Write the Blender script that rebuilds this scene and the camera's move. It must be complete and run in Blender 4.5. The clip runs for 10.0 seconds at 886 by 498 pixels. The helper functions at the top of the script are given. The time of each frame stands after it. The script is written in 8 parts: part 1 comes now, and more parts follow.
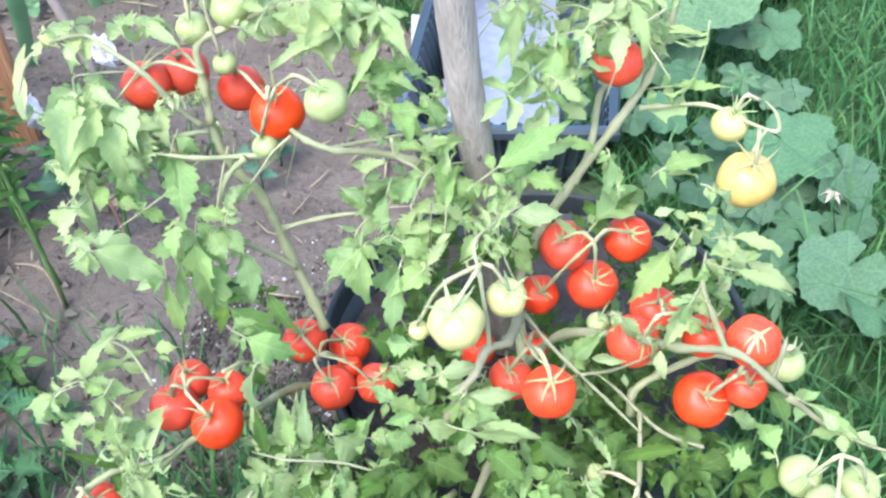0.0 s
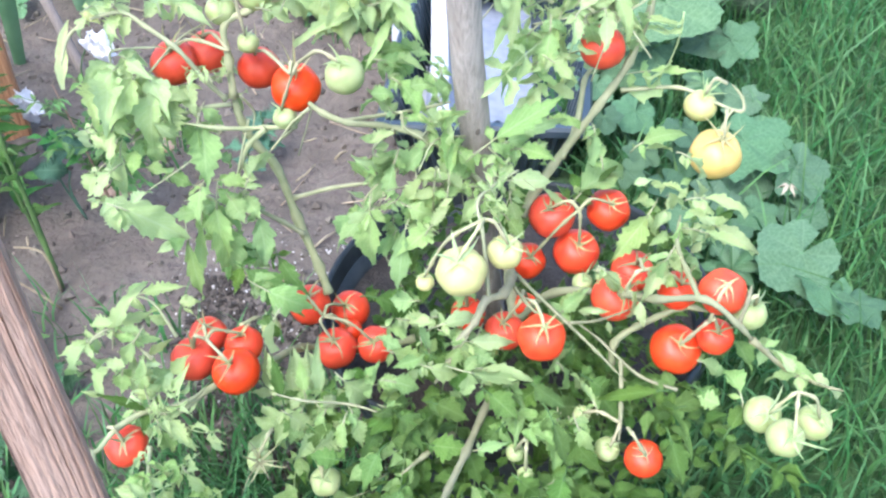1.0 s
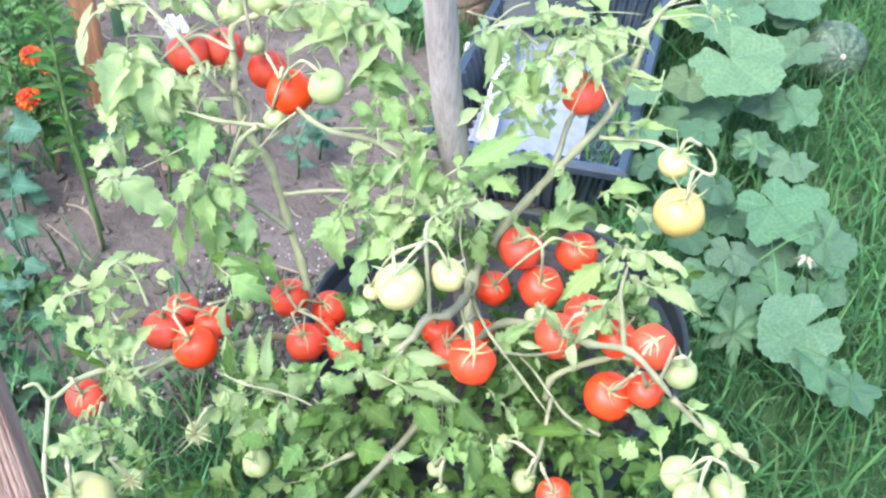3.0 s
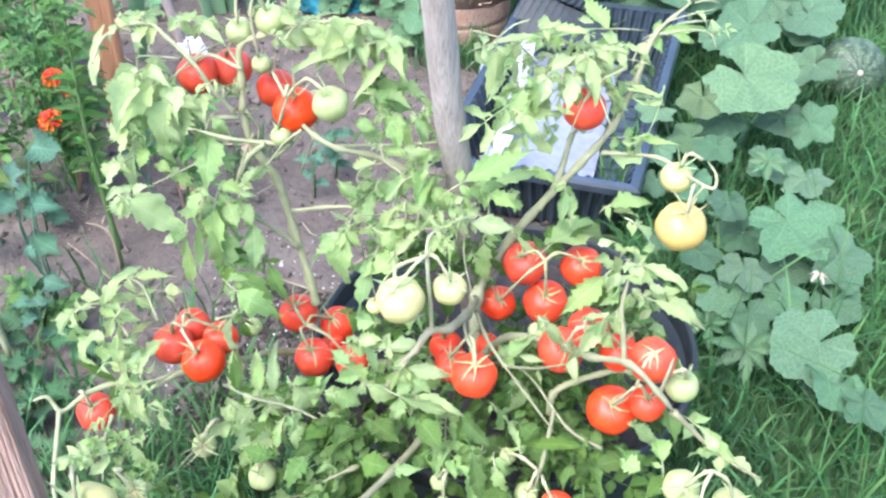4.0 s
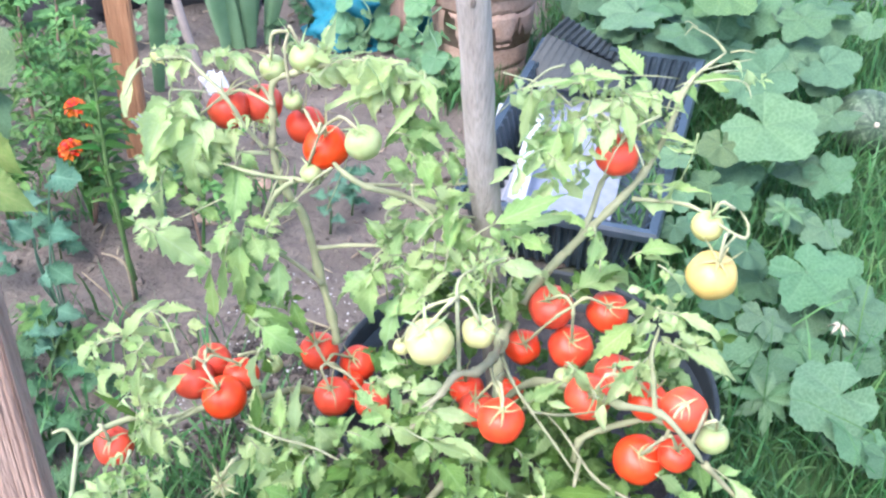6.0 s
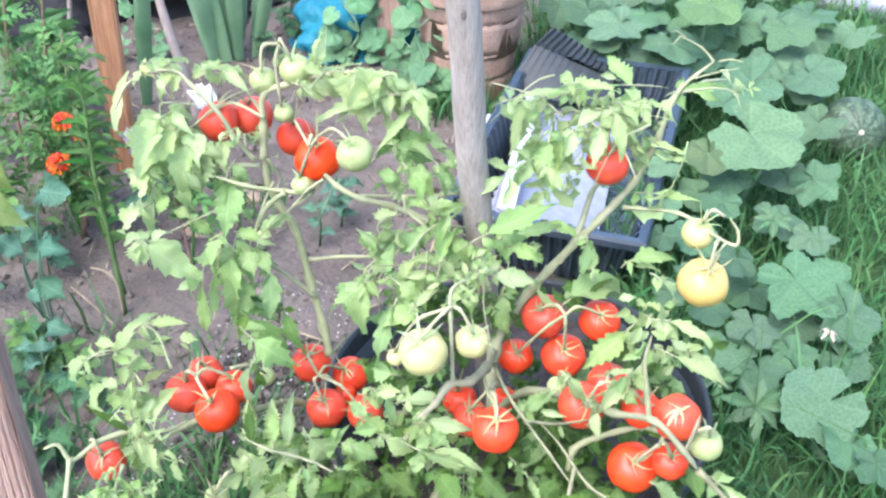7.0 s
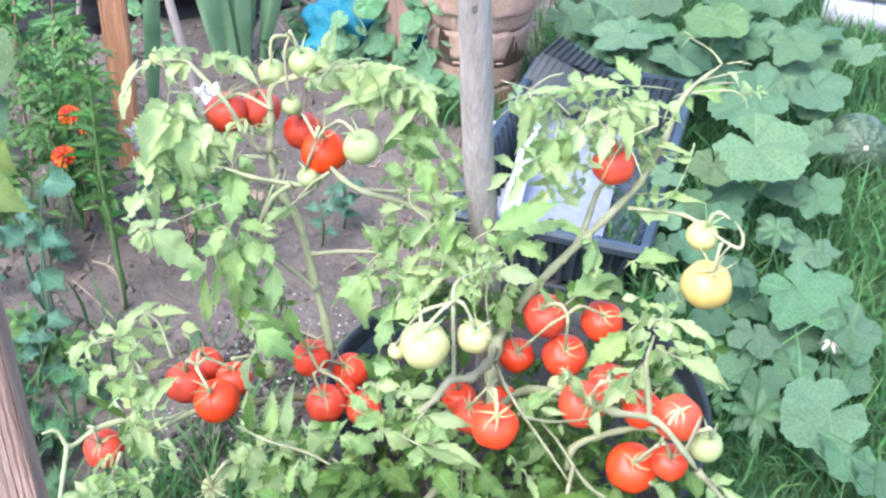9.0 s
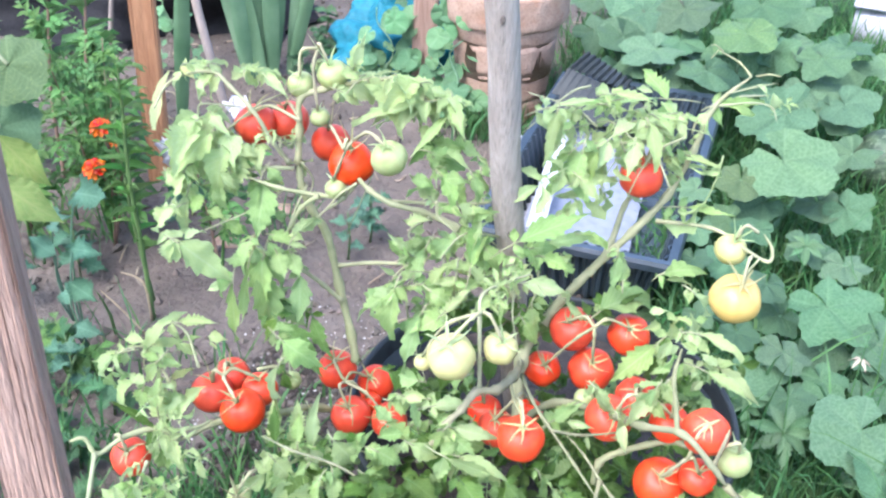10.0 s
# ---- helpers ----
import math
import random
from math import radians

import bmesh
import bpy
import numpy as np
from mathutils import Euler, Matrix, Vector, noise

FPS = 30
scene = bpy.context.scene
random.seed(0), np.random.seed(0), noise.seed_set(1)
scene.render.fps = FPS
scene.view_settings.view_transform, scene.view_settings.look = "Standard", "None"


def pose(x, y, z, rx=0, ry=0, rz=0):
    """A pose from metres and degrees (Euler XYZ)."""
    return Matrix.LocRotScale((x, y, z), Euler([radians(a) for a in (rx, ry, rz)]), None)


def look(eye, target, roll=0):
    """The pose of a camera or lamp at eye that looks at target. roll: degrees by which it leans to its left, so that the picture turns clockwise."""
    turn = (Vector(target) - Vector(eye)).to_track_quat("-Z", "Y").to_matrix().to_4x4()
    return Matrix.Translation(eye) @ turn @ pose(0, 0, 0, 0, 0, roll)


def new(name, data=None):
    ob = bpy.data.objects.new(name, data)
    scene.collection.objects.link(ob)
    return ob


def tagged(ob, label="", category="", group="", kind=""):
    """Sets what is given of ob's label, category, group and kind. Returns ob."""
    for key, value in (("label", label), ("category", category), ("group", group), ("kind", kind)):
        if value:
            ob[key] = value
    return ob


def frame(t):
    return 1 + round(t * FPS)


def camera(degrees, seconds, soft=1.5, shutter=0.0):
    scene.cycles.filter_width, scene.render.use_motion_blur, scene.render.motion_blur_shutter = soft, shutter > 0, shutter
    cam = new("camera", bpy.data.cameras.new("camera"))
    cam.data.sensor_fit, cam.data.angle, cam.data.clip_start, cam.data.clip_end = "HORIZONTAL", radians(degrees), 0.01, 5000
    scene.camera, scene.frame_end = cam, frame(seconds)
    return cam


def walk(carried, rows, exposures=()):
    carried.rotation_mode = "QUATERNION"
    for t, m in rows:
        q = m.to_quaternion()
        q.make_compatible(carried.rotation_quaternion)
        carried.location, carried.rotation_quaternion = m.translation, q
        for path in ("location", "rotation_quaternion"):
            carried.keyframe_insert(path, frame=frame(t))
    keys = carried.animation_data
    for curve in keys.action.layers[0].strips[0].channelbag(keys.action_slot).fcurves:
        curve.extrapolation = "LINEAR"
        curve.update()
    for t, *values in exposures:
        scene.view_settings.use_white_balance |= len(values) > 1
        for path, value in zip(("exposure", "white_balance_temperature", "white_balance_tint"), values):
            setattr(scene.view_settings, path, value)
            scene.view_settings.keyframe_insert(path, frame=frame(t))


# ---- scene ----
cam = camera(50.2, 10.0, soft=2.4)
PATH = [
    (0, (0.019, -0.023, 0.954), (-0.152, 1.481, -0.354), -6.2),
    (0.5, (0.004, -0.082, 0.971), (-0.107, 1.432, -0.332), -4.3),
    (1, (-0.015, -0.121, 0.971), (-0.096, 1.415, -0.307), -3.4),
    (1.5, (-0.031, -0.138, 0.975), (-0.12, 1.365, -0.342), -2.1),
    (2, (-0.001, -0.151, 0.97), (-0.154, 1.344, -0.35), -1.3),
    (2.5, (0.07, -0.138, 0.987), (-0.181, 1.387, -0.283), 0.3),
    (2.7, (0.094, -0.134, 0.992), (-0.178, 1.397, -0.272), 0.6),
    (3.8, (0.147, -0.138, 0.993), (-0.209, 1.416, -0.212), -0.9),
    (4, (0.145, -0.14, 0.993), (-0.215, 1.41, -0.218), -1.0),
    (4.5, (0.137, -0.136, 0.992), (-0.217, 1.426, -0.206), -0.3),
    (5, (0.131, -0.132, 0.993), (-0.225, 1.444, -0.185), 0.2),
    (5.5, (0.122, -0.134, 0.992), (-0.235, 1.446, -0.181), 0.3),
    (6, (0.118, -0.139, 0.992), (-0.254, 1.457, -0.154), 0.6),
    (6.2, (0.117, -0.14, 0.992), (-0.242, 1.466, -0.145), 0.8),
    (7.3, (0.113, -0.142, 0.993), (-0.235, 1.475, -0.132), 0.5),
    (7.5, (0.112, -0.142, 0.994), (-0.23, 1.478, -0.129), 0.6),
    (8, (0.111, -0.142, 0.994), (-0.222, 1.486, -0.119), 0.7),
    (8.5, (0.111, -0.143, 0.991), (-0.231, 1.494, -0.106), 1.4),
    (9, (0.113, -0.151, 0.979), (-0.241, 1.478, -0.126), 2.0),
    (9.5, (0.112, -0.154, 0.976), (-0.294, 1.473, -0.114), 1.6),
    (10, (0.112, -0.154, 0.975), (-0.298, 1.481, -0.102), 1.4),
]
EXPOSE = 2.33
walk(cam, [(t, look(eye, target, roll)) for t, eye, target, roll in PATH], [(0.0, EXPOSE, 5660.0, 9.5), (2.0, EXPOSE, 5660.0, 10.3), (2.5, EXPOSE + 0.06, 5660.0, 10.5), (4.0, EXPOSE + 0.13, 5720.0, 14.5), (7.0, EXPOSE + 0.09, 5720.0, 14.5), (10.0, EXPOSE + 0.08, 5680.0, 14.5)])

# ---- light: a bright, thinly clouded afternoon ----
world = bpy.data.worlds.new("sky")
scene.world = world
world.use_nodes = True
wn = world.node_tree.nodes
sky = wn.new("ShaderNodeTexSky")
sky.sky_type = "NISHITA"
sky.sun_disc = False
sky.sun_elevation = radians(58)
sky.sun_rotation = radians(205)
sky.air_density, sky.dust_density, sky.ozone_density = 1.0, 3.5, 1.0
world.node_tree.links.new(sky.outputs[0], wn["Background"].inputs[0])
wn["Background"].inputs[1].default_value = 0.15
sun = new("sun", bpy.data.lights.new("sun", "SUN"))
sun.data.energy, sun.data.angle, sun.data.color = 0.8, radians(40), (1.0, 0.96, 0.9)
# compass angle 205 degrees from north, as the sky has it
s_az, s_el = radians(205), radians(58)
sun.matrix_world = look((0, 0, 0), (-math.sin(s_az) * math.cos(s_el), -math.cos(s_az) * math.cos(s_el), -math.sin(s_el)))


# ---- materials ----
def ramp_mix(nt, fac, a, b):
    m = nt.nodes.new("ShaderNodeMix")
    m.data_type = "RGBA"
    if fac is not None:
        nt.links.new(fac, m.inputs["Factor"])
    for slot, v in (("A", a), ("B", b)):
        sock = [s for s in m.inputs if s.name == slot and s.type == "RGBA"][0]
        if isinstance(v, tuple):
            sock.default_value = (*v, 1)
        else:
            nt.links.new(v, sock)
    return [s for s in m.outputs if s.type == "RGBA"][0]


def arith(nt, op, a, b=0.0, c=0.0):
    m = nt.nodes.new("ShaderNodeMath")
    m.operation = op
    for i, v in enumerate((a, b, c)):
        if isinstance(v, (int, float)):
            m.inputs[i].default_value = v
        else:
            nt.links.new(v, m.inputs[i])
    return m.outputs[0]


def spread(nt, v, lo, hi):
    m = nt.nodes.new("ShaderNodeMapRange")
    nt.links.new(v, m.inputs[0])
    m.inputs[1].default_value, m.inputs[2].default_value = lo, hi
    return m.outputs[0]


def grainy(nt, scale, detail=4.0, stretch=(1, 1, 1), coords="Object", rough=0.55):
    tc = nt.nodes.new("ShaderNodeTexCoord")
    mp = nt.nodes.new("ShaderNodeMapping")
    mp.inputs["Scale"].default_value = stretch
    n = nt.nodes.new("ShaderNodeTexNoise")
    n.inputs["Scale"].default_value, n.inputs["Detail"].default_value, n.inputs["Roughness"].default_value = scale, detail, rough
    nt.links.new(tc.outputs[coords], mp.inputs[0])
    nt.links.new(mp.outputs[0], n.inputs["Vector"])
    return n.outputs["Fac"]


def started(name, rough, spec=0.5):
    m = bpy.data.materials.new(name)
    m.use_nodes = True
    nt = m.node_tree
    p = nt.nodes["Principled BSDF"]
    p.inputs["Roughness"].default_value = rough
    p.inputs["Specular IOR Level"].default_value = spec
    return m, nt, p


def bumped(nt, p, height, strength, distance):
    b = nt.nodes.new("ShaderNodeBump")
    b.inputs["Strength"].default_value, b.inputs["Distance"].default_value = strength, distance
    nt.links.new(height, b.inputs["Height"])
    nt.links.new(b.outputs[0], p.inputs["Normal"])


def varied(nt, col, random_socket, hue=0.03, value=0.35, sat=0.15):
    """Shifts a colour a little from piece to piece."""
    h = nt.nodes.new("ShaderNodeHueSaturation")
    nt.links.new(col, h.inputs["Color"])
    nt.links.new(arith(nt, "MULTIPLY_ADD", random_socket, hue, 0.5 - hue / 2), h.inputs["Hue"])
    other = arith(nt, "FRACT", arith(nt, "MULTIPLY", random_socket, 7.31))
    nt.links.new(arith(nt, "MULTIPLY_ADD", other, value, 1 - value / 2), h.inputs["Value"])
    third = arith(nt, "FRACT", arith(nt, "MULTIPLY", random_socket, 13.7))
    nt.links.new(arith(nt, "MULTIPLY_ADD", third, sat, 1 - sat / 2), h.inputs["Saturation"])
    return h.outputs[0]


def foliage(name, low, high, vein=None, rough=0.5, through_light=0.3, islands=False, scale=35.0, spots=None, hue=0.03, value=0.4):
    """Leaf tissue: mottled, veined along its own u and v, letting some light through."""
    m, nt, p = started(name, rough, 0.2)
    col = ramp_mix(nt, spread(nt, grainy(nt, scale), 0.3, 0.7), low, high)
    if vein:
        uv = nt.nodes.new("ShaderNodeUVMap")
        sep = nt.nodes.new("ShaderNodeSeparateXYZ")
        nt.links.new(uv.outputs[0], sep.inputs[0])
        u = arith(nt, "ABSOLUTE", arith(nt, "MULTIPLY_ADD", sep.outputs[0], 2.0, -1.0))
        side = arith(nt, "SINE", arith(nt, "MULTIPLY", arith(nt, "MULTIPLY_ADD", u, -0.35, sep.outputs[1]), 50.0))
        lines = arith(nt, "MAXIMUM", spread(nt, side, 0.86, 1.0), spread(nt, u, 0.1, 0.02))
        soft_lines = arith(nt, "MULTIPLY", lines, 0.55)
        col = ramp_mix(nt, soft_lines, col, vein)
        bumped(nt, p, arith(nt, "MULTIPLY_ADD", lines, -0.8, grainy(nt, 4.6 * scale if islands else 160.0)), 0.5, 0.002)
    if spots:
        col = ramp_mix(nt, spread(nt, grainy(nt, 22.0, 3.0), 0.63, 0.7), col, spots)
    if islands:
        rnd = nt.nodes.new("ShaderNodeNewGeometry").outputs["Random Per Island"]
    else:
        rnd = nt.nodes.new("ShaderNodeObjectInfo").outputs["Random"]
    col = varied(nt, col, rnd, hue, value)
    nt.links.new(col, p.inputs["Base Color"])
    tr = nt.nodes.new("ShaderNodeBsdfTranslucent")
    nt.links.new(col, tr.inputs[0])
    mix = nt.nodes.new("ShaderNodeMixShader")
    mix.inputs[0].default_value = through_light
    nt.links.new(p.outputs[0], mix.inputs[1])
    nt.links.new(tr.outputs[0], mix.inputs[2])
    nt.links.new(mix.outputs[0], nt.nodes["Material Output"].inputs["Surface"])
    return m


def fruit_skin(name, low, high, rough=0.3, speck=None):
    m, nt, p = started(name, rough, 0.3)
    col = ramp_mix(nt, spread(nt, grainy(nt, 1.6, 3.0), 0.3, 0.7), low, high)
    if speck:
        col = ramp_mix(nt, spread(nt, grainy(nt, 5.0, 5.0), 0.66, 0.74), col, speck)
    col = varied(nt, col, nt.nodes.new("ShaderNodeObjectInfo").outputs["Random"], 0.0015, 0.10, 0.06)
    nt.links.new(col, p.inputs["Base Color"])
    p.inputs["Subsurface Weight"].default_value = 0.06
    p.inputs["Subsurface Radius"].default_value = (0.006, 0.002, 0.001)
    p.inputs["Subsurface Scale"].default_value = 1.0
    rr = nt.nodes.new("ShaderNodeMapRange")
    nt.links.new(grainy(nt, 9.0), rr.inputs[0])
    rr.inputs[3].default_value, rr.inputs[4].default_value = rough * 0.75, rough * 1.5
    nt.links.new(rr.outputs[0], p.inputs["Roughness"])
    bumped(nt, p, grainy(nt, 14.0), 0.05, 0.02)
    return m


def solid(name, low, high, scale, rough=0.7, bump=0.3, depth=0.004, stretch=(1, 1, 1), fine=None, spec=0.4, stain=None, islands=False, value=0.3):
    m, nt, p = started(name, rough, spec)
    big = grainy(nt, scale, 5.0, stretch)
    small = grainy(nt, fine or scale * 7, 6.0, stretch)
    col = ramp_mix(nt, spread(nt, big, 0.3, 0.7), low, high)
    dark = tuple(c * 0.55 for c in low)
    col = ramp_mix(nt, arith(nt, "MULTIPLY", spread(nt, small, 0.45, 0.75), 0.6), col, dark)
    if stain:
        col = ramp_mix(nt, spread(nt, grainy(nt, scale * 0.6, 3.0), 0.58, 0.75), col, stain)
    if islands:
        col = varied(nt, col, nt.nodes.new("ShaderNodeNewGeometry").outputs["Random Per Island"], 0.04, value)
    nt.links.new(col, p.inputs["Base Color"])
    bumped(nt, p, arith(nt, "MULTIPLY_ADD", small, 0.6, big), bump, depth)
    return m


M_LEAF = foliage("tomato_leaf", (0.235, 0.37, 0.12), (0.325, 0.45, 0.175), (0.39, 0.505, 0.25), through_light=0.42, hue=0.022, value=0.32)
M_LEAF_SMALL = foliage("tomato_leaf_small", (0.235, 0.37, 0.12), (0.325, 0.45, 0.175), (0.39, 0.505, 0.25), through_light=0.42, hue=0.022, value=0.32, islands=True, scale=1000.0)
M_YOUNG = foliage("tomato_leaf_young", (0.345, 0.455, 0.18), (0.42, 0.515, 0.24), (0.46, 0.545, 0.31), through_light=0.42, hue=0.022, value=0.24)
M_YOUNG_SMALL = foliage("tomato_leaf_young_small", (0.345, 0.455, 0.18), (0.42, 0.515, 0.24), (0.46, 0.545, 0.31), through_light=0.42, hue=0.022, value=0.24, islands=True, scale=1000.0)
# darker green leaves; the tone also paints in shade low in the plant
M_DARK_SHADED = foliage("tomato_leaf_dark_shaded", (0.066, 0.135, 0.025), (0.12, 0.205, 0.047), (0.16, 0.25, 0.09), through_light=0.35, hue=0.022, value=0.6)
M_DARK_SHADED_SMALL = foliage("tomato_leaf_dark_shaded_small", (0.066, 0.135, 0.025), (0.12, 0.205, 0.047), (0.16, 0.25, 0.09), through_light=0.35, hue=0.022, value=0.6, islands=True, scale=1000.0)
M_YELLOW = foliage("tomato_leaf_yellowing", (0.66, 0.68, 0.27), (0.72, 0.72, 0.36), (0.7, 0.7, 0.38), through_light=0.5, spots=(0.52, 0.46, 0.16), value=0.1)
M_STEM = foliage("tomato_stem", (0.20, 0.215, 0.115), (0.29, 0.30, 0.175), None, 0.8, 0.0, scale=60.0, value=0.12)
M_WOODY = foliage("tomato_stem_greyed", (0.155, 0.16, 0.085), (0.225, 0.22, 0.13), None, 0.8, 0.0, scale=60.0, value=0.12)
M_CALYX = foliage("calyx_green", (0.225, 0.23, 0.105), (0.345, 0.325, 0.17), None, 0.7, 0.2, value=0.35)
M_STALK = foliage("fruit_stalk", (0.24, 0.24, 0.13), (0.34, 0.325, 0.19), None, 0.75, 0.0, scale=60.0, value=0.3)
M_RED = fruit_skin("ripe_tomato_skin", (0.50, 0.036, 0.012), (0.58, 0.062, 0.018), 0.32)
M_GREEN = fruit_skin("unripe_tomato_skin", (0.235, 0.285, 0.105), (0.31, 0.345, 0.16), 0.38)
M_CREAM = fruit_skin("whitening_tomato_skin", (0.345, 0.335, 0.125), (0.40, 0.38, 0.16), 0.4, speck=(0.33, 0.28, 0.11))
M_GOLD = fruit_skin("yellow_tomato_skin", (0.41, 0.285, 0.085), (0.46, 0.35, 0.125), 0.36)
M_STAKE = solid("weathered_round_stake", (0.25, 0.215, 0.185), (0.38, 0.335, 0.295), 14.0, 0.85, 0.9, 0.004, (7, 7, 0.4), fine=70.0, stain=(0.15, 0.12, 0.095))
M_POST = solid("rough_sawn_post", (0.235, 0.15, 0.11), (0.38, 0.26, 0.20), 10.0, 0.85, 0.8, 0.005, (9, 9, 0.35), fine=60.0, stain=(0.32, 0.235, 0.19))
M_BROWN = solid("orange_brown_stake", (0.28, 0.13, 0.06), (0.42, 0.22, 0.11), 8.0, 0.75, 0.6, 0.003, (8, 8, 0.4), fine=50.0)
M_GREYWOOD = solid("grey_pole_wood", (0.22, 0.18, 0.15), (0.30, 0.25, 0.215), 9.0, 0.85, 0.5, 0.003, (7, 7, 0.5))
M_LATH = solid("white_painted_lath", (0.33, 0.34, 0.36), (0.40, 0.41, 0.43), 20.0, 0.6, 0.2, 0.002, stain=(0.42, 0.40, 0.38))
M_POT = solid("dark_navy_plastic", (0.017, 0.021, 0.021), (0.029, 0.034, 0.034), 14.0, 0.5, 0.15, 0.002, spec=0.25, stain=(0.06, 0.06, 0.06))
M_TRAY = solid("black_blue_plastic", (0.015, 0.025, 0.033), (0.030, 0.043, 0.053), 12.0, 0.32, 0.15, 0.002, spec=0.55, stain=(0.07, 0.08, 0.10))
M_TERRA = solid("terracotta", (0.27, 0.17, 0.115), (0.38, 0.27, 0.20), 26.0, 0.9, 0.9, 0.006, stain=(0.25, 0.125, 0.07))
M_COMPOST = solid("potting_soil", (0.03, 0.024, 0.019), (0.07, 0.057, 0.046), 30.0, 0.95, 1.0, 0.01)
M_BLUE = solid("blue_plastic_sheet", (0.008, 0.12, 0.165), (0.02, 0.175, 0.225), 14.0, 0.6, 0.4, 0.01, spec=0.3)
M_BLACK = solid("black_plastic_bag", (0.006, 0.006, 0.007), (0.014, 0.014, 0.016), 14.0, 0.7, 0.5, 0.01, spec=0.15)
M_PALEBLUE = solid("pale_blue_grey_plastic", (0.15, 0.165, 0.205), (0.215, 0.23, 0.27), 6.0, 0.4, 0.15, 0.003, spec=0.6, stain=(0.12, 0.14, 0.19))
M_WHITEBOX = solid("white_plastic", (0.30, 0.31, 0.34), (0.38, 0.39, 0.42), 10.0, 0.5, 0.1, 0.002)
M_CLOD = solid("soil_clods", (0.08, 0.066, 0.052), (0.145, 0.12, 0.098), 30.0, 0.95, 0.8, 0.006, islands=True, value=0.6)
M_PERLITE = solid("pale_grit", (0.32, 0.30, 0.28), (0.5, 0.48, 0.45), 40.0, 0.9, 0.4, 0.003, islands=True)
M_STRAW = solid("dry_straw", (0.20, 0.155, 0.10), (0.31, 0.255, 0.17), 30.0, 0.8, 0.3, 0.002, islands=True, value=0.9)
M_GRASS = foliage("grass_blades", (0.042, 0.115, 0.038), (0.085, 0.185, 0.06), None, 0.5, 0.3, islands=True, scale=12.0, hue=0.05, value=0.7)
M_SQUASH = foliage("squash_leaf", (0.058, 0.118, 0.056), (0.10, 0.175, 0.092), (0.125, 0.20, 0.11), 0.65, 0.25, scale=18.0, value=0.55, hue=0.04)
M_SQUASH_PALE = foliage("squash_leaf_young", (0.075, 0.14, 0.054), (0.115, 0.185, 0.075), (0.17, 0.26, 0.12), 0.55, 0.3, scale=18.0, spots=(0.22, 0.30, 0.10))
M_CUKE = foliage("cucumber_leaf_yellowing", (0.18, 0.26, 0.07), (0.26, 0.31, 0.095), (0.32, 0.34, 0.13), 0.55, 0.4, scale=14.0, spots=(0.22, 0.34, 0.10))
M_MARI = foliage("marigold_foliage", (0.045, 0.115, 0.03), (0.095, 0.19, 0.05), None, 0.5, 0.25, hue=0.05, value=0.6)
M_DEEP = foliage("dark_weed_leaf", (0.032, 0.085, 0.036), (0.065, 0.135, 0.055), (0.09, 0.165, 0.08), 0.6, 0.2, value=0.5)
M_TEAL = foliage("blue_green_weed", (0.045, 0.115, 0.068), (0.082, 0.17, 0.105), (0.13, 0.22, 0.145), 0.6, 0.2)
M_SILVER = foliage("silverweed_leaf", (0.085, 0.165, 0.075), (0.13, 0.225, 0.115), (0.165, 0.26, 0.145), 0.6, 0.2)
M_FRESH = foliage("fresh_seedling", (0.055, 0.135, 0.032), (0.10, 0.195, 0.05), (0.17, 0.28, 0.09), 0.5, 0.3, value=0.6)
M_IRIS = foliage("iris_leaf", (0.08, 0.16, 0.08), (0.155, 0.255, 0.14), None, 0.5, 0.15, scale=9.0)
M_BEAN = foliage("round_leaf_vine", (0.075, 0.175, 0.07), (0.15, 0.27, 0.135), (0.22, 0.33, 0.2), 0.5, 0.25)
M_PETAL = foliage("marigold_petal", (0.34, 0.016, 0.004), (0.58, 0.10, 0.008), None, 0.6, 0.2, islands=True, scale=110.0, hue=0.05, value=0.7)
M_WHITEPETAL = foliage("white_petal", (0.58, 0.56, 0.57), (0.68, 0.66, 0.67), None, 0.6, 0.3)
M_LANCE = foliage("pointed_leaf", (0.06, 0.15, 0.045), (0.115, 0.235, 0.075), (0.16, 0.28, 0.12), 0.5, 0.25)
M_STALKGREEN = foliage("green_stalk", (0.045, 0.085, 0.028), (0.085, 0.14, 0.045), None, 0.65, 0.0, scale=40.0)
M_HUSK = solid("brown_red_stem", (0.14, 0.085, 0.06), (0.21, 0.135, 0.095), 30.0, 0.8, 0.3, 0.002)
M_KNOT = solid("dark_knot", (0.10, 0.08, 0.065), (0.18, 0.15, 0.125), 60.0, 0.9, 0.4, 0.002)
M_DULL = solid("withered_blossom", (0.3, 0.25, 0.18), (0.45, 0.39, 0.3), 60.0, 0.8, 0.3, 0.002)


def melon_skin():
    m, nt, p = started("striped_melon_skin", 0.55, 0.3)
    tc = nt.nodes.new("ShaderNodeTexCoord")
    sep = nt.nodes.new("ShaderNodeSeparateXYZ")
    nt.links.new(tc.outputs["Object"], sep.inputs[0])
    ang = arith(nt, "ARCTAN2", sep.outputs[1], sep.outputs[0])
    wob = arith(nt, "MULTIPLY_ADD", grainy(nt, 3.5), 4.0, arith(nt, "MULTIPLY", ang, 11.0))
    band = spread(nt, arith(nt, "SINE", wob), -0.5, 0.6)
    col = ramp_mix(nt, band, (0.022, 0.042, 0.022), (0.05, 0.08, 0.042))
    col = ramp_mix(nt, spread(nt, grainy(nt, 9.0, 5.0), 0.5, 0.75), col, (0.14, 0.175, 0.11))
    nt.links.new(col, p.inputs["Base Color"])
    return m


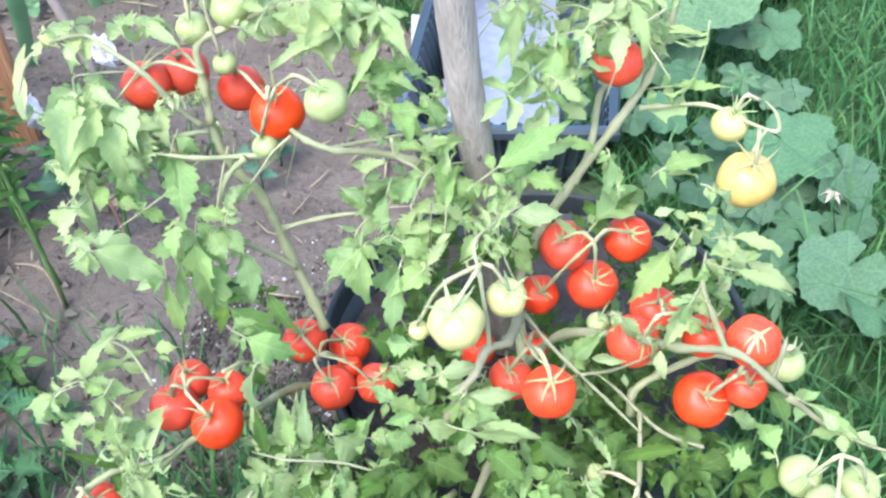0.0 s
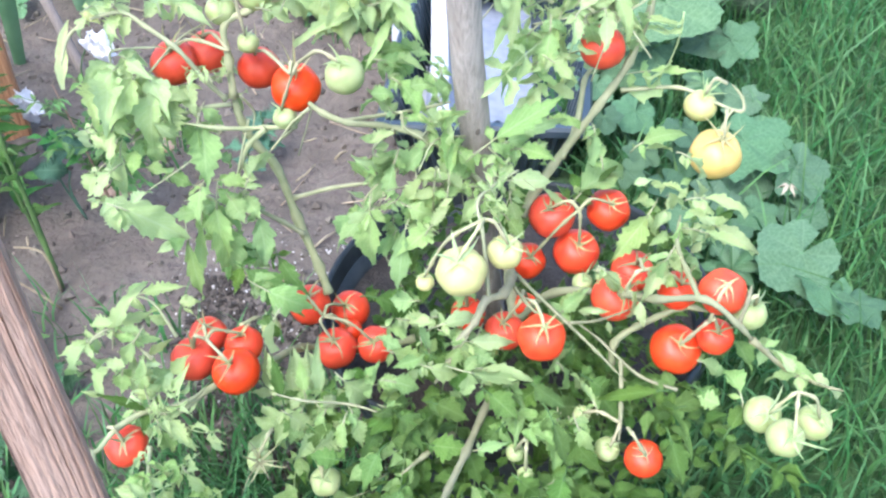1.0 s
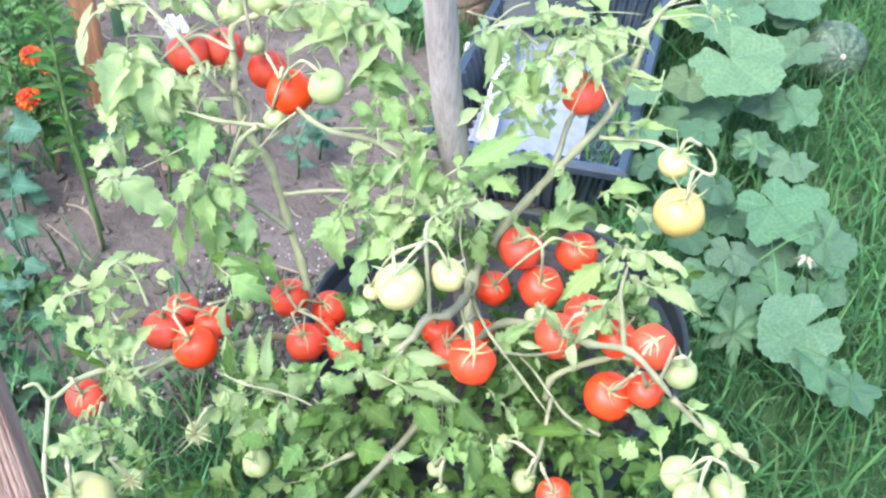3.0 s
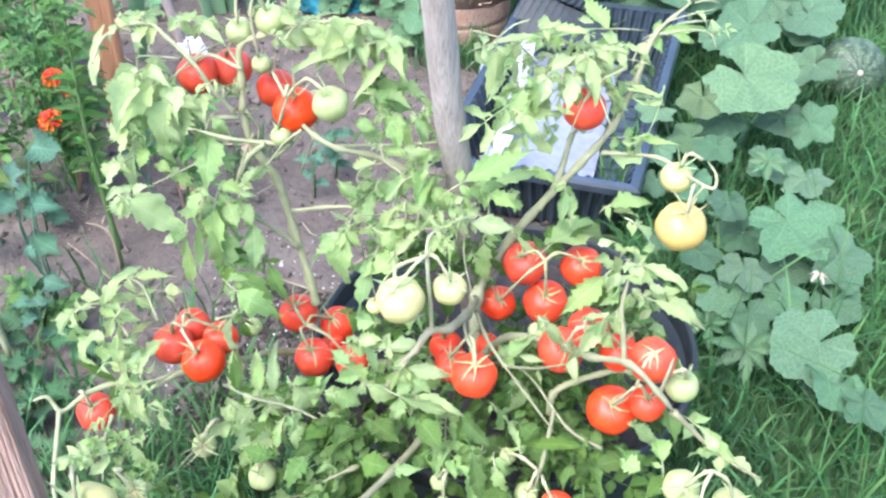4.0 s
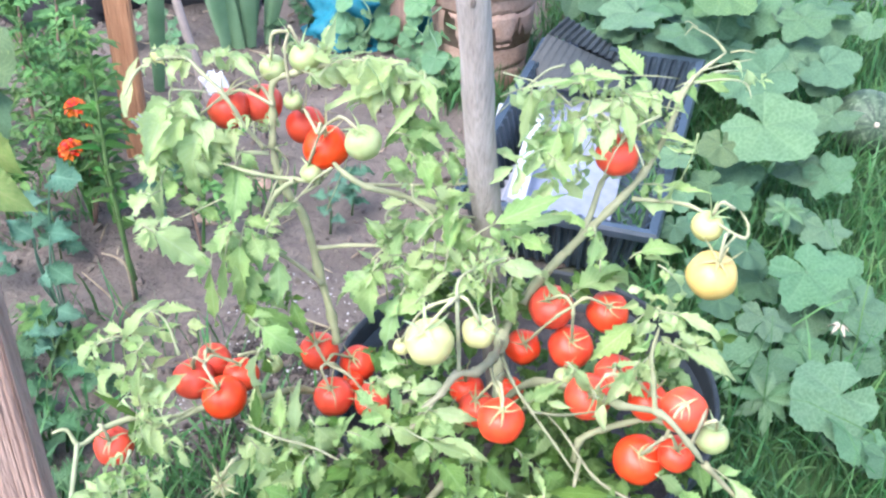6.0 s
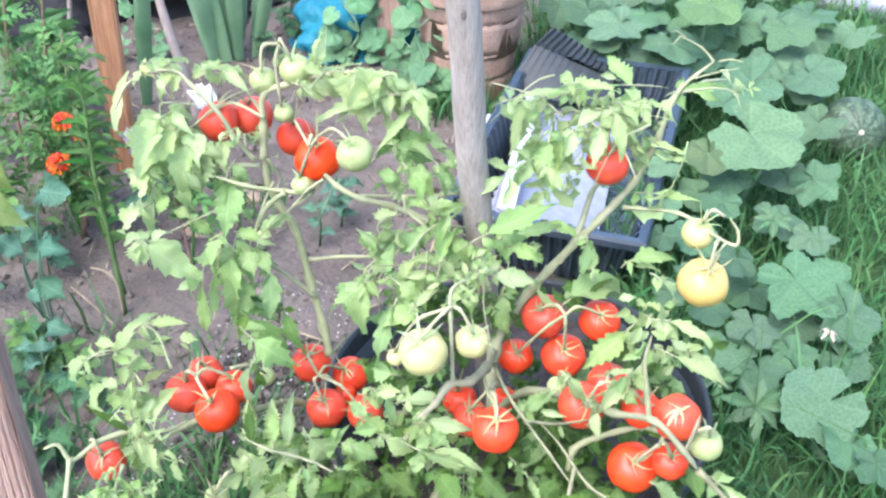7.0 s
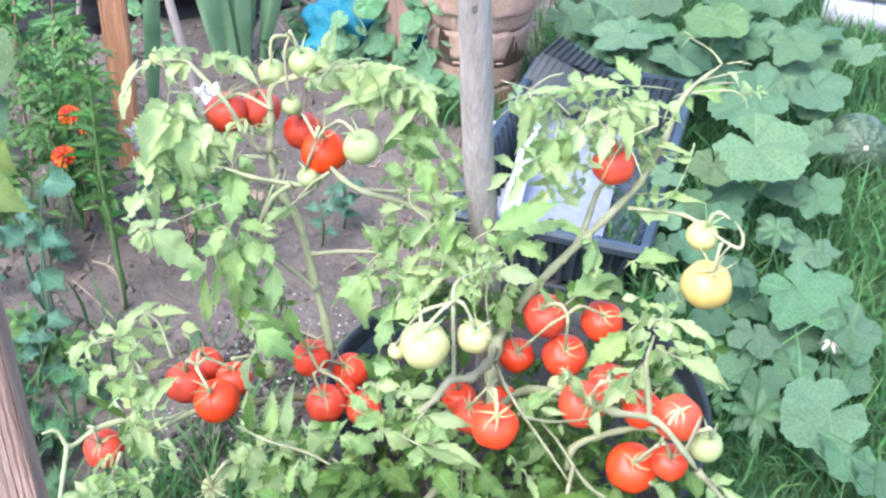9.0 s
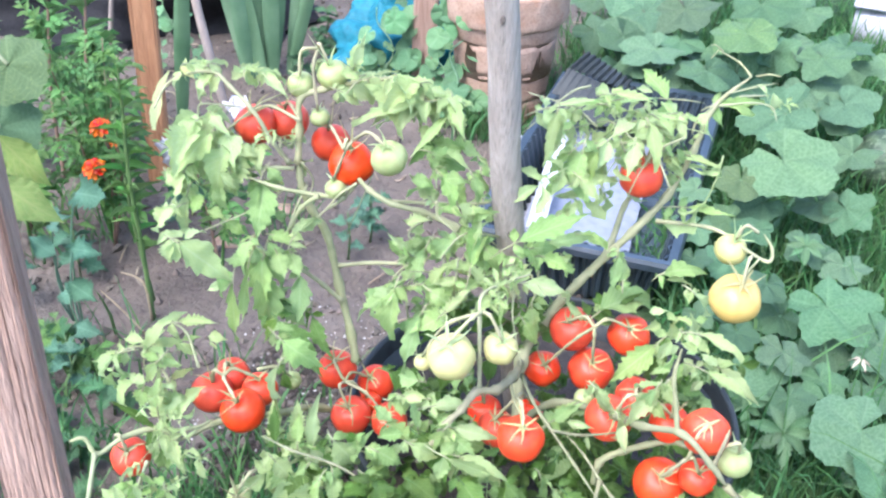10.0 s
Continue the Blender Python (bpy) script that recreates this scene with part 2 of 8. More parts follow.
def ground_cover():
    """Bare dug soil on the bed, dark turf earth under the grass."""
    m, nt, p = started("garden_earth", 0.95, 0.2)
    tc = nt.nodes.new("ShaderNodeTexCoord")
    sep = nt.nodes.new("ShaderNodeSeparateXYZ")
    nt.links.new(tc.outputs["Object"], sep.inputs[0])
    edge = arith(nt, "MULTIPLY_ADD", grainy(nt, 4.0), 0.5, sep.outputs[0])
    wander = arith(nt, "MULTIPLY", grainy(nt, 0.7), 2.4)
    far_x = arith(nt, "SUBTRACT", wander, sep.outputs[0])
    far_y = arith(nt, "ADD", wander, sep.outputs[1])
    turf = arith(nt, "MAXIMUM", spread(nt, edge, 0.2, 0.42), arith(nt, "MAXIMUM", spread(nt, far_x, 3.1, 3.5), spread(nt, far_y, 4.3, 4.7)))
    soil = ramp_mix(nt, spread(nt, grainy(nt, 7.0, 6.0), 0.3, 0.7), (0.074, 0.062, 0.050), (0.133, 0.112, 0.093))
    soil = ramp_mix(nt, spread(nt, grainy(nt, 60.0, 6.0), 0.5, 0.72), soil, (0.08, 0.062, 0.055))
    earth = ramp_mix(nt, spread(nt, grainy(nt, 16.0, 5.0), 0.3, 0.7), (0.022, 0.05, 0.018), (0.045, 0.09, 0.03))
    nt.links.new(ramp_mix(nt, turf, soil, earth), p.inputs["Base Color"])
    bumped(nt, p, arith(nt, "MULTIPLY_ADD", grainy(nt, 90.0, 6.0), 0.4, grainy(nt, 24.0, 6.0)), 0.9, 0.02)
    return m


M_MELON, M_GROUND = melon_skin(), ground_cover()


# ---- helpers for building ----
def meshed(name, verts, faces, material, smooth=True, uvs=None):
    me = bpy.data.meshes.new(name)
    me.from_pydata([tuple(v) for v in verts], [], faces)
    me.materials.append(material)
    if smooth:
        me.polygons.foreach_set("use_smooth", [True] * len(me.polygons))
    if uvs is not None:
        layer = me.uv_layers.new(name="UVMap")
        idx = np.empty(len(me.loops), dtype=np.int32)
        me.loops.foreach_get("vertex_index", idx)
        layer.data.foreach_set("uv", np.asarray(uvs, dtype=np.float32)[idx].ravel())
    me.update()
    return me


def attach(ob, parent):
    """Makes ob, placed in world metres, a part of parent."""
    world_m = ob.matrix_basis.copy()
    full = parent.matrix_basis if parent.parent is None else parent.parent.matrix_basis @ parent.matrix_parent_inverse @ parent.matrix_basis
    ob.parent = parent
    ob.matrix_parent_inverse = full.inverted()
    ob.matrix_basis = world_m
    return ob


def piece(name, me, parent, m=None, label=""):
    ob = new(name, me)
    ob.matrix_basis = m or Matrix()
    attach(ob, parent)
    return tagged(ob, label) if label else ob


def part(name, bm, material, parent, label="", smooth=False, m=None):
    me = bpy.data.meshes.new(name)
    bm.to_mesh(me)
    bm.free()
    me.materials.append(material)
    if smooth:
        me.polygons.foreach_set("use_smooth", [True] * len(me.polygons))
    return piece(name, me, parent, m, label)


def thing(name, place, label, category, group="", kind=""):
    ob = new(name)
    ob.empty_display_size = 0.05
    ob.location = place
    ob.matrix_basis = Matrix.Translation(place)
    return tagged(ob, label, category, group, kind)


def smooth_line(pts, per=5):
    """A curve through the points."""
    P = [np.array(p, float) for p in pts]
    P = [2 * P[0] - P[1]] + P + [2 * P[-1] - P[-2]]
    out = []
    for i in range(1, len(P) - 2):
        a, b, c, d = P[i - 1 : i + 3]
        for k in range(per):
            t = k / per
            out.append(0.5 * (2 * b + (c - a) * t + (2 * a - 5 * b + 4 * c - d) * t**2 + (3 * b - a - 3 * c + d) * t**3))
    out.append(P[-2])
    return np.array(out)


def tube(line, radii, sides=7):
    """Vertices and faces of a closed tube along a line."""
    line = np.asarray(line, float)
    n = len(line)
    tang = np.gradient(line, axis=0)
    tang /= np.linalg.norm(tang, axis=1)[:, None] + 1e-12
    ref = np.array([0.3, 0.9, 0.1]) if abs(tang[0][1]) < 0.8 else np.array([1.0, 0.1, 0.0])
    verts, faces = [], []
    for i in range(n):
        a = ref - tang[i] * (ref @ tang[i])
        a /= np.linalg.norm(a) + 1e-12
        ref = a
        b = np.cross(tang[i], a)
        for k in range(sides):
            w = 2 * math.pi * k / sides
            verts.append(line[i] + radii[i] * (math.cos(w) * a + math.sin(w) * b))
    for i in range(n - 1):
        for k in range(sides):
            j = (k + 1) % sides
            faces.append((i * sides + k, i * sides + j, (i + 1) * sides + j, (i + 1) * sides + k))
    faces.append(tuple(range(sides))[::-1])
    faces.append(tuple((n - 1) * sides + k for k in range(sides)))
    return verts, faces


def lathe(profile, sides=48, wobble=0.0):
    """Vertices and faces of a turned shape from (radius, height) pairs."""
    verts, faces = [], []
    for r, z in profile:
        for k in range(sides):
            w = 2 * math.pi * k / sides
            q = r * (1 + wobble * math.sin(2 * w + 1))
            verts.append((q * math.cos(w), q * math.sin(w), z))
    for i in range(len(profile) - 1):
        for k in range(sides):
            j = (k + 1) % sides
            faces.append((i * sides + k, i * sides + j, (i + 1) * sides + j, (i + 1) * sides + k))
    return verts, faces


def toward(base, tip, facing, width, length=None):
    """The pose of a unit blade (along +y, face +z) from base to tip."""
    base, tip, facing = Vector(base), Vector(tip), Vector(facing)
    y = tip - base
    span = length or y.length
    y.normalize()
    z = (facing - y * facing.dot(y)).normalized()
    x = y.cross(z)
    m = Matrix((x, y, z)).transposed().to_4x4()
    m.translation = base
    return m @ Matrix.Diagonal((width, span, span, 1))


def blade_verts(rng, nv=10, teeth=4, lobing=0.25, fold=0.25, droop=0.25, wave=0.08, peak=0.42, twist=0.0):
    """A folded leaf blade with forward-pointing teeth, 1 long and about 1 wide, with its u and v."""
    verts, uvs, faces = [], [], []
    ph = rng.uniform(0, 6.28)
    bend = rng.uniform(-0.12, 0.12)
    uneven = [rng.uniform(0.6, 1.4) for _ in range(40)]
    for i in range(nv + 1):
        v = i / nv
        env = math.sin(math.pi / 2 * min(1.0, v / peak)) ** 0.8 if v < peak else max(0.0, math.cos(math.pi / 2 * (v - peak) / (1 - peak))) ** 1.25
        for k, u in enumerate((-1, -0.55, 0, 0.55, 1)):
            place = v * teeth + (0.3 if u < 0 else 0)
            tooth = place % 1.0
            size = lobing * uneven[int(place) + (20 if u < 0 else 0)]
            edge = 1.0 if abs(u) == 1 else 0.25
            saw = 1 + size * (tooth**1.3 - 0.55) * edge
            hw = max(0.010, 0.5 * env * saw) if 0 < i < nv else 0.010
            x = u * hw + bend * v * v
            z = fold * hw * abs(u) - droop * v * v + wave * abs(u) * math.sin(v * 9 + ph + (1.2 if u > 0 else 0)) + twist * u * v * 0.2
            z -= 0.035 * env * edge * math.cos(2 * math.pi * tooth) * abs(u)
            ahead = 0.10 * abs(u) * env + 0.35 * size * tooth * edge / max(2, teeth) * (1 if 0 < i < nv else 0)
            verts.append((x, min(1.0, v + ahead * (1 - v)) - 0.12 * droop * v * v, z))
            uvs.append((u / 2 + 0.5, v))
    for i in range(nv):
        for k in range(4):
            a = i * 5 + k
            faces.append((a, a + 1, a + 6, a + 5))
    return verts, uvs, faces


def merged(groups):
    """Joins lists of (verts, faces[, uvs])."""
    V, F, U = [], [], []
    for g in groups:
        o = len(V)
        V += [tuple(v) for v in g[0]]
        F += [tuple(i + o for i in f) for f in g[1]]
        U += list(g[2]) if len(g) > 2 else [(0.5, 0.5)] * len(g[0])
    return V, F, U


rng = random.Random(11)
CAMWARD = Vector((0.05, -0.55, 0.83))  # leaves turn their faces to the open, sunny side


def facing_open(r, spread_by=0.45):
    return Vector((CAMWARD.x + r.uniform(-spread_by, spread_by), CAMWARD.y + r.uniform(-spread_by, spread_by), CAMWARD.z + r.uniform(-0.3, 0.2)))


# ---- ground ----
def axis_steps(lo, hi, step, far):
    near = np.arange(lo, hi + step / 2, step)
    grow = np.geomspace(step, far, 14)
    return np.concatenate([(lo - grow)[::-1], near, hi + grow])


def ground_height(x, y):
    return 0.018 * noise.noise(Vector((x * 3.1, y * 3.1, 0.3))) + 0.012 * noise.noise(Vector((x * 9, y * 9, 4.1))) + 0.006 * noise.noise(Vector((x * 26, y * 26, 8.1)))


gx, gy = axis_steps(-2.4, 2.2, 0.03, 400.0), axis_steps(-0.6, 3.6, 0.03, 400.0)
gv = [(x, y, ground_height(x, y) if abs(x) < 6 and abs(y) < 8 else 0.0) for y in gy for x in gx]
gf = [(j * len(gx) + i, j * len(gx) + i + 1, (j + 1) * len(gx) + i + 1, (j + 1) * len(gx) + i) for j in range(len(gy) - 1) for i in range(len(gx) - 1)]
ground = tagged(new("ground", meshed("ground", gv, gf, M_GROUND)), "bare grey-brown garden soil running into green lawn", "ground", kind="structure")


def scatter_blades(name, spots, lengths, widths, material, label, seed, lean=0.6):
    """Grass: bent tapering strips at many spots, joined."""
    r = random.Random(seed)
    V, F = [], []
    for x, y in spots:
        a, ln, w = r.uniform(0, 6.283), r.uniform(*lengths), r.uniform(*widths) / 2
        b, bend = r.uniform(0, 6.283), r.uniform(0.15, lean)
        dx, dy, wx, wy = math.cos(b), math.sin(b), math.cos(a) * w, math.sin(a) * w
        z0 = ground_height(x, y) - 0.004
        o = len(V)
        for t, k in ((0, 1.0), (0.4, 0.95), (0.75, 0.6)):
            off, h = ln * bend * t * t, ln * (t - 0.35 * bend * t * t)
            V += [(x + dx * off - wx * k, y + dy * off - wy * k, z0 + h), (x + dx * off + wx * k, y + dy * off + wy * k, z0 + h)]
        V.append((x + dx * ln * bend, y + dy * ln * bend, z0 + ln * (1 - 0.35 * bend)))
        F += [(o, o + 1, o + 3, o + 2), (o + 2, o + 3, o + 5, o + 4), (o + 4, o + 5, o + 6)]
    return tagged(new(name, meshed(name, V, F, material)), label, name.replace("_", " "), kind="stuff")


def turf_here(x, y):
    return x > 0.16 + 0.14 * noise.noise(Vector((x * 2.2, y * 2.2, 1.7)))


r = random.Random(5)
spots = []
while len(spots) < 30000:
    x, y = 0.02 + 2.6 * r.random() ** 1.3, -0.6 + 4.4 * r.random() ** 1.15
    far_off = math.hypot(x - 0.4, y - 1.2) + 0.5 * noise.noise(Vector((x * 1.5, y * 1.5, 3.0)))
    if turf_here(x, y) and r.random() < math.exp(-((far_off / 1.75) ** 6)) and math.hypot(x - 0.022, y - 0.712) > 0.19:
        spots.append((x, y))
while len(spots) < 44000:
    x, y = r.gauss(0.2, 2.6), r.gauss(1.4, 2.6)
    if turf_here(x, y) or y > 3.5 or x < -2.5:
        spots.append((x, y))
scatter_blades("grass", spots, (0.03, 0.12), (0.003, 0.007), M_GRASS, "dense dark green lawn grass of uneven length", 21, 1.0)
spots = []
while len(spots) < 700:
    x, y = r.uniform(0.3, 2.0), r.uniform(0.9, 3.4)
    if turf_here(x, y):
        spots.append((x, y))
while len(spots) < 860:
    x, y = r.uniform(0.24, 0.75), r.uniform(0.35, 1.1)
    if math.hypot(x - 0.022, y - 0.712) > 0.22:
        spots.append((x, y))
scatter_blades("tall_grass", spots, (0.13, 0.30), (0.002, 0.005), M_GRASS, "taller pale green grass stalks in the lawn", 22, 0.9)
spots = []
for _ in range(900):
    spots.append((r.gauss(-0.10, 0.07), r.uniform(1.95, 2.7)))
for _ in range(260):
    spots.append((r.gauss(-0.25, 0.07), r.gauss(1.83, 0.025)))
while len(spots) < 4360:
    x, y = r.gauss(-0.3, 0.14), r.gauss(0.42, 0.16)
    if math.hypot(x - 0.022, y - 0.712) > 0.19:
        spots.append((x, y))
while len(spots) < 5460:
    x, y = r.uniform(-1.3, -0.45), r.uniform(0.2, 1.6)
    if y < 0.7 or noise.noise(Vector((x * 3, y * 3, 6.0))) > 0.12:
        spots.append((x, y))
scatter_blades("weed_grass", spots, (0.04, 0.13), (0.002, 0.006), M_GRASS, "thin weedy grass growing out of bare soil", 23, 0.9)


def scatter_clods(name, count, box, sizes, material, label, seed):
    """Small uneven lumps lying on the ground, joined."""
    r = random.Random(seed)
    shape = [(1, 0, 0), (-1, 0, 0), (0, 1, 0), (0, -1, 0), (0, 0, 1), (0, 0, -0.6)]
    tris = [(0, 2, 4), (2, 1, 4), (1, 3, 4), (3, 0, 4), (2, 0, 5), (1, 2, 5), (3, 1, 5), (0, 3, 5)]
    V, F = [], []
    for _ in range(count):
        x, y = r.uniform(*box[:2]), r.uniform(*box[2:])
        s = r.uniform(*sizes) * r.random() ** 1.5 + sizes[0]
        o, turn = len(V), Euler((r.uniform(0, 6), r.uniform(0, 6), r.uniform(0, 6))).to_matrix()
        for v in shape:
            q = turn @ Vector([c * s * r.uniform(0.6, 1.25) for c in v])
            V.append((x + q.x, y + q.y, ground_height(x, y) + q.z + s * 0.25))
        F += [tuple(o + i for i in t) for t in tris]
    return tagged(new(name, meshed(name, V, F, material, False)), label, "soil clods", kind="stuff")


scatter_clods("soil_clods", 5200, (-1.9, 0.1, 0.3, 3.0), (0.0025, 0.014), M_CLOD, "crumbly grey-brown clods on dug soil", 31)
scatter_clods("spilled_compost", 9000, (-0.46, -0.06, 0.34, 0.98), (0.002, 0.006), M_COMPOST, "dark crumbly compost spilled on the soil round the pot", 34)
scatter_clods("pale_grit", 800, (-0.5, -0.1, 0.5, 1.1), (0.0012, 0.004), M_PERLITE, "white grit specks scattered on soil beside the pot", 32)


def straw_bits():
    r = random.Random(33)
    V, F = [], []
    for _ in range(210):
        x, y, a, ln, w = r.uniform(-1.5, 0.1), 0.4 + 2.6 * r.random() ** 0.6, r.uniform(0, 6.28), r.uniform(0.02, 0.10), r.uniform(0.001, 0.0025)
        line = [(x + math.cos(a) * ln * t, y + math.sin(a) * ln * t, ground_height(x, y) + 0.006 + 0.02 * t * r.random()) for t in (0, 0.5, 1)]
        v, f = tube(line, [w, w, w * 0.6], 4)
        o = len(V)
        V += v
        F += [tuple(i + o for i in q) for q in f]
    return tagged(new("straw_bits", meshed("straw_bits", V, F, M_STRAW)), "dry straw bits lying on bare soil", "straw", kind="stuff")



def dry_stalk(pts, r, label):
    root = thing("dry_stalk", pts[0], label, "dry stalk", "dry stalks on the bare soil")
    line = smooth_line(pts, 5)
    v, f = tube(line, list(np.linspace(r, r * 0.6, len(line))), 6)
    piece("stalk", meshed("stalk", v, f, M_STRAW), root)


dry_stalk([(-0.660, 0.927, 0.000), (-0.708, 0.943, 0.029), (-0.756, 0.959, 0.050)], 0.0022, "straight pale dry stalk lying over bare soil")
dry_stalk([(-0.673, 0.966, 0.000), (-0.683, 0.978, 0.060), (-0.706, 0.988, 0.070), (-0.744, 1.005, 0.060)], 0.0026, "arched yellowing stalk bent over bare soil")

straw_bits()


# ---- stakes ----
def round_pole(name, low, top, r0, r1, material, label, category="stake", knots=()):
    line = np.array([np.array(low) + (np.array(top) - np.array(low)) * t for t in np.linspace(0, 1, 26)])
    rr = random.Random(len(label))
    radii = [r0 + (r1 - r0) * i / 25 + 0.0006 * rr.uniform(-1, 1) for i in range(26)]
    for i, p in enumerate(line):
        p += np.array([0.0012 * math.sin(i * 0.9), 0.0012 * math.cos(i * 0.7), 0])
    v, f = tube(line, radii, 16)
    root = thing(name, low, label, category)
    piece("shaft", meshed("shaft", v, f, material), root)
    axis = (Vector(top) - Vector(low)).normalized()
    for t, a in knots:
        out = (Vector((math.sin(a), -math.cos(a), 0)) - axis * Vector((math.sin(a), -math.cos(a), 0)).dot(axis)).normalized()
        c = Vector(low).lerp(Vector(top), t) + out * (r0 + (r1 - r0) * t)
        kv, kf = lathe([(0.0001, 0.0002), (0.0012, 0.0004), (0.0022, 0.0003), (0.0030, -0.0008)], 12)
        piece("knot", meshed("knot", kv, kf, M_KNOT), root, Matrix.Translation(c) @ out.to_track_quat("Z", "Y").to_matrix().to_4x4() @ Matrix.Diagonal((0.8, 1.5, 1, 1)), "dark knot in weathered wood")
    return root


def square_post(name, low, top, wide, deep, turn, material, label, grooves=6):
    """A sawn post with weather cracks along one face and worn edges."""
    rr = random.Random(7)
    ring = []
    for side, (a, b) in enumerate((((-1, -1), (1, -1)), ((1, -1), (1, 1)), ((1, 1), (-1, 1)), ((-1, 1), (-1, -1)))):
        n = grooves * 4
        for i in range(n):
            t = i / n
            dent = -0.0013 * rr.uniform(0.2, 1.6) if i % 4 == 2 else -0.0004 * rr.random()
            bev = 0.0028 if i == 0 else 0.0
            x, y = (a[0] + (b[0] - a[0]) * t) * wide / 2, (a[1] + (b[1] - a[1]) * t) * deep / 2
            nrm = ((0, -1), (1, 0), (0, 1), (-1, 0))[side]
            x, y = x + nrm[0] * dent, y + nrm[1] * dent
            ring.append((x * (1 - bev / wide * 2), y * (1 - bev / deep * 2)))
    low, top = np.array(low), np.array(top)
    axis = (top - low) / np.linalg.norm(top - low)
    ex = np.array([math.cos(radians(turn)), math.sin(radians(turn)), 0])
    ex -= axis * (ex @ axis)
    ex /= np.linalg.norm(ex)
    ey = np.cross(axis, ex)
    verts, faces, k, rows = [], [], len(ring), 40
    for j in range(rows + 1):
        c = low + (top - low) * j / rows
        for i, (x, y) in enumerate(ring):
            w = 0.0011 * noise.noise(Vector((i * 0.7, j * 0.35, 2))) + 0.0016 * min(0.0, noise.noise(Vector((i * 1.9, j * 0.06, 7))))
            verts.append(c + ex * (x + w) + ey * (y + w))
    for j in range(rows):
        for i in range(k):
            faces.append((j * k + i, j * k + (i + 1) % k, (j + 1) * k + (i + 1) % k, (j + 1) * k + i))
    faces += [tuple(range(k))[::-1], tuple(rows * k + i for i in range(k))]
    root = thing(name, low, label, "post", "wooden posts in the garden")
    piece("shaft", meshed("shaft", verts, faces, material, False), root)
    return root


round_pole("plant_stake", (-0.0014, 0.7192, 0.10), (-0.0423, 0.5071, 1.05), 0.0152, 0.0140, M_STAKE, "weathered grey round wooden stake standing in the pot", knots=((0.42, 0.2), (0.55, -0.35), (0.66, 0.3), (0.74, -0.1), (0.31, 0.0)))
square_post("wooden_post", (-0.249, 0.175, -0.02), (-0.324, 0.327, 1.15), 0.038, 0.034, 28, M_POST, "reddish-brown wooden post with lengthwise grooves beside the pot", 8)
square_post("wooden_post", (-0.915, 1.435, -0.02), (-0.845, 1.40, 1.1), 0.048, 0.03, 20, M_BROWN, "orange-brown sawn wooden stake in the flower bed", 3)
square_post("wooden_post", (-0.523, 2.115, -0.02), (-0.485, 2.10, 1.1), 0.062, 0.05, 12, M_POST, "brown wooden stake with climbing vine at its foot", 3)
round_pole("grey_pole", (-0.83, 1.618, 0.0), (-1.13, 1.78, 1.2), 0.0105, 0.008, M_GREYWOOD, "thin leaning grey wooden pole in the flower bed")
round_pole("thin_stick", (-1.385, 2.0, 0.0), (-1.15, 2.0, 1.0), 0.006, 0.005, M_GREYWOOD, "thin pale stick standing in the bed")


# ---- the pot ----
def plant_pot():
    root = thing("plant_pot", (0.023, 0.704, 0.0), "dark navy-black round plastic plant pot filled with soil", "plant pot")
    at = Matrix.Translation((0.023, 0.704, 0.0))
    outer = [(0.001, 0.004), (0.168, 0.004), (0.179, 0.009), (0.195, 0.07), (0.210, 0.13), (0.2245, 0.19)]
    inner = [(0.221, 0.19), (0.209, 0.14), (0.197, 0.09), (0.001, 0.09)]
    v, f = lathe(outer + inner, 72)
    piece("body", meshed("body", v, f, M_POT), root, at)
    rim = [(0.2205, 0.188), (0.2265, 0.187), (0.2285, 0.189), (0.2305, 0.196), (0.2310, 0.208), (0.2300, 0.2135), (0.2275, 0.2155), (0.2245, 0.2145), (0.2230, 0.211), (0.2220, 0.198)]
    v, f = lathe(rim + rim[:1], 72)
    piece("rim", meshed("rim", v, f, M_POT), root, at, "rolled pot rim with a pale edge sheen")
    rows = [(q, 0.166 + (0.0 if q > 0.17 else 0.012 * rng.random())) for q in np.linspace(0.2125, 0.001, 16)]
    v, f = lathe(rows, 40)
    v = [(a, b, c + 0.010 * noise.noise(Vector((a * 40, b * 40, 1)))) for a, b, c in v]
    piece("potting_soil", meshed("potting_soil", v, f, M_COMPOST), root, at, "dark crumbly potting soil")
    return root


plant_pot()

# ---- the tomato plant ----
plant = thing("tomato_plant", (0.022, 0.70, 0.165), "bushy tomato plant with ripe red fruit growing in the pot", "tomato plant")


def branch(r0, r1, *pts, material=M_STEM):
    line = smooth_line(pts, 5)
    n = len(line)
    rr = random.Random(n * 17 + int(1000 * pts[0][0]))
    radii = [0.80 * (r0 + (r1 - r0) * i / (n - 1)) * (1 + 0.16 * rr.uniform(-1, 1)) for i in range(n)]
    for i in range(0, n, 5):
        radii[i] *= 1.3  # thicker at the nodes
    radii[-1] *= 0.35
    radii[-2] *= 0.7
    v, f = tube(line, radii, 8)
    piece("branch", meshed("branch", v, f, material), plant)


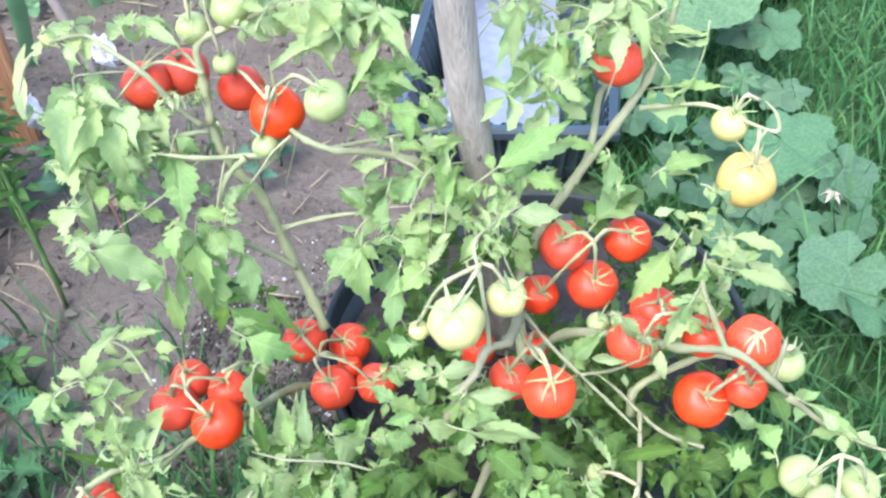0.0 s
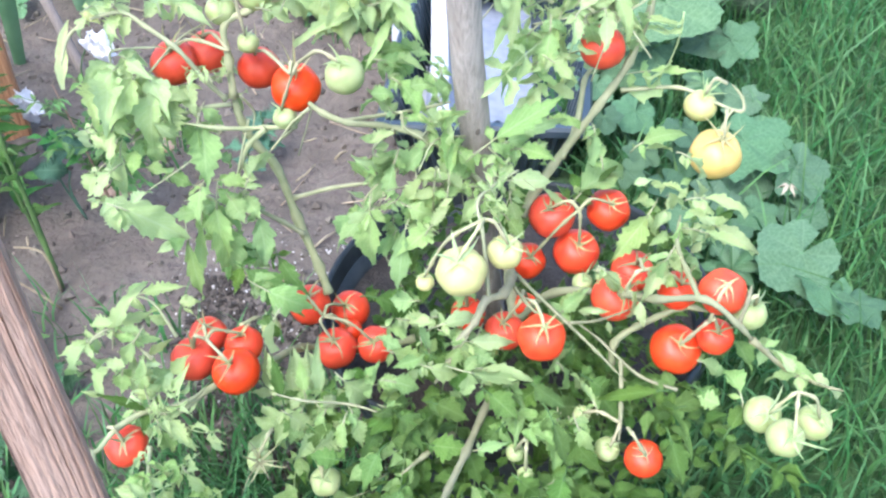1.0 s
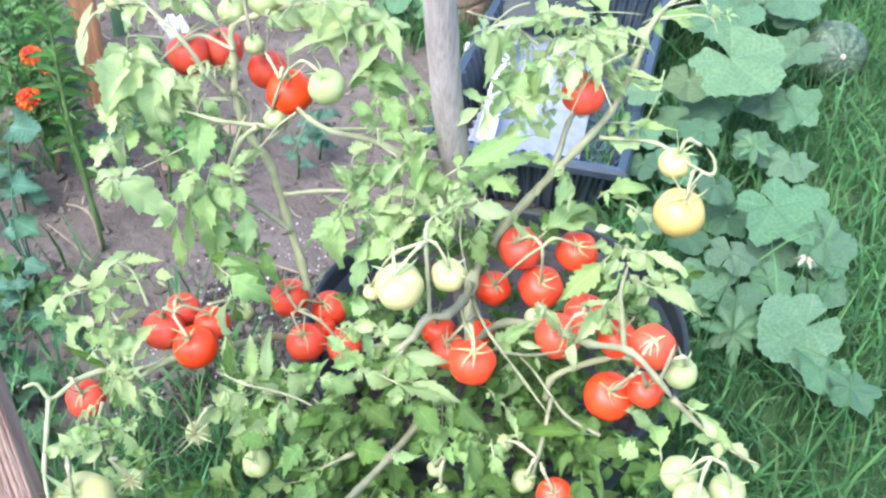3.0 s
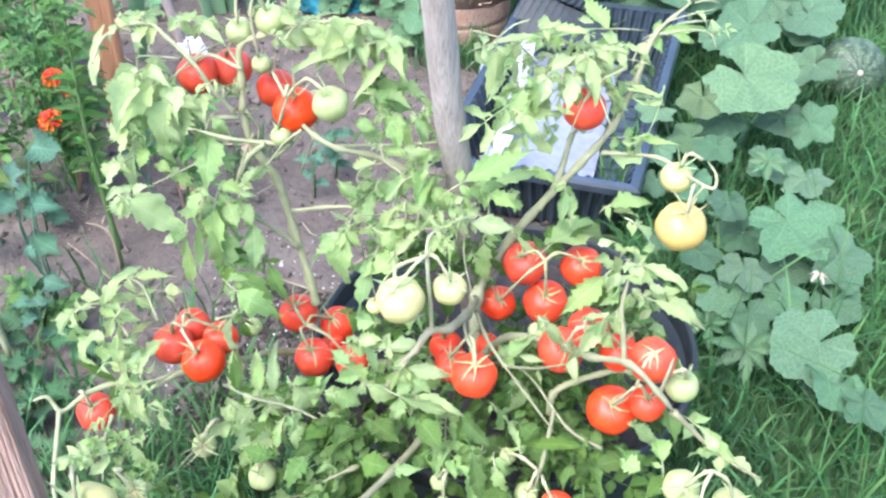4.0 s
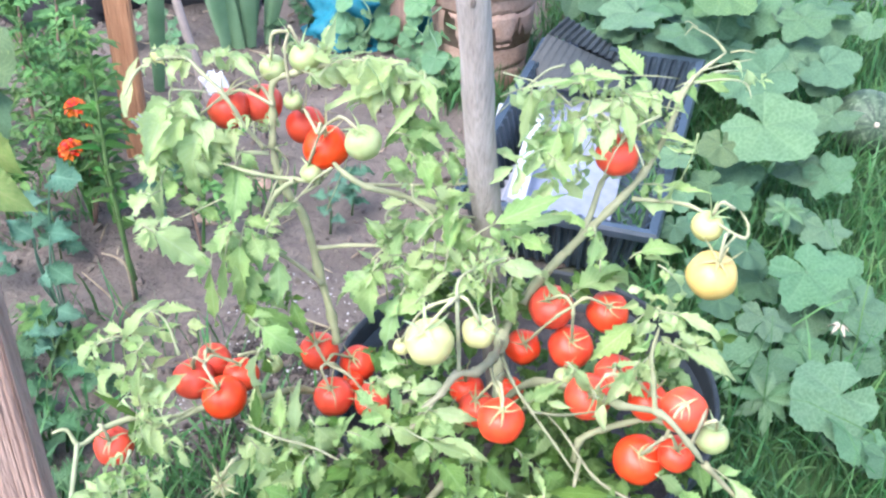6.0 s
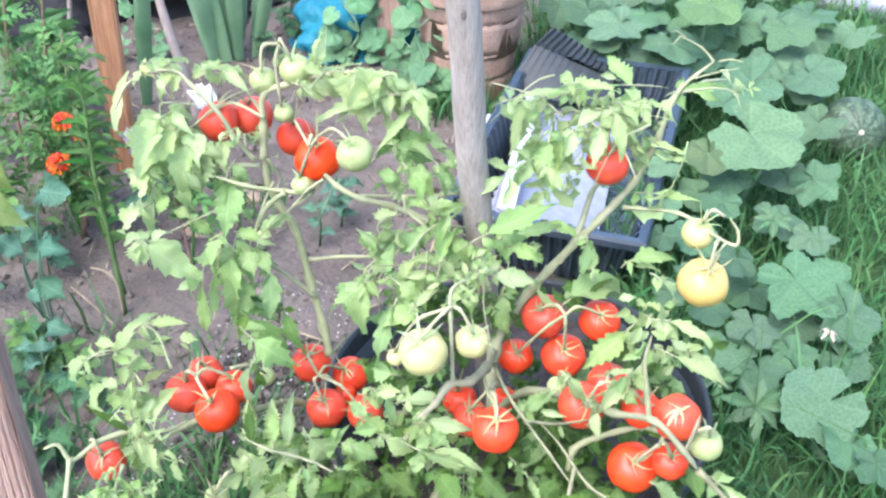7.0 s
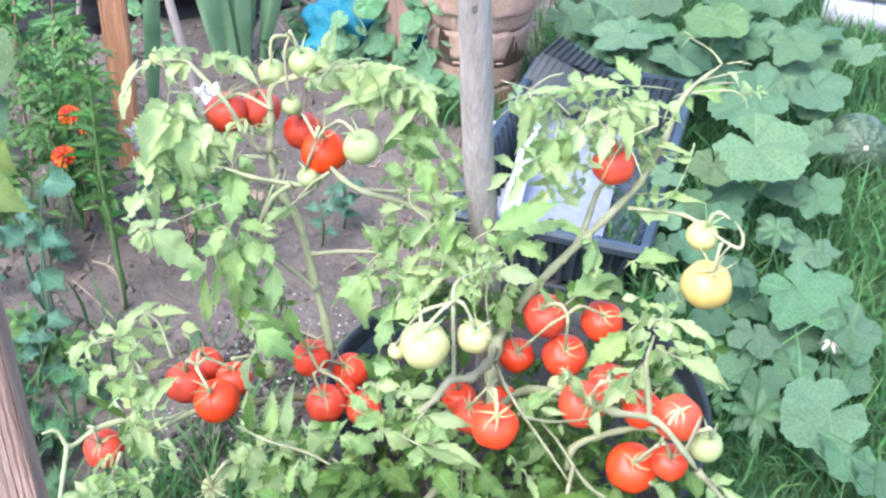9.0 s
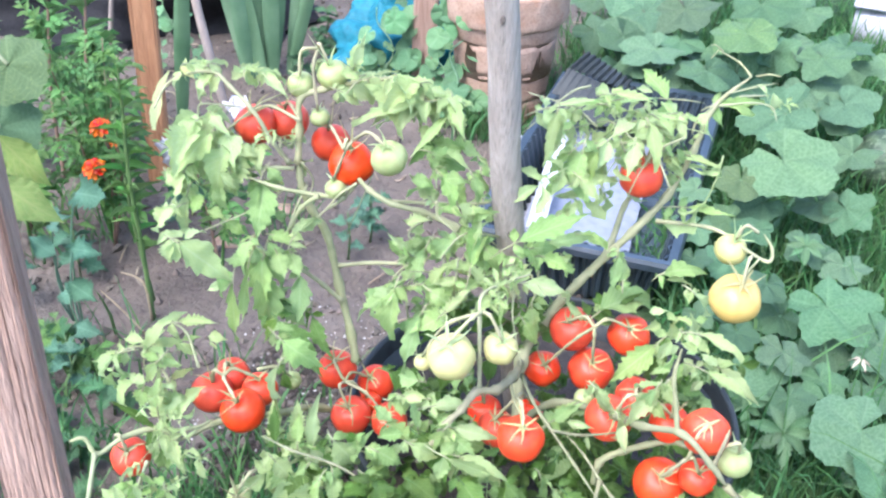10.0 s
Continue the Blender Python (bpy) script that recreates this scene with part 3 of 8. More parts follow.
def all_branches():
    branch(0.0078, 0.0022, (0.016, 0.552, 0.315), (0.011, 0.583, 0.371), (0.025, 0.617, 0.398), (0.055, 0.632, 0.444), (0.099, 0.653, 0.498), (0.126, 0.665, 0.536), (0.143, 0.677, 0.580), (0.155, 0.695, 0.619), (0.183, 0.706, 0.648))
    branch(0.0015, 0.0007, (0.183, 0.706, 0.648), (0.171, 0.711, 0.658), (0.150, 0.705, 0.670))
    branch(0.0025, 0.0013, (0.155, 0.695, 0.619), (0.180, 0.717, 0.623), (0.206, 0.736, 0.620))
    branch(0.0026, 0.0013, (0.119, 0.656, 0.512), (0.171, 0.651, 0.516), (0.201, 0.633, 0.510), (0.224, 0.622, 0.506), (0.226, 0.633, 0.514), (0.217, 0.640, 0.524))
    branch(0.0015, 0.0015, (0.217, 0.624, 0.508), (0.207, 0.616, 0.494), (0.202, 0.605, 0.485))
    branch(0.0040, 0.0030, (0.064, 0.633, 0.453), (0.079, 0.652, 0.479), (0.087, 0.674, 0.513), (0.094, 0.671, 0.528))
    branch(0.0055, 0.0030, (0.011, 0.583, 0.371), (0.012, 0.530, 0.395), (0.003, 0.488, 0.411), (-0.012, 0.476, 0.416), (-0.022, 0.462, 0.404), (-0.036, 0.456, 0.387), (-0.046, 0.452, 0.365), (-0.059, 0.447, 0.344), material=M_WOODY)
    branch(0.0025, 0.0013, (-0.010, 0.478, 0.418), (-0.011, 0.478, 0.448), (-0.014, 0.484, 0.487), (-0.017, 0.506, 0.500), (0.001, 0.526, 0.504), (0.019, 0.542, 0.505))
    branch(0.0045, 0.0030, (-0.003, 0.599, 0.435), (-0.039, 0.618, 0.470), (-0.072, 0.624, 0.491), (-0.103, 0.623, 0.502), (-0.133, 0.610, 0.515), (-0.155, 0.609, 0.527), (-0.172, 0.612, 0.542))
    branch(0.0025, 0.0020, (-0.134, 0.615, 0.514), (-0.101, 0.638, 0.505), (-0.067, 0.638, 0.510), (-0.040, 0.645, 0.512))
    branch(0.0055, 0.0045, (-0.177, 0.614, 0.304), (-0.184, 0.622, 0.332), (-0.201, 0.635, 0.389), (-0.212, 0.636, 0.449), (-0.228, 0.636, 0.478), (-0.237, 0.636, 0.504), (-0.240, 0.637, 0.529))
    branch(0.0045, 0.0030, (-0.240, 0.637, 0.529), (-0.239, 0.644, 0.563), (-0.240, 0.653, 0.592), (-0.219, 0.662, 0.602), (-0.170, 0.675, 0.613), (-0.142, 0.674, 0.617))
    branch(0.0030, 0.0015, (-0.142, 0.674, 0.617), (-0.107, 0.670, 0.610), (-0.087, 0.668, 0.593), (-0.080, 0.660, 0.574))
    branch(0.0030, 0.0015, (-0.244, 0.626, 0.534), (-0.257, 0.620, 0.557), (-0.274, 0.617, 0.590), (-0.301, 0.625, 0.610), (-0.320, 0.632, 0.619), (-0.347, 0.626, 0.616), (-0.367, 0.621, 0.604), (-0.375, 0.605, 0.584))
    branch(0.0030, 0.0020, (-0.241, 0.629, 0.527), (-0.270, 0.621, 0.527), (-0.299, 0.604, 0.525), (-0.326, 0.593, 0.513))
    branch(0.0030, 0.0020, (-0.180, 0.605, 0.516), (-0.213, 0.621, 0.505), (-0.250, 0.610, 0.513), (-0.280, 0.602, 0.525))
    branch(0.0035, 0.0020, (-0.210, 0.613, 0.509), (-0.227, 0.608, 0.495), (-0.237, 0.604, 0.476), (-0.246, 0.599, 0.457))
    branch(0.0025, 0.0015, (-0.167, 0.620, 0.532), (-0.183, 0.613, 0.511), (-0.203, 0.607, 0.495))
    branch(0.0030, 0.0015, (-0.202, 0.638, 0.411), (-0.164, 0.636, 0.423), (-0.125, 0.630, 0.432), (-0.099, 0.625, 0.431))
    branch(0.0035, 0.0020, (-0.195, 0.626, 0.374), (-0.212, 0.621, 0.394), (-0.229, 0.607, 0.420), (-0.237, 0.600, 0.434))
    branch(0.0050, 0.0040, (-0.091, 0.623, 0.223), (-0.155, 0.612, 0.219), (-0.207, 0.575, 0.262), (-0.230, 0.513, 0.301), (-0.265, 0.472, 0.320), (-0.297, 0.437, 0.316))
    branch(0.0040, 0.0020, (-0.297, 0.437, 0.316), (-0.316, 0.433, 0.331), (-0.338, 0.410, 0.334), (-0.351, 0.386, 0.332), (-0.362, 0.387, 0.348), (-0.372, 0.379, 0.349))
    branch(0.0030, 0.0025, (-0.353, 0.385, 0.333), (-0.341, 0.355, 0.323), (-0.325, 0.319, 0.315), (-0.310, 0.295, 0.303))
    branch(0.0025, 0.0015, (-0.308, 0.439, 0.324), (-0.281, 0.447, 0.329), (-0.269, 0.459, 0.332))
    branch(0.0025, 0.0020, (-0.309, 0.400, 0.321), (-0.305, 0.373, 0.312), (-0.289, 0.337, 0.304))
    branch(0.0050, 0.0030, (0.016, 0.552, 0.315), (0.052, 0.544, 0.360), (0.106, 0.505, 0.393), (0.134, 0.475, 0.413), (0.166, 0.448, 0.437), (0.192, 0.438, 0.419), (0.207, 0.436, 0.401), material=M_WOODY)
    branch(0.0030, 0.0013, (0.207, 0.436, 0.401), (0.244, 0.440, 0.360), (0.268, 0.426, 0.356), (0.286, 0.417, 0.357), material=M_WOODY)
    branch(0.0045, 0.0030, (0.101, 0.477, 0.332), (0.103, 0.484, 0.352), (0.122, 0.487, 0.369), (0.160, 0.490, 0.388), (0.180, 0.480, 0.393), material=M_WOODY)
    branch(0.0025, 0.0012, (0.016, 0.555, 0.377), (0.035, 0.504, 0.393), (0.052, 0.478, 0.393), (0.082, 0.458, 0.370), (0.109, 0.445, 0.343), material=M_WOODY)
    branch(0.0020, 0.0013, (0.013, 0.509, 0.402), (0.024, 0.476, 0.409), (0.037, 0.461, 0.406), material=M_WOODY)
    branch(0.0018, 0.0010, (0.058, 0.460, 0.402), (0.086, 0.477, 0.388), (0.125, 0.500, 0.382), material=M_WOODY)
    branch(0.0052, 0.0036, (-0.013, 0.505, 0.28), (-0.002, 0.490, 0.300), (-0.018, 0.450, 0.297), (-0.033, 0.400, 0.306), (-0.048, 0.350, 0.320), (-0.057, 0.305, 0.343), material=M_WOODY)
    branch(0.0035, 0.0020, (-0.045, 0.432, 0.291), (-0.070, 0.398, 0.304), (-0.088, 0.374, 0.311), material=M_WOODY)
    branch(0.0030, 0.0015, (-0.054, 0.356, 0.295), (-0.034, 0.333, 0.303), (-0.020, 0.303, 0.307), material=M_WOODY)
    branch(0.0018, 0.0010, (-0.096, 0.431, 0.317), (-0.134, 0.431, 0.336), (-0.171, 0.423, 0.351), (-0.200, 0.425, 0.360))
    branch(0.0025, 0.0020, (0.106, 0.462, 0.351), (0.103, 0.426, 0.331), (0.099, 0.401, 0.317), material=M_WOODY)
    branch(0.0011, 0.0006, (0.186, 0.690, 0.655), (0.196, 0.685, 0.660), (0.207, 0.684, 0.659))
    branch(0.0012, 0.0006, (0.165, 0.685, 0.638), (0.185, 0.681, 0.648), (0.204, 0.677, 0.656))
    branch(0.0015, 0.0007, (0.159, 0.680, 0.627), (0.185, 0.676, 0.635), (0.202, 0.670, 0.636), (0.209, 0.664, 0.625))
    branch(0.0008, 0.0004, (0.150, 0.698, 0.673), (0.146, 0.692, 0.669), (0.144, 0.691, 0.666))
    branch(0.0008, 0.0004, (0.154, 0.698, 0.672), (0.146, 0.695, 0.678), (0.142, 0.695, 0.677))
    branch(0.0013, 0.0007, (0.153, 0.680, 0.625), (0.141, 0.665, 0.616), (0.138, 0.656, 0.606))
    branch(0.0020, 0.0012, (0.153, 0.438, 0.339), (0.121, 0.451, 0.344), (0.089, 0.485, 0.356), (0.069, 0.498, 0.366), material=M_WOODY)
    branch(0.0014, 0.0010, (-0.342, 0.630, 0.563), (-0.341, 0.630, 0.576), (-0.337, 0.630, 0.584), (-0.316, 0.630, 0.586), (-0.294, 0.630, 0.586))
    branch(0.0012, 0.0008, (-0.337, 0.630, 0.584), (-0.337, 0.630, 0.590), (-0.333, 0.630, 0.596), (-0.331, 0.630, 0.592))
    branch(0.0032, 0.0022, (0.162, 0.449, 0.436), (0.159, 0.485, 0.435), (0.155, 0.515, 0.440), (0.158, 0.530, 0.461), material=M_WOODY)
    branch(0.0022, 0.0018, (0.194, 0.438, 0.418), (0.198, 0.440, 0.440), (0.201, 0.446, 0.453), material=M_WOODY)
    branch(0.0018, 0.0010, (-0.296, 0.490, 0.366), (-0.317, 0.510, 0.390), (-0.337, 0.515, 0.397), (-0.341, 0.515, 0.403))
    branch(0.0018, 0.0010, (-0.311, 0.460, 0.368), (-0.336, 0.475, 0.386), (-0.344, 0.468, 0.399), (-0.363, 0.458, 0.395))
    branch(0.0018, 0.0010, (-0.164, 0.600, 0.537), (-0.182, 0.600, 0.522), (-0.197, 0.600, 0.503), (-0.208, 0.600, 0.491))
    branch(0.0022, 0.0010, (-0.091, 0.600, 0.511), (-0.100, 0.600, 0.504), (-0.109, 0.600, 0.496), (-0.112, 0.600, 0.487), (-0.107, 0.600, 0.483))
    branch(0.0018, 0.0010, (-0.082, 0.590, 0.537), (-0.080, 0.590, 0.520), (-0.066, 0.590, 0.509), (-0.058, 0.590, 0.498))
    branch(0.0014, 0.0008, (-0.126, 0.585, 0.433), (-0.122, 0.585, 0.447), (-0.113, 0.585, 0.459), (-0.108, 0.585, 0.464))


all_branches()

TONES = (M_YOUNG, M_LEAF, M_DARK_SHADED, M_YELLOW)
BLADES = []
for tone in TONES:
    row = []
    smooth_edge = 0.25 if tone is M_YELLOW else 1.0
    for k in range(5):
        v, u, f = blade_verts(rng, 28, 4 + k % 4, smooth_edge * rng.uniform(0.28, 0.56), rng.uniform(0.1, 0.6), rng.uniform(0.1, 0.6), rng.uniform(0.03, 0.10), rng.uniform(0.26, 0.38), rng.uniform(-1.2, 1.2))
        row.append(meshed("leaf_blade", v, f, tone, True, u))
    BLADES.append(row)


SMALL = {0: [], 1: [], 2: []}  # leaves too many to lift one by one, by tone
STALKS = {M_STEM.name: [], M_STALKGREEN.name: []}


def leaf_at(mesh, m, tone, single):
    """One leaf as a part of the plant, or one more in the joined rest."""
    if single or tone == 3:
        piece("leaf", mesh, plant, m)
    else:
        SMALL[tone].append((mesh, m))


def join_small():
    """The joined small leaves, one part for each tone, and their thin stalks."""
    for tone, material in enumerate((M_YOUNG_SMALL, M_LEAF_SMALL, M_DARK_SHADED_SMALL)):
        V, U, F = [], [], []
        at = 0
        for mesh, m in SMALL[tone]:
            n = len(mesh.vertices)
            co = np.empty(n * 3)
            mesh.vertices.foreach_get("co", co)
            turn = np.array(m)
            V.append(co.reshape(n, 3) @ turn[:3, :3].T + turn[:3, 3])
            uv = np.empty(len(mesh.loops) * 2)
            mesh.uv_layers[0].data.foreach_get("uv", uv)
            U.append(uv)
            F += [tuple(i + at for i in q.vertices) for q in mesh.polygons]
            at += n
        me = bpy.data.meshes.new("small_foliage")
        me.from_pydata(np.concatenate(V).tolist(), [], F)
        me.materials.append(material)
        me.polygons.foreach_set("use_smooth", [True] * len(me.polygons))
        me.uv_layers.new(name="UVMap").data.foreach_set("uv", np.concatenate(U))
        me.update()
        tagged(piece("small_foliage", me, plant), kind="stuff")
    for material in (M_STEM, M_STALKGREEN):
        V, F, U = merged(STALKS[material.name])
        tagged(piece("stalk_tangle", meshed("stalk_tangle", V, F, material), plant), kind="stuff")


def blade(base, tip, width, tone):
    """One end leaflet on its stalk, the larger ones with a pair of small leaflets behind."""
    base, tip = Vector(base), Vector(tip)
    span = (tip - base).length
    open_side = facing_open(rng, 0.38 if tone < 3 else 0.05)
    leaf_at(BLADES[tone][rng.randrange(5)], toward(base, tip, open_side, min(width, span * 0.8) * 0.92) @ Matrix.Diagonal((1, 1, min(1.0, 1.7 * width / span), 1)), tone, base.y < 0.52)
    if span < 0.026 or tone == 3:
        return
    way = (tip - base).normalized()
    back = base - way * span * rng.uniform(0.25, 0.45) - open_side * span * 0.2
    v, f = tube(smooth_line([tuple(back), tuple((back + base) / 2 + open_side * 0.002), tuple(base + way * 0.004)], 3), [0.0005, 0.0006, 0.0007, 0.0008, 0.0008, 0.0009, 0.0009], 5)
    STALKS[(M_STALKGREEN if tone == 2 else M_STEM).name].append((v, f))
    across = way.cross(open_side).normalized()
    for pair, share in ((0.85, 0.8), (0.4, 0.55)):
        for side in (-1, 1):
            if rng.random() < share:
                at = back + (base - back) * min(1.0, pair + rng.uniform(-0.12, 0.12))
                to = at + (across * side + way * rng.uniform(0.2, 0.8) - open_side * rng.uniform(-0.1, 0.4)).normalized() * span * rng.uniform(0.24, 0.46)
                leaf_at(BLADES[tone][rng.randrange(5)], toward(at, to, facing_open(rng, 0.5), (to - at).length * rng.uniform(0.42, 0.65)), tone, False)


def all_blades():
    blade((-0.001, 0.575, 0.515), (0.061, 0.590, 0.551), 0.026, 1)
    blade((-0.316, 0.440, 0.353), (-0.310, 0.440, 0.393), 0.016, 0)
    blade((-0.042, 0.569, 0.483), (-0.042, 0.593, 0.531), 0.020, 1)
    blade((-0.032, 0.585, 0.467), (-0.036, 0.605, 0.492), 0.024, 1)
    blade((-0.104, 0.654, 0.546), (-0.068, 0.666, 0.544), 0.028, 1)
    blade((-0.106, 0.656, 0.510), (-0.123, 0.637, 0.525), 0.014, 1)
    blade((-0.081, 0.649, 0.527), (-0.063, 0.624, 0.520), 0.019, 1)
    blade((-0.052, 0.649, 0.515), (-0.066, 0.670, 0.533), 0.017, 1)
    blade((-0.122, 0.612, 0.451), (-0.135, 0.610, 0.474), 0.014, 1)
    blade((-0.098, 0.624, 0.457), (-0.123, 0.584, 0.435), 0.027, 1)
    blade((-0.086, 0.634, 0.467), (-0.132, 0.626, 0.443), 0.018, 1)
    blade((-0.070, 0.599, 0.464), (-0.053, 0.595, 0.458), 0.017, 0)
    blade((-0.092, 0.580, 0.447), (-0.060, 0.598, 0.440), 0.022, 1)
    blade((-0.084, 0.549, 0.437), (-0.095, 0.503, 0.394), 0.024, 1)
    blade((-0.117, 0.570, 0.444), (-0.119, 0.537, 0.399), 0.025, 1)
    blade((-0.126, 0.572, 0.433), (-0.145, 0.542, 0.432), 0.020, 1)
    blade((-0.060, 0.538, 0.448), (-0.041, 0.558, 0.462), 0.014, 0)
    blade((-0.066, 0.548, 0.430), (-0.084, 0.571, 0.444), 0.023, 1)
    blade((-0.119, 0.556, 0.349), (-0.073, 0.550, 0.329), 0.041, 2)
    blade((0.005, 0.597, 0.424), (0.018, 0.579, 0.386), 0.021, 2)
    blade((-0.100, 0.656, 0.568), (-0.129, 0.638, 0.541), 0.012, 2)
    blade((-0.339, 0.614, 0.572), (-0.325, 0.547, 0.555), 0.030, 0)
    blade((-0.305, 0.614, 0.538), (-0.370, 0.681, 0.523), 0.026, 0)
    blade((-0.309, 0.624, 0.558), (-0.284, 0.589, 0.547), 0.026, 0)
    blade((-0.279, 0.632, 0.544), (-0.270, 0.604, 0.536), 0.021, 0)
    blade((-0.270, 0.618, 0.514), (-0.259, 0.570, 0.475), 0.034, 1)
    blade((-0.293, 0.592, 0.535), (-0.288, 0.594, 0.506), 0.014, 0)
    blade((-0.312, 0.596, 0.516), (-0.299, 0.583, 0.492), 0.015, 1)
    blade((-0.333, 0.601, 0.544), (-0.342, 0.586, 0.515), 0.024, 1)
    blade((-0.347, 0.583, 0.530), (-0.353, 0.580, 0.505), 0.021, 0)
    blade((-0.335, 0.578, 0.510), (-0.338, 0.559, 0.474), 0.015, 0)
    blade((-0.343, 0.565, 0.499), (-0.368, 0.552, 0.477), 0.024, 0)
    blade((-0.339, 0.552, 0.477), (-0.350, 0.537, 0.480), 0.009, 0)
    blade((-0.326, 0.534, 0.480), (-0.276, 0.545, 0.437), 0.034, 0)
    blade((-0.321, 0.539, 0.482), (-0.307, 0.549, 0.492), 0.016, 0)
    blade((-0.263, 0.585, 0.443), (-0.264, 0.556, 0.381), 0.035, 1)
    blade((-0.227, 0.586, 0.474), (-0.215, 0.617, 0.485), 0.017, 0)
    blade((-0.256, 0.594, 0.467), (-0.224, 0.586, 0.468), 0.017, 1)
    blade((-0.322, 0.635, 0.618), (-0.385, 0.683, 0.598), 0.011, 0)
    blade((-0.353, 0.629, 0.617), (-0.354, 0.609, 0.612), 0.015, 0)
    blade((-0.366, 0.628, 0.616), (-0.388, 0.604, 0.556), 0.012, 3)
    blade((-0.330, 0.627, 0.610), (-0.328, 0.610, 0.606), 0.010, 0)
    blade((-0.276, 0.658, 0.615), (-0.256, 0.662, 0.610), 0.011, 0)
    blade((-0.293, 0.662, 0.614), (-0.312, 0.664, 0.609), 0.012, 0)
    blade((-0.194, 0.676, 0.625), (-0.189, 0.687, 0.651), 0.008, 0)
    blade((-0.106, 0.669, 0.597), (-0.171, 0.652, 0.580), 0.018, 0)
    blade((-0.340, 0.457, 0.356), (-0.346, 0.445, 0.332), 0.019, 1)
    blade((-0.318, 0.443, 0.343), (-0.327, 0.466, 0.369), 0.019, 0)
    blade((-0.326, 0.458, 0.332), (-0.298, 0.473, 0.343), 0.039, 1)
    blade((-0.315, 0.432, 0.331), (-0.347, 0.419, 0.372), 0.009, 2)
    blade((-0.294, 0.572, 0.413), (-0.285, 0.542, 0.353), 0.019, 1)
    blade((-0.245, 0.570, 0.378), (-0.185, 0.540, 0.343), 0.033, 2)
    blade((-0.268, 0.584, 0.427), (-0.240, 0.559, 0.363), 0.036, 1)
    blade((-0.230, 0.598, 0.420), (-0.216, 0.567, 0.383), 0.025, 1)
    blade((-0.217, 0.594, 0.373), (-0.192, 0.559, 0.347), 0.019, 2)
    blade((0.108, 0.709, 0.616), (0.006, 0.686, 0.606), 0.007, 1)
    blade((0.056, 0.704, 0.610), (0.027, 0.703, 0.593), 0.009, 1)
    blade((0.098, 0.711, 0.619), (0.080, 0.723, 0.617), 0.009, 0)
    blade((0.030, 0.701, 0.586), (0.003, 0.668, 0.571), 0.012, 1)
    blade((0.017, 0.705, 0.573), (0.000, 0.685, 0.534), 0.011, 0)
    blade((0.031, 0.701, 0.541), (0.007, 0.659, 0.514), 0.024, 1)
    blade((0.055, 0.666, 0.577), (0.032, 0.652, 0.542), 0.016, 1)
    blade((0.033, 0.646, 0.545), (0.063, 0.632, 0.533), 0.009, 1)
    blade((0.100, 0.677, 0.595), (0.055, 0.684, 0.583), 0.009, 0)
    blade((0.089, 0.672, 0.585), (0.044, 0.682, 0.572), 0.009, 0)
    blade((0.072, 0.663, 0.549), (0.034, 0.653, 0.540), 0.009, 1)
    blade((0.081, 0.627, 0.597), (0.097, 0.630, 0.563), 0.018, 1)
    blade((0.124, 0.674, 0.610), (0.107, 0.655, 0.593), 0.009, 0)
    blade((0.116, 0.676, 0.615), (0.087, 0.654, 0.614), 0.006, 0)
    blade((0.131, 0.671, 0.605), (0.121, 0.662, 0.582), 0.007, 0)
    blade((0.107, 0.661, 0.607), (0.126, 0.631, 0.593), 0.008, 1)
    blade((0.131, 0.694, 0.607), (0.160, 0.676, 0.603), 0.010, 1)
    blade((0.156, 0.699, 0.619), (0.199, 0.696, 0.632), 0.011, 1)
    blade((0.127, 0.672, 0.562), (0.171, 0.677, 0.569), 0.007, 0)
    blade((0.114, 0.671, 0.581), (0.140, 0.644, 0.565), 0.014, 1)
    blade((0.143, 0.664, 0.527), (0.190, 0.644, 0.538), 0.011, 1)
    blade((0.082, 0.613, 0.434), (0.127, 0.644, 0.454), 0.028, 2)
    blade((0.089, 0.641, 0.472), (0.096, 0.619, 0.457), 0.014, 1)
    blade((0.137, 0.560, 0.438), (0.101, 0.520, 0.416), 0.026, 1)
    blade((0.090, 0.500, 0.422), (0.109, 0.499, 0.399), 0.013, 0)
    blade((0.145, 0.501, 0.437), (0.121, 0.471, 0.414), 0.018, 0)
    blade((0.120, 0.476, 0.410), (0.120, 0.458, 0.397), 0.011, 0)
    blade((0.181, 0.529, 0.442), (0.225, 0.513, 0.431), 0.013, 0)
    blade((0.191, 0.532, 0.447), (0.173, 0.543, 0.452), 0.011, 0)
    blade((0.163, 0.537, 0.451), (0.180, 0.546, 0.459), 0.009, 1)
    blade((0.162, 0.540, 0.438), (0.158, 0.529, 0.424), 0.010, 1)
    blade((0.150, 0.551, 0.451), (0.139, 0.542, 0.435), 0.012, 0)
    blade((0.152, 0.570, 0.460), (0.140, 0.587, 0.455), 0.008, 0)
    blade((0.163, 0.565, 0.453), (0.174, 0.569, 0.462), 0.008, 0)
    blade((0.091, 0.470, 0.404), (0.071, 0.468, 0.411), 0.007, 0)
    blade((-0.027, 0.426, 0.379), (0.026, 0.428, 0.362), 0.014, 1)
    blade((-0.197, 0.443, 0.332), (-0.204, 0.462, 0.370), 0.013, 2)
    blade((-0.178, 0.451, 0.329), (-0.181, 0.465, 0.358), 0.014, 1)
    blade((-0.163, 0.456, 0.327), (-0.179, 0.496, 0.346), 0.013, 1)
    blade((-0.082, 0.667, 0.558), (-0.055, 0.668, 0.551), 0.019, 1)
    blade((-0.107, 0.636, 0.478), (-0.128, 0.633, 0.484), 0.012, 1)
    blade((-0.076, 0.622, 0.463), (-0.099, 0.605, 0.487), 0.017, 1)
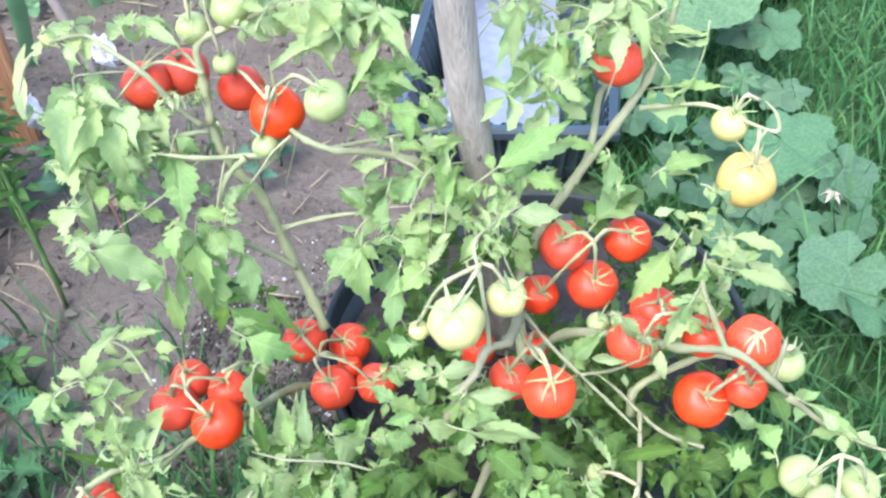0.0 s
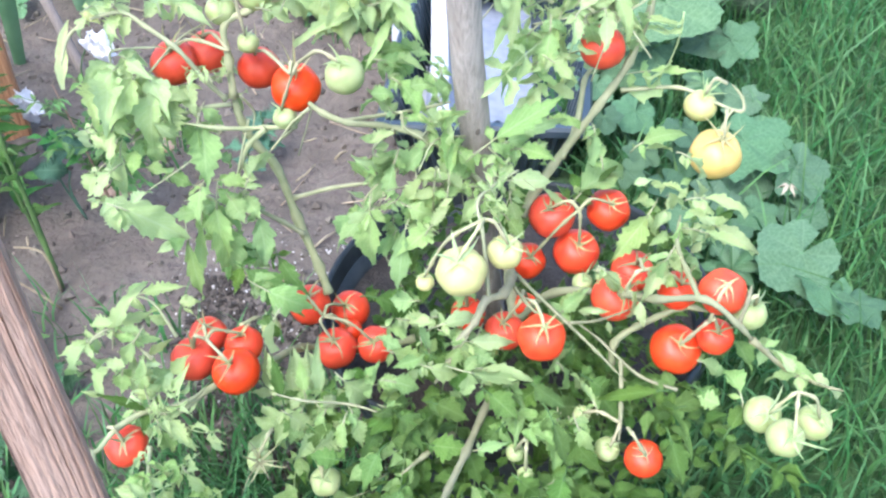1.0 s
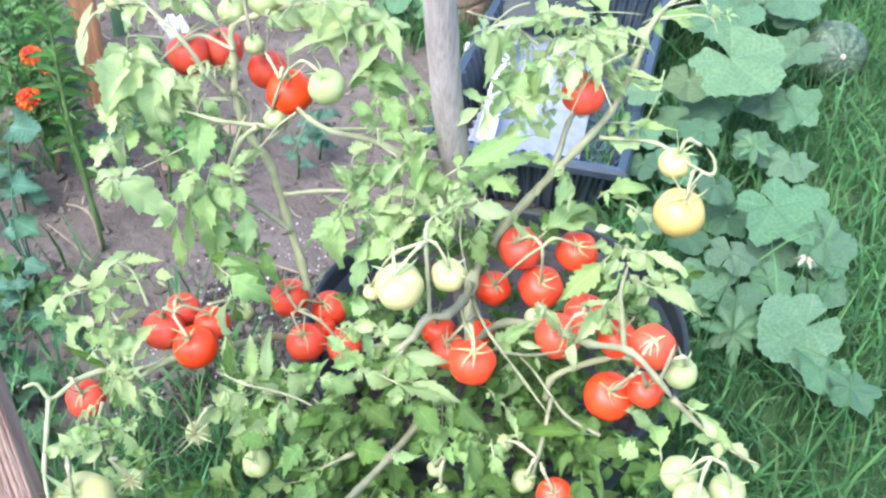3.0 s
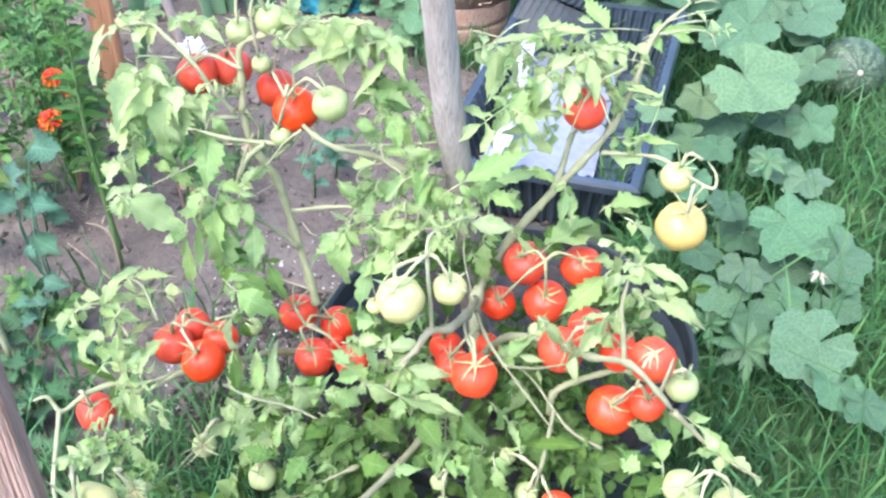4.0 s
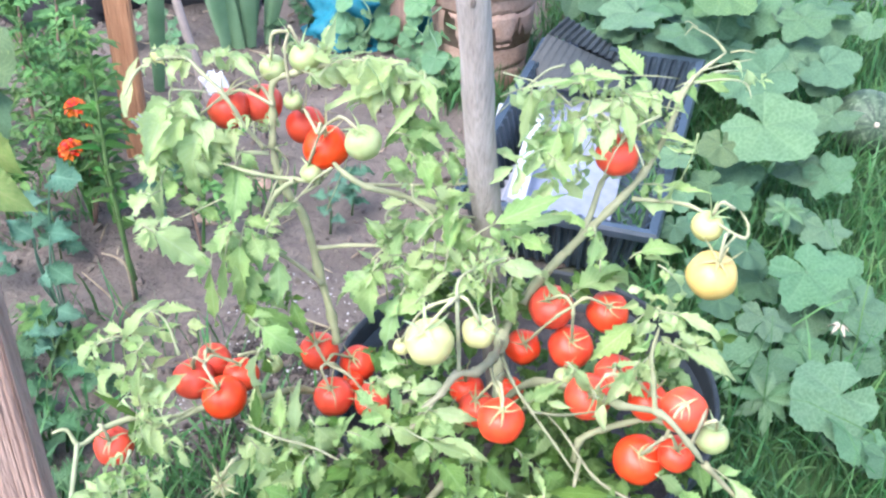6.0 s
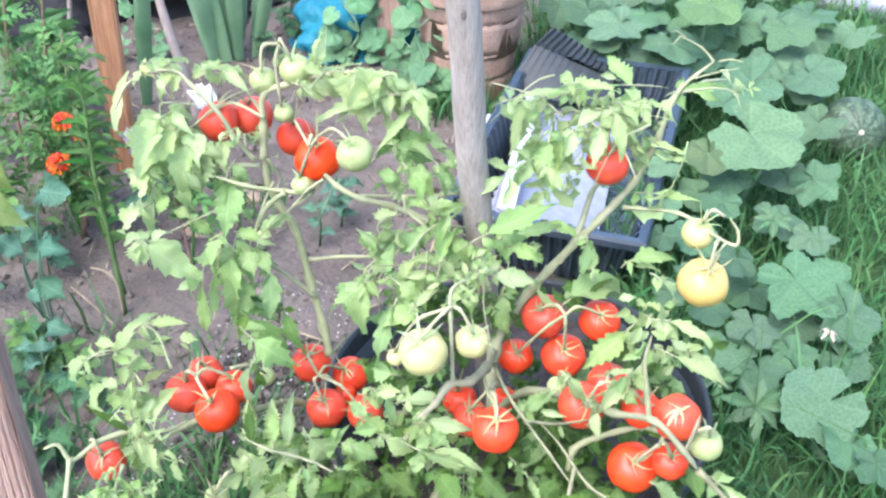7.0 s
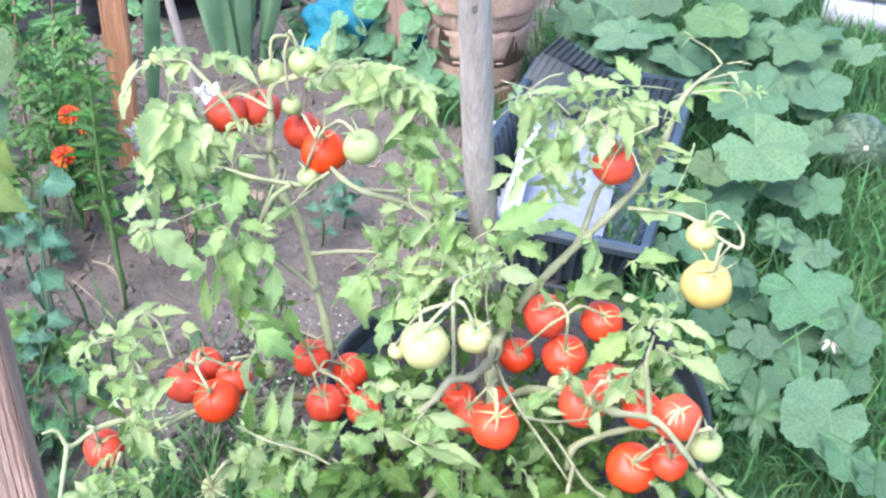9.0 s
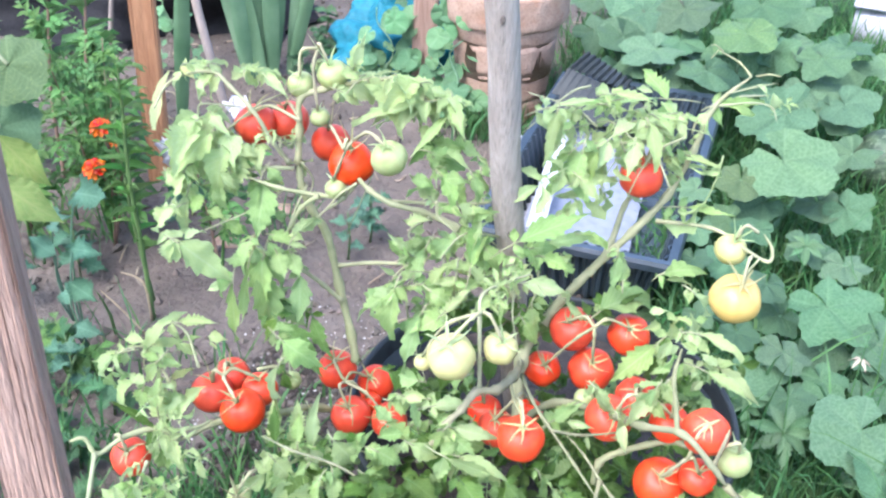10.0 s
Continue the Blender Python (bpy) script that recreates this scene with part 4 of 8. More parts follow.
    blade((-0.053, 0.585, 0.457), (-0.082, 0.561, 0.445), 0.022, 1)
    blade((-0.093, 0.584, 0.436), (-0.115, 0.583, 0.441), 0.014, 1)
    blade((-0.060, 0.555, 0.437), (-0.078, 0.522, 0.437), 0.025, 1)
    blade((-0.048, 0.661, 0.534), (-0.063, 0.670, 0.550), 0.014, 1)
    blade((0.009, 0.591, 0.500), (0.036, 0.601, 0.503), 0.016, 1)
    blade((0.021, 0.589, 0.495), (0.049, 0.573, 0.500), 0.015, 1)
    blade((0.002, 0.566, 0.484), (0.013, 0.580, 0.495), 0.009, 0)
    blade((-0.028, 0.643, 0.515), (-0.041, 0.625, 0.498), 0.017, 1)
    blade((-0.062, 0.629, 0.486), (-0.071, 0.618, 0.465), 0.019, 1)
    blade((-0.018, 0.559, 0.462), (-0.032, 0.539, 0.454), 0.014, 0)
    blade((-0.085, 0.494, 0.377), (-0.062, 0.499, 0.365), 0.014, 0)
    blade((-0.113, 0.462, 0.327), (-0.091, 0.469, 0.315), 0.022, 1)
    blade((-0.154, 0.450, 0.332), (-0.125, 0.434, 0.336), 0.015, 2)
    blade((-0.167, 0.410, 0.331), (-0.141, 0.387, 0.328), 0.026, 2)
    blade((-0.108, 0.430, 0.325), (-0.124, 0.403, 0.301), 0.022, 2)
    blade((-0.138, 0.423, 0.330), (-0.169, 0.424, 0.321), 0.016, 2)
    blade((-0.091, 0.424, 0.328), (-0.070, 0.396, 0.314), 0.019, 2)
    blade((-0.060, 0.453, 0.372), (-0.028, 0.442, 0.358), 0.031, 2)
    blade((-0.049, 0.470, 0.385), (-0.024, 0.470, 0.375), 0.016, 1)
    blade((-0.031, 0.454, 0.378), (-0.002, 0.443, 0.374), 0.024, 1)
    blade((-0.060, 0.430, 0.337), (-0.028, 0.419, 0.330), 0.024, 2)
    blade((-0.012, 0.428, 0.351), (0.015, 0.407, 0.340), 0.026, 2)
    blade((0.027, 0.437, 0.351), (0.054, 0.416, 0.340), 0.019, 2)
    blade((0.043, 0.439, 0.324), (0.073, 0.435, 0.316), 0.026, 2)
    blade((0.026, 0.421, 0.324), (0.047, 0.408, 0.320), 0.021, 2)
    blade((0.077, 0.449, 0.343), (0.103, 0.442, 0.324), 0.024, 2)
    blade((-0.098, 0.486, 0.344), (-0.064, 0.469, 0.347), 0.020, 1)
    blade((-0.140, 0.473, 0.333), (-0.118, 0.474, 0.325), 0.014, 2)
    blade((-0.323, 0.618, 0.563), (-0.335, 0.603, 0.558), 0.017, 0)
    blade((-0.316, 0.613, 0.548), (-0.329, 0.593, 0.542), 0.021, 0)
    blade((-0.294, 0.615, 0.551), (-0.272, 0.609, 0.545), 0.016, 0)
    blade((-0.288, 0.609, 0.535), (-0.276, 0.618, 0.519), 0.014, 1)
    blade((-0.323, 0.584, 0.508), (-0.323, 0.561, 0.500), 0.017, 1)
    blade((-0.316, 0.579, 0.494), (-0.293, 0.572, 0.493), 0.015, 1)
    blade((-0.299, 0.582, 0.484), (-0.276, 0.579, 0.471), 0.016, 1)
    blade((-0.257, 0.606, 0.485), (-0.241, 0.613, 0.473), 0.015, 1)
    blade((-0.273, 0.583, 0.465), (-0.275, 0.550, 0.456), 0.023, 1)
    blade((-0.252, 0.594, 0.447), (-0.236, 0.576, 0.429), 0.029, 1)
    blade((-0.239, 0.600, 0.445), (-0.222, 0.582, 0.428), 0.018, 1)
    blade((-0.190, 0.679, 0.604), (-0.209, 0.675, 0.583), 0.014, 0)
    blade((-0.082, 0.672, 0.568), (-0.075, 0.656, 0.553), 0.011, 1)
    blade((-0.161, 0.405, 0.328), (-0.175, 0.379, 0.327), 0.020, 0)
    blade((-0.142, 0.407, 0.325), (-0.161, 0.381, 0.331), 0.020, 0)
    blade((-0.109, 0.418, 0.315), (-0.124, 0.393, 0.299), 0.016, 1)
    blade((-0.077, 0.445, 0.295), (-0.053, 0.441, 0.308), 0.024, 2)
    blade((-0.097, 0.399, 0.286), (-0.075, 0.396, 0.269), 0.024, 2)
    blade((-0.147, 0.443, 0.330), (-0.127, 0.455, 0.321), 0.012, 0)
    blade((-0.292, 0.416, 0.340), (-0.265, 0.391, 0.328), 0.017, 0)
    blade((-0.045, 0.466, 0.352), (-0.028, 0.435, 0.337), 0.025, 2)
    blade((0.105, 0.446, 0.330), (0.154, 0.458, 0.339), 0.015, 2)
    blade((0.148, 0.429, 0.325), (0.185, 0.438, 0.338), 0.021, 2)
    blade((0.172, 0.438, 0.340), (0.198, 0.429, 0.326), 0.023, 2)
    blade((0.142, 0.396, 0.323), (0.149, 0.360, 0.308), 0.023, 2)
    blade((0.057, 0.408, 0.318), (0.075, 0.372, 0.313), 0.025, 2)
    blade((0.044, 0.413, 0.320), (0.047, 0.373, 0.303), 0.018, 1)
    blade((0.064, 0.477, 0.352), (0.052, 0.467, 0.329), 0.015, 2)
    blade((0.033, 0.460, 0.320), (0.010, 0.440, 0.316), 0.022, 2)
    blade((-0.021, 0.448, 0.295), (0.002, 0.425, 0.286), 0.032, 2)
    blade((0.021, 0.455, 0.302), (0.053, 0.432, 0.292), 0.027, 2)
    blade((-0.032, 0.413, 0.292), (-0.019, 0.387, 0.279), 0.026, 2)
    blade((0.231, 0.455, 0.369), (0.268, 0.424, 0.364), 0.013, 1)
    blade((0.012, 0.380, 0.293), (0.034, 0.374, 0.271), 0.025, 2)
    blade((0.086, 0.452, 0.319), (0.106, 0.426, 0.321), 0.022, 2)
    blade((0.205, 0.471, 0.367), (0.216, 0.435, 0.369), 0.021, 2)
    blade((0.176, 0.462, 0.349), (0.203, 0.461, 0.334), 0.016, 1)
    blade((0.196, 0.414, 0.313), (0.220, 0.441, 0.326), 0.018, 2)
    blade((-0.160, 0.289, 0.328), (-0.129, 0.317, 0.319), 0.020, 1)
    blade((-0.208, 0.316, 0.323), (-0.183, 0.296, 0.308), 0.021, 2)
    blade((-0.216, 0.279, 0.325), (-0.197, 0.281, 0.301), 0.019, 2)
    blade((-0.010, 0.355, 0.307), (0.013, 0.347, 0.282), 0.023, 2)
    blade((-0.064, 0.405, 0.311), (-0.034, 0.392, 0.316), 0.026, 2)
    blade((-0.140, 0.448, 0.349), (-0.111, 0.440, 0.325), 0.026, 1)
    blade((-0.157, 0.422, 0.342), (-0.142, 0.442, 0.341), 0.015, 0)
    blade((-0.186, 0.415, 0.343), (-0.163, 0.408, 0.325), 0.019, 0)
    blade((-0.091, 0.421, 0.329), (-0.061, 0.410, 0.317), 0.024, 2)
    blade((0.049, 0.364, 0.316), (0.037, 0.333, 0.305), 0.023, 2)
    blade((-0.140, 0.378, 0.327), (-0.163, 0.373, 0.339), 0.020, 2)
    blade((-0.106, 0.386, 0.327), (-0.122, 0.357, 0.323), 0.022, 2)
    blade((-0.088, 0.356, 0.313), (-0.098, 0.324, 0.315), 0.022, 2)
    blade((-0.124, 0.337, 0.317), (-0.142, 0.324, 0.310), 0.022, 2)
    blade((-0.038, 0.339, 0.308), (-0.045, 0.309, 0.301), 0.022, 2)
    blade((0.020, 0.312, 0.312), (0.049, 0.307, 0.298), 0.021, 2)
    blade((0.067, 0.326, 0.313), (0.083, 0.299, 0.321), 0.021, 1)
    blade((-0.261, 0.354, 0.345), (-0.246, 0.352, 0.319), 0.013, 0)
    blade((-0.273, 0.336, 0.336), (-0.291, 0.324, 0.327), 0.012, 0)
    blade((-0.234, 0.314, 0.330), (-0.221, 0.337, 0.324), 0.012, 0)
    blade((-0.158, 0.673, 0.615), (-0.124, 0.609, 0.597), 0.025, 0)
    blade((-0.138, 0.679, 0.615), (-0.087, 0.667, 0.602), 0.022, 0)
    blade((-0.116, 0.682, 0.607), (-0.075, 0.637, 0.591), 0.021, 0)
    blade((-0.142, 0.672, 0.603), (-0.152, 0.630, 0.592), 0.021, 0)
    blade((-0.319, 0.609, 0.565), (-0.332, 0.560, 0.552), 0.029, 0)
    blade((-0.303, 0.610, 0.551), (-0.309, 0.575, 0.522), 0.028, 0)
    blade((-0.333, 0.607, 0.576), (-0.345, 0.582, 0.569), 0.021, 0)
    blade((-0.289, 0.614, 0.544), (-0.292, 0.589, 0.510), 0.026, 0)
    blade((-0.336, 0.580, 0.535), (-0.340, 0.554, 0.511), 0.017, 0)
    blade((0.020, 0.615, 0.632), (0.013, 0.604, 0.578), 0.013, 0)
    blade((0.047, 0.603, 0.603), (0.042, 0.586, 0.569), 0.019, 1)
    blade((0.048, 0.591, 0.581), (0.069, 0.577, 0.570), 0.013, 0)
    blade((0.068, 0.600, 0.615), (0.065, 0.577, 0.599), 0.015, 0)
    blade((0.012, 0.624, 0.630), (0.060, 0.646, 0.638), 0.008, 0)
    blade((0.065, 0.636, 0.645), (0.105, 0.634, 0.644), 0.012, 0)
    blade((0.071, 0.602, 0.620), (0.092, 0.621, 0.635), 0.017, 0)
    blade((0.100, 0.610, 0.633), (0.117, 0.585, 0.602), 0.015, 0)
    blade((0.091, 0.593, 0.622), (0.092, 0.567, 0.603), 0.015, 0)
    blade((-0.315, 0.450, 0.344), (-0.333, 0.474, 0.356), 0.017, 0)
    blade((-0.297, 0.406, 0.337), (-0.288, 0.397, 0.308), 0.020, 1)
    blade((-0.354, 0.465, 0.355), (-0.370, 0.447, 0.344), 0.017, 0)
    blade((-0.300, 0.464, 0.346), (-0.284, 0.470, 0.359), 0.015, 0)
    blade((-0.201, 0.451, 0.338), (-0.210, 0.471, 0.363), 0.013, 0)
    blade((-0.182, 0.459, 0.336), (-0.187, 0.475, 0.362), 0.018, 0)
    blade((-0.165, 0.463, 0.332), (-0.174, 0.483, 0.361), 0.014, 0)
    blade((-0.183, 0.431, 0.325), (-0.199, 0.419, 0.310), 0.017, 2)
    blade((-0.134, 0.452, 0.324), (-0.112, 0.455, 0.350), 0.019, 1)
    blade((-0.163, 0.438, 0.323), (-0.142, 0.411, 0.319), 0.020, 1)
    blade((0.195, 0.542, 0.437), (0.226, 0.513, 0.433), 0.016, 0)
    blade((0.152, 0.584, 0.454), (0.170, 0.565, 0.459), 0.011, 0)
    blade((0.138, 0.579, 0.447), (0.124, 0.560, 0.453), 0.009, 0)
    blade((0.159, 0.568, 0.451), (0.177, 0.575, 0.433), 0.010, 0)
    blade((0.172, 0.566, 0.449), (0.187, 0.569, 0.433), 0.010, 1)
    blade((0.156, 0.560, 0.440), (0.143, 0.540, 0.443), 0.009, 0)
    blade((0.162, 0.547, 0.438), (0.175, 0.538, 0.432), 0.009, 0)
    blade((0.152, 0.543, 0.433), (0.141, 0.528, 0.429), 0.011, 1)
    blade((0.179, 0.544, 0.438), (0.192, 0.531, 0.438), 0.008, 0)
    blade((0.126, 0.585, 0.455), (0.141, 0.581, 0.464), 0.009, 0)
    blade((0.168, 0.583, 0.455), (0.180, 0.588, 0.457), 0.009, 1)
    blade((0.182, 0.535, 0.426), (0.171, 0.529, 0.415), 0.009, 0)
    blade((0.019, 0.602, 0.400), (0.016, 0.616, 0.445), 0.023, 2)
    blade((0.147, 0.565, 0.428), (0.135, 0.540, 0.411), 0.018, 2)
    blade((0.253, 0.433, 0.358), (0.291, 0.422, 0.352), 0.016, 0)
    blade((0.253, 0.435, 0.360), (0.226, 0.433, 0.361), 0.014, 1)
    blade((0.249, 0.437, 0.361), (0.236, 0.436, 0.382), 0.011, 0)
    blade((0.137, 0.434, 0.343), (0.080, 0.423, 0.350), 0.013, 2)
    blade((0.188, 0.427, 0.331), (0.166, 0.432, 0.341), 0.021, 1)
    blade((0.154, 0.428, 0.327), (0.125, 0.426, 0.319), 0.019, 2)
    blade((0.206, 0.432, 0.339), (0.198, 0.461, 0.351), 0.019, 1)
    blade((0.080, 0.428, 0.335), (0.065, 0.445, 0.358), 0.011, 1)
    blade((0.042, 0.404, 0.341), (0.057, 0.377, 0.306), 0.018, 2)
    blade((0.063, 0.400, 0.337), (0.076, 0.379, 0.316), 0.017, 1)
    blade((-0.189, 0.677, 0.615), (-0.185, 0.688, 0.651), 0.011, 0)
    blade((-0.353, 0.626, 0.623), (-0.337, 0.624, 0.616), 0.008, 3)
    blade((-0.230, 0.676, 0.624), (-0.212, 0.672, 0.604), 0.015, 0)
    blade((-0.197, 0.648, 0.609), (-0.172, 0.658, 0.594), 0.019, 0)
    blade((-0.177, 0.658, 0.614), (-0.142, 0.638, 0.604), 0.020, 0)
    blade((-0.146, 0.668, 0.614), (-0.118, 0.654, 0.606), 0.017, 0)
    blade((0.187, 0.686, 0.649), (0.198, 0.671, 0.648), 0.008, 0)
    blade((0.202, 0.678, 0.646), (0.207, 0.670, 0.628), 0.013, 0)
    blade((0.171, 0.674, 0.630), (0.192, 0.676, 0.624), 0.009, 1)
    blade((0.020, 0.612, 0.493), (0.062, 0.609, 0.516), 0.015, 1)
    blade((0.050, 0.623, 0.504), (0.080, 0.619, 0.504), 0.012, 1)
    blade((0.029, 0.593, 0.481), (0.047, 0.599, 0.496), 0.014, 0)
    blade((0.098, 0.603, 0.470), (0.096, 0.630, 0.486), 0.014, 1)
    blade((0.080, 0.601, 0.435), (0.124, 0.637, 0.456), 0.034, 1)
    blade((0.014, 0.602, 0.428), (0.022, 0.574, 0.403), 0.020, 1)
    blade((0.041, 0.600, 0.488), (0.053, 0.600, 0.464), 0.014, 1)
    blade((-0.178, 0.421, 0.331), (-0.188, 0.405, 0.310), 0.015, 1)
    blade((-0.156, 0.422, 0.336), (-0.164, 0.387, 0.327), 0.017, 1)
    blade((-0.130, 0.418, 0.336), (-0.120, 0.395, 0.319), 0.017, 1)
    blade((-0.107, 0.416, 0.327), (-0.117, 0.383, 0.326), 0.018, 2)
    blade((-0.147, 0.447, 0.341), (-0.136, 0.444, 0.319), 0.011, 0)
    blade((-0.110, 0.449, 0.342), (-0.088, 0.456, 0.334), 0.022, 1)
    blade((-0.102, 0.428, 0.334), (-0.083, 0.433, 0.315), 0.018, 1)
    blade((-0.179, 0.442, 0.336), (-0.195, 0.435, 0.323), 0.012, 0)
    blade((-0.137, 0.406, 0.342), (-0.142, 0.384, 0.320), 0.016, 1)
    blade((-0.104, 0.509, 0.354), (-0.078, 0.519, 0.345), 0.022, 1)

    blade((-0.345, 0.628, 0.627), (-0.337, 0.662, 0.618), 0.008, 0)
    blade((-0.324, 0.633, 0.627), (-0.321, 0.679, 0.615), 0.009, 0)
    blade((-0.353, 0.642, 0.616), (-0.350, 0.627, 0.612), 0.012, 0)
    blade((-0.330, 0.620, 0.614), (-0.322, 0.607, 0.610), 0.010, 0)
    blade((-0.286, 0.629, 0.627), (-0.302, 0.677, 0.614), 0.013, 0)
    blade((-0.288, 0.655, 0.617), (-0.261, 0.658, 0.611), 0.011, 0)
    blade((-0.272, 0.649, 0.618), (-0.253, 0.635, 0.612), 0.009, 0)
    blade((-0.359, 0.642, 0.554), (-0.351, 0.583, 0.539), 0.027, 0)
    blade((-0.344, 0.642, 0.553), (-0.324, 0.621, 0.546), 0.011, 0)
    blade((-0.342, 0.638, 0.535), (-0.347, 0.600, 0.525), 0.016, 0)
    blade((-0.338, 0.643, 0.527), (-0.313, 0.650, 0.521), 0.014, 0)
    blade((-0.388, 0.647, 0.494), (-0.402, 0.645, 0.471), 0.017, 0)
    blade((-0.361, 0.631, 0.500), (-0.372, 0.619, 0.475), 0.017, 1)
    blade((-0.353, 0.650, 0.503), (-0.347, 0.647, 0.481), 0.017, 1)
    blade((-0.336, 0.645, 0.488), (-0.316, 0.649, 0.474), 0.013, 0)
    blade((-0.304, 0.645, 0.527), (-0.302, 0.681, 0.518), 0.017, 0)
    blade((-0.326, 0.634, 0.551), (-0.309, 0.641, 0.546), 0.011, 0)
    blade((-0.316, 0.636, 0.548), (-0.298, 0.623, 0.542), 0.014, 0)
    blade((-0.343, 0.651, 0.479), (-0.348, 0.641, 0.456), 0.017, 1)
    blade((-0.289, 0.625, 0.510), (-0.267, 0.617, 0.484), 0.025, 1)
    blade((-0.177, 0.654, 0.621), (-0.166, 0.744, 0.598), 0.008, 0)
    blade((-0.113, 0.642, 0.630), (-0.138, 0.608, 0.619), 0.022, 0)
    blade((-0.125, 0.638, 0.607), (-0.172, 0.616, 0.594), 0.010, 0)
    blade((-0.140, 0.645, 0.628), (-0.107, 0.624, 0.618), 0.023, 0)
    blade((-0.112, 0.649, 0.624), (-0.086, 0.653, 0.617), 0.009, 0)
    blade((-0.117, 0.655, 0.605), (-0.170, 0.628, 0.590), 0.013, 0)
    blade((-0.088, 0.648, 0.616), (-0.074, 0.631, 0.610), 0.010, 0)
    blade((-0.084, 0.655, 0.608), (-0.065, 0.612, 0.596), 0.013, 0)
    blade((-0.090, 0.657, 0.594), (-0.110, 0.593, 0.577), 0.010, 0)
    blade((-0.114, 0.650, 0.583), (-0.101, 0.632, 0.577), 0.012, 0)
    blade((-0.103, 0.654, 0.560), (-0.079, 0.652, 0.572), 0.016, 1)
    blade((-0.093, 0.635, 0.560), (-0.060, 0.624, 0.570), 0.018, 1)
    blade((-0.098, 0.655, 0.543), (-0.086, 0.661, 0.529), 0.016, 1)
    blade((-0.053, 0.628, 0.569), (-0.039, 0.631, 0.556), 0.008, 0)
    blade((-0.136, 0.639, 0.597), (-0.118, 0.648, 0.592), 0.018, 0)
    blade((-0.167, 0.635, 0.634), (-0.156, 0.662, 0.627), 0.007, 0)
    blade((-0.183, 0.656, 0.633), (-0.167, 0.644, 0.668), 0.010, 0)
    blade((-0.130, 0.602, 0.481), (-0.110, 0.590, 0.477), 0.012, 1)
    blade((-0.097, 0.605, 0.493), (-0.111, 0.599, 0.492), 0.010, 0)
    blade((-0.096, 0.611, 0.468), (-0.121, 0.616, 0.413), 0.016, 1)
    blade((-0.080, 0.598, 0.488), (-0.063, 0.604, 0.481), 0.018, 1)
    blade((-0.048, 0.591, 0.465), (-0.037, 0.580, 0.528), 0.016, 0)
    blade((-0.040, 0.601, 0.492), (-0.017, 0.590, 0.467), 0.023, 1)
    blade((-0.052, 0.587, 0.470), (-0.070, 0.582, 0.476), 0.010, 0)
    blade((-0.063, 0.601, 0.443), (-0.095, 0.592, 0.431), 0.016, 1)
    blade((-0.067, 0.581, 0.433), (-0.045, 0.585, 0.443), 0.009, 0)
    blade((-0.074, 0.591, 0.429), (-0.091, 0.596, 0.403), 0.016, 1)
    blade((-0.057, 0.611, 0.411), (-0.078, 0.606, 0.391), 0.016, 1)
    blade((-0.126, 0.596, 0.423), (-0.168, 0.593, 0.385), 0.022, 1)
    blade((-0.131, 0.603, 0.411), (-0.138, 0.601, 0.354), 0.022, 1)
    blade((-0.100, 0.600, 0.392), (-0.126, 0.599, 0.354), 0.017, 1)
    blade((-0.101, 0.613, 0.396), (-0.107, 0.610, 0.352), 0.017, 1)
    blade((-0.108, 0.595, 0.552), (-0.088, 0.596, 0.554), 0.015, 1)
    blade((-0.072, 0.588, 0.563), (-0.056, 0.582, 0.571), 0.017, 1)
    blade((-0.046, 0.614, 0.560), (-0.040, 0.612, 0.532), 0.015, 1)
    blade((-0.055, 0.599, 0.514), (-0.030, 0.587, 0.539), 0.013, 1)
    blade((-0.069, 0.595, 0.529), (-0.058, 0.593, 0.526), 0.008, 0)
    blade((0.000, 0.581, 0.503), (0.019, 0.580, 0.495), 0.012, 1)
    blade((0.132, 0.602, 0.488), (0.158, 0.591, 0.514), 0.018, 1)
    blade((0.137, 0.602, 0.482), (0.160, 0.598, 0.487), 0.011, 0)
    blade((0.090, 0.604, 0.501), (0.091, 0.598, 0.464), 0.013, 1)
    blade((0.044, 0.605, 0.439), (0.078, 0.606, 0.406), 0.008, 0)
    blade((0.010, 0.581, 0.423), (0.027, 0.570, 0.405), 0.016, 1)
    blade((0.053, 0.659, 0.624), (0.018, 0.664, 0.617), 0.006, 1)
    blade((0.071, 0.644, 0.637), (0.103, 0.640, 0.647), 0.007, 1)
    blade((0.031, 0.656, 0.616), (0.006, 0.650, 0.584), 0.015, 0)
    blade((0.057, 0.648, 0.584), (0.042, 0.641, 0.535), 0.019, 1)
    blade((0.032, 0.648, 0.577), (0.007, 0.647, 0.547), 0.014, 1)
    blade((0.044, 0.646, 0.550), (0.077, 0.640, 0.560), 0.013, 0)
    blade((0.049, 0.662, 0.583), (0.063, 0.651, 0.601), 0.013, 0)
    blade((0.087, 0.655, 0.622), (0.068, 0.656, 0.599), 0.017, 0)
    blade((0.081, 0.646, 0.587), (0.102, 0.638, 0.559), 0.021, 0)
    blade((0.096, 0.663, 0.617), (0.114, 0.655, 0.620), 0.012, 0)
    blade((0.105, 0.642, 0.625), (0.126, 0.637, 0.610), 0.012, 0)
    blade((0.123, 0.659, 0.622), (0.135, 0.649, 0.605), 0.011, 0)
    blade((0.089, 0.646, 0.601), (0.107, 0.640, 0.616), 0.012, 0)
    blade((0.137, 0.664, 0.582), (0.168, 0.660, 0.577), 0.007, 0)
    blade((0.141, 0.665, 0.623), (0.151, 0.656, 0.619), 0.010, 0)
    blade((0.127, 0.647, 0.595), (0.139, 0.646, 0.575), 0.011, 1)
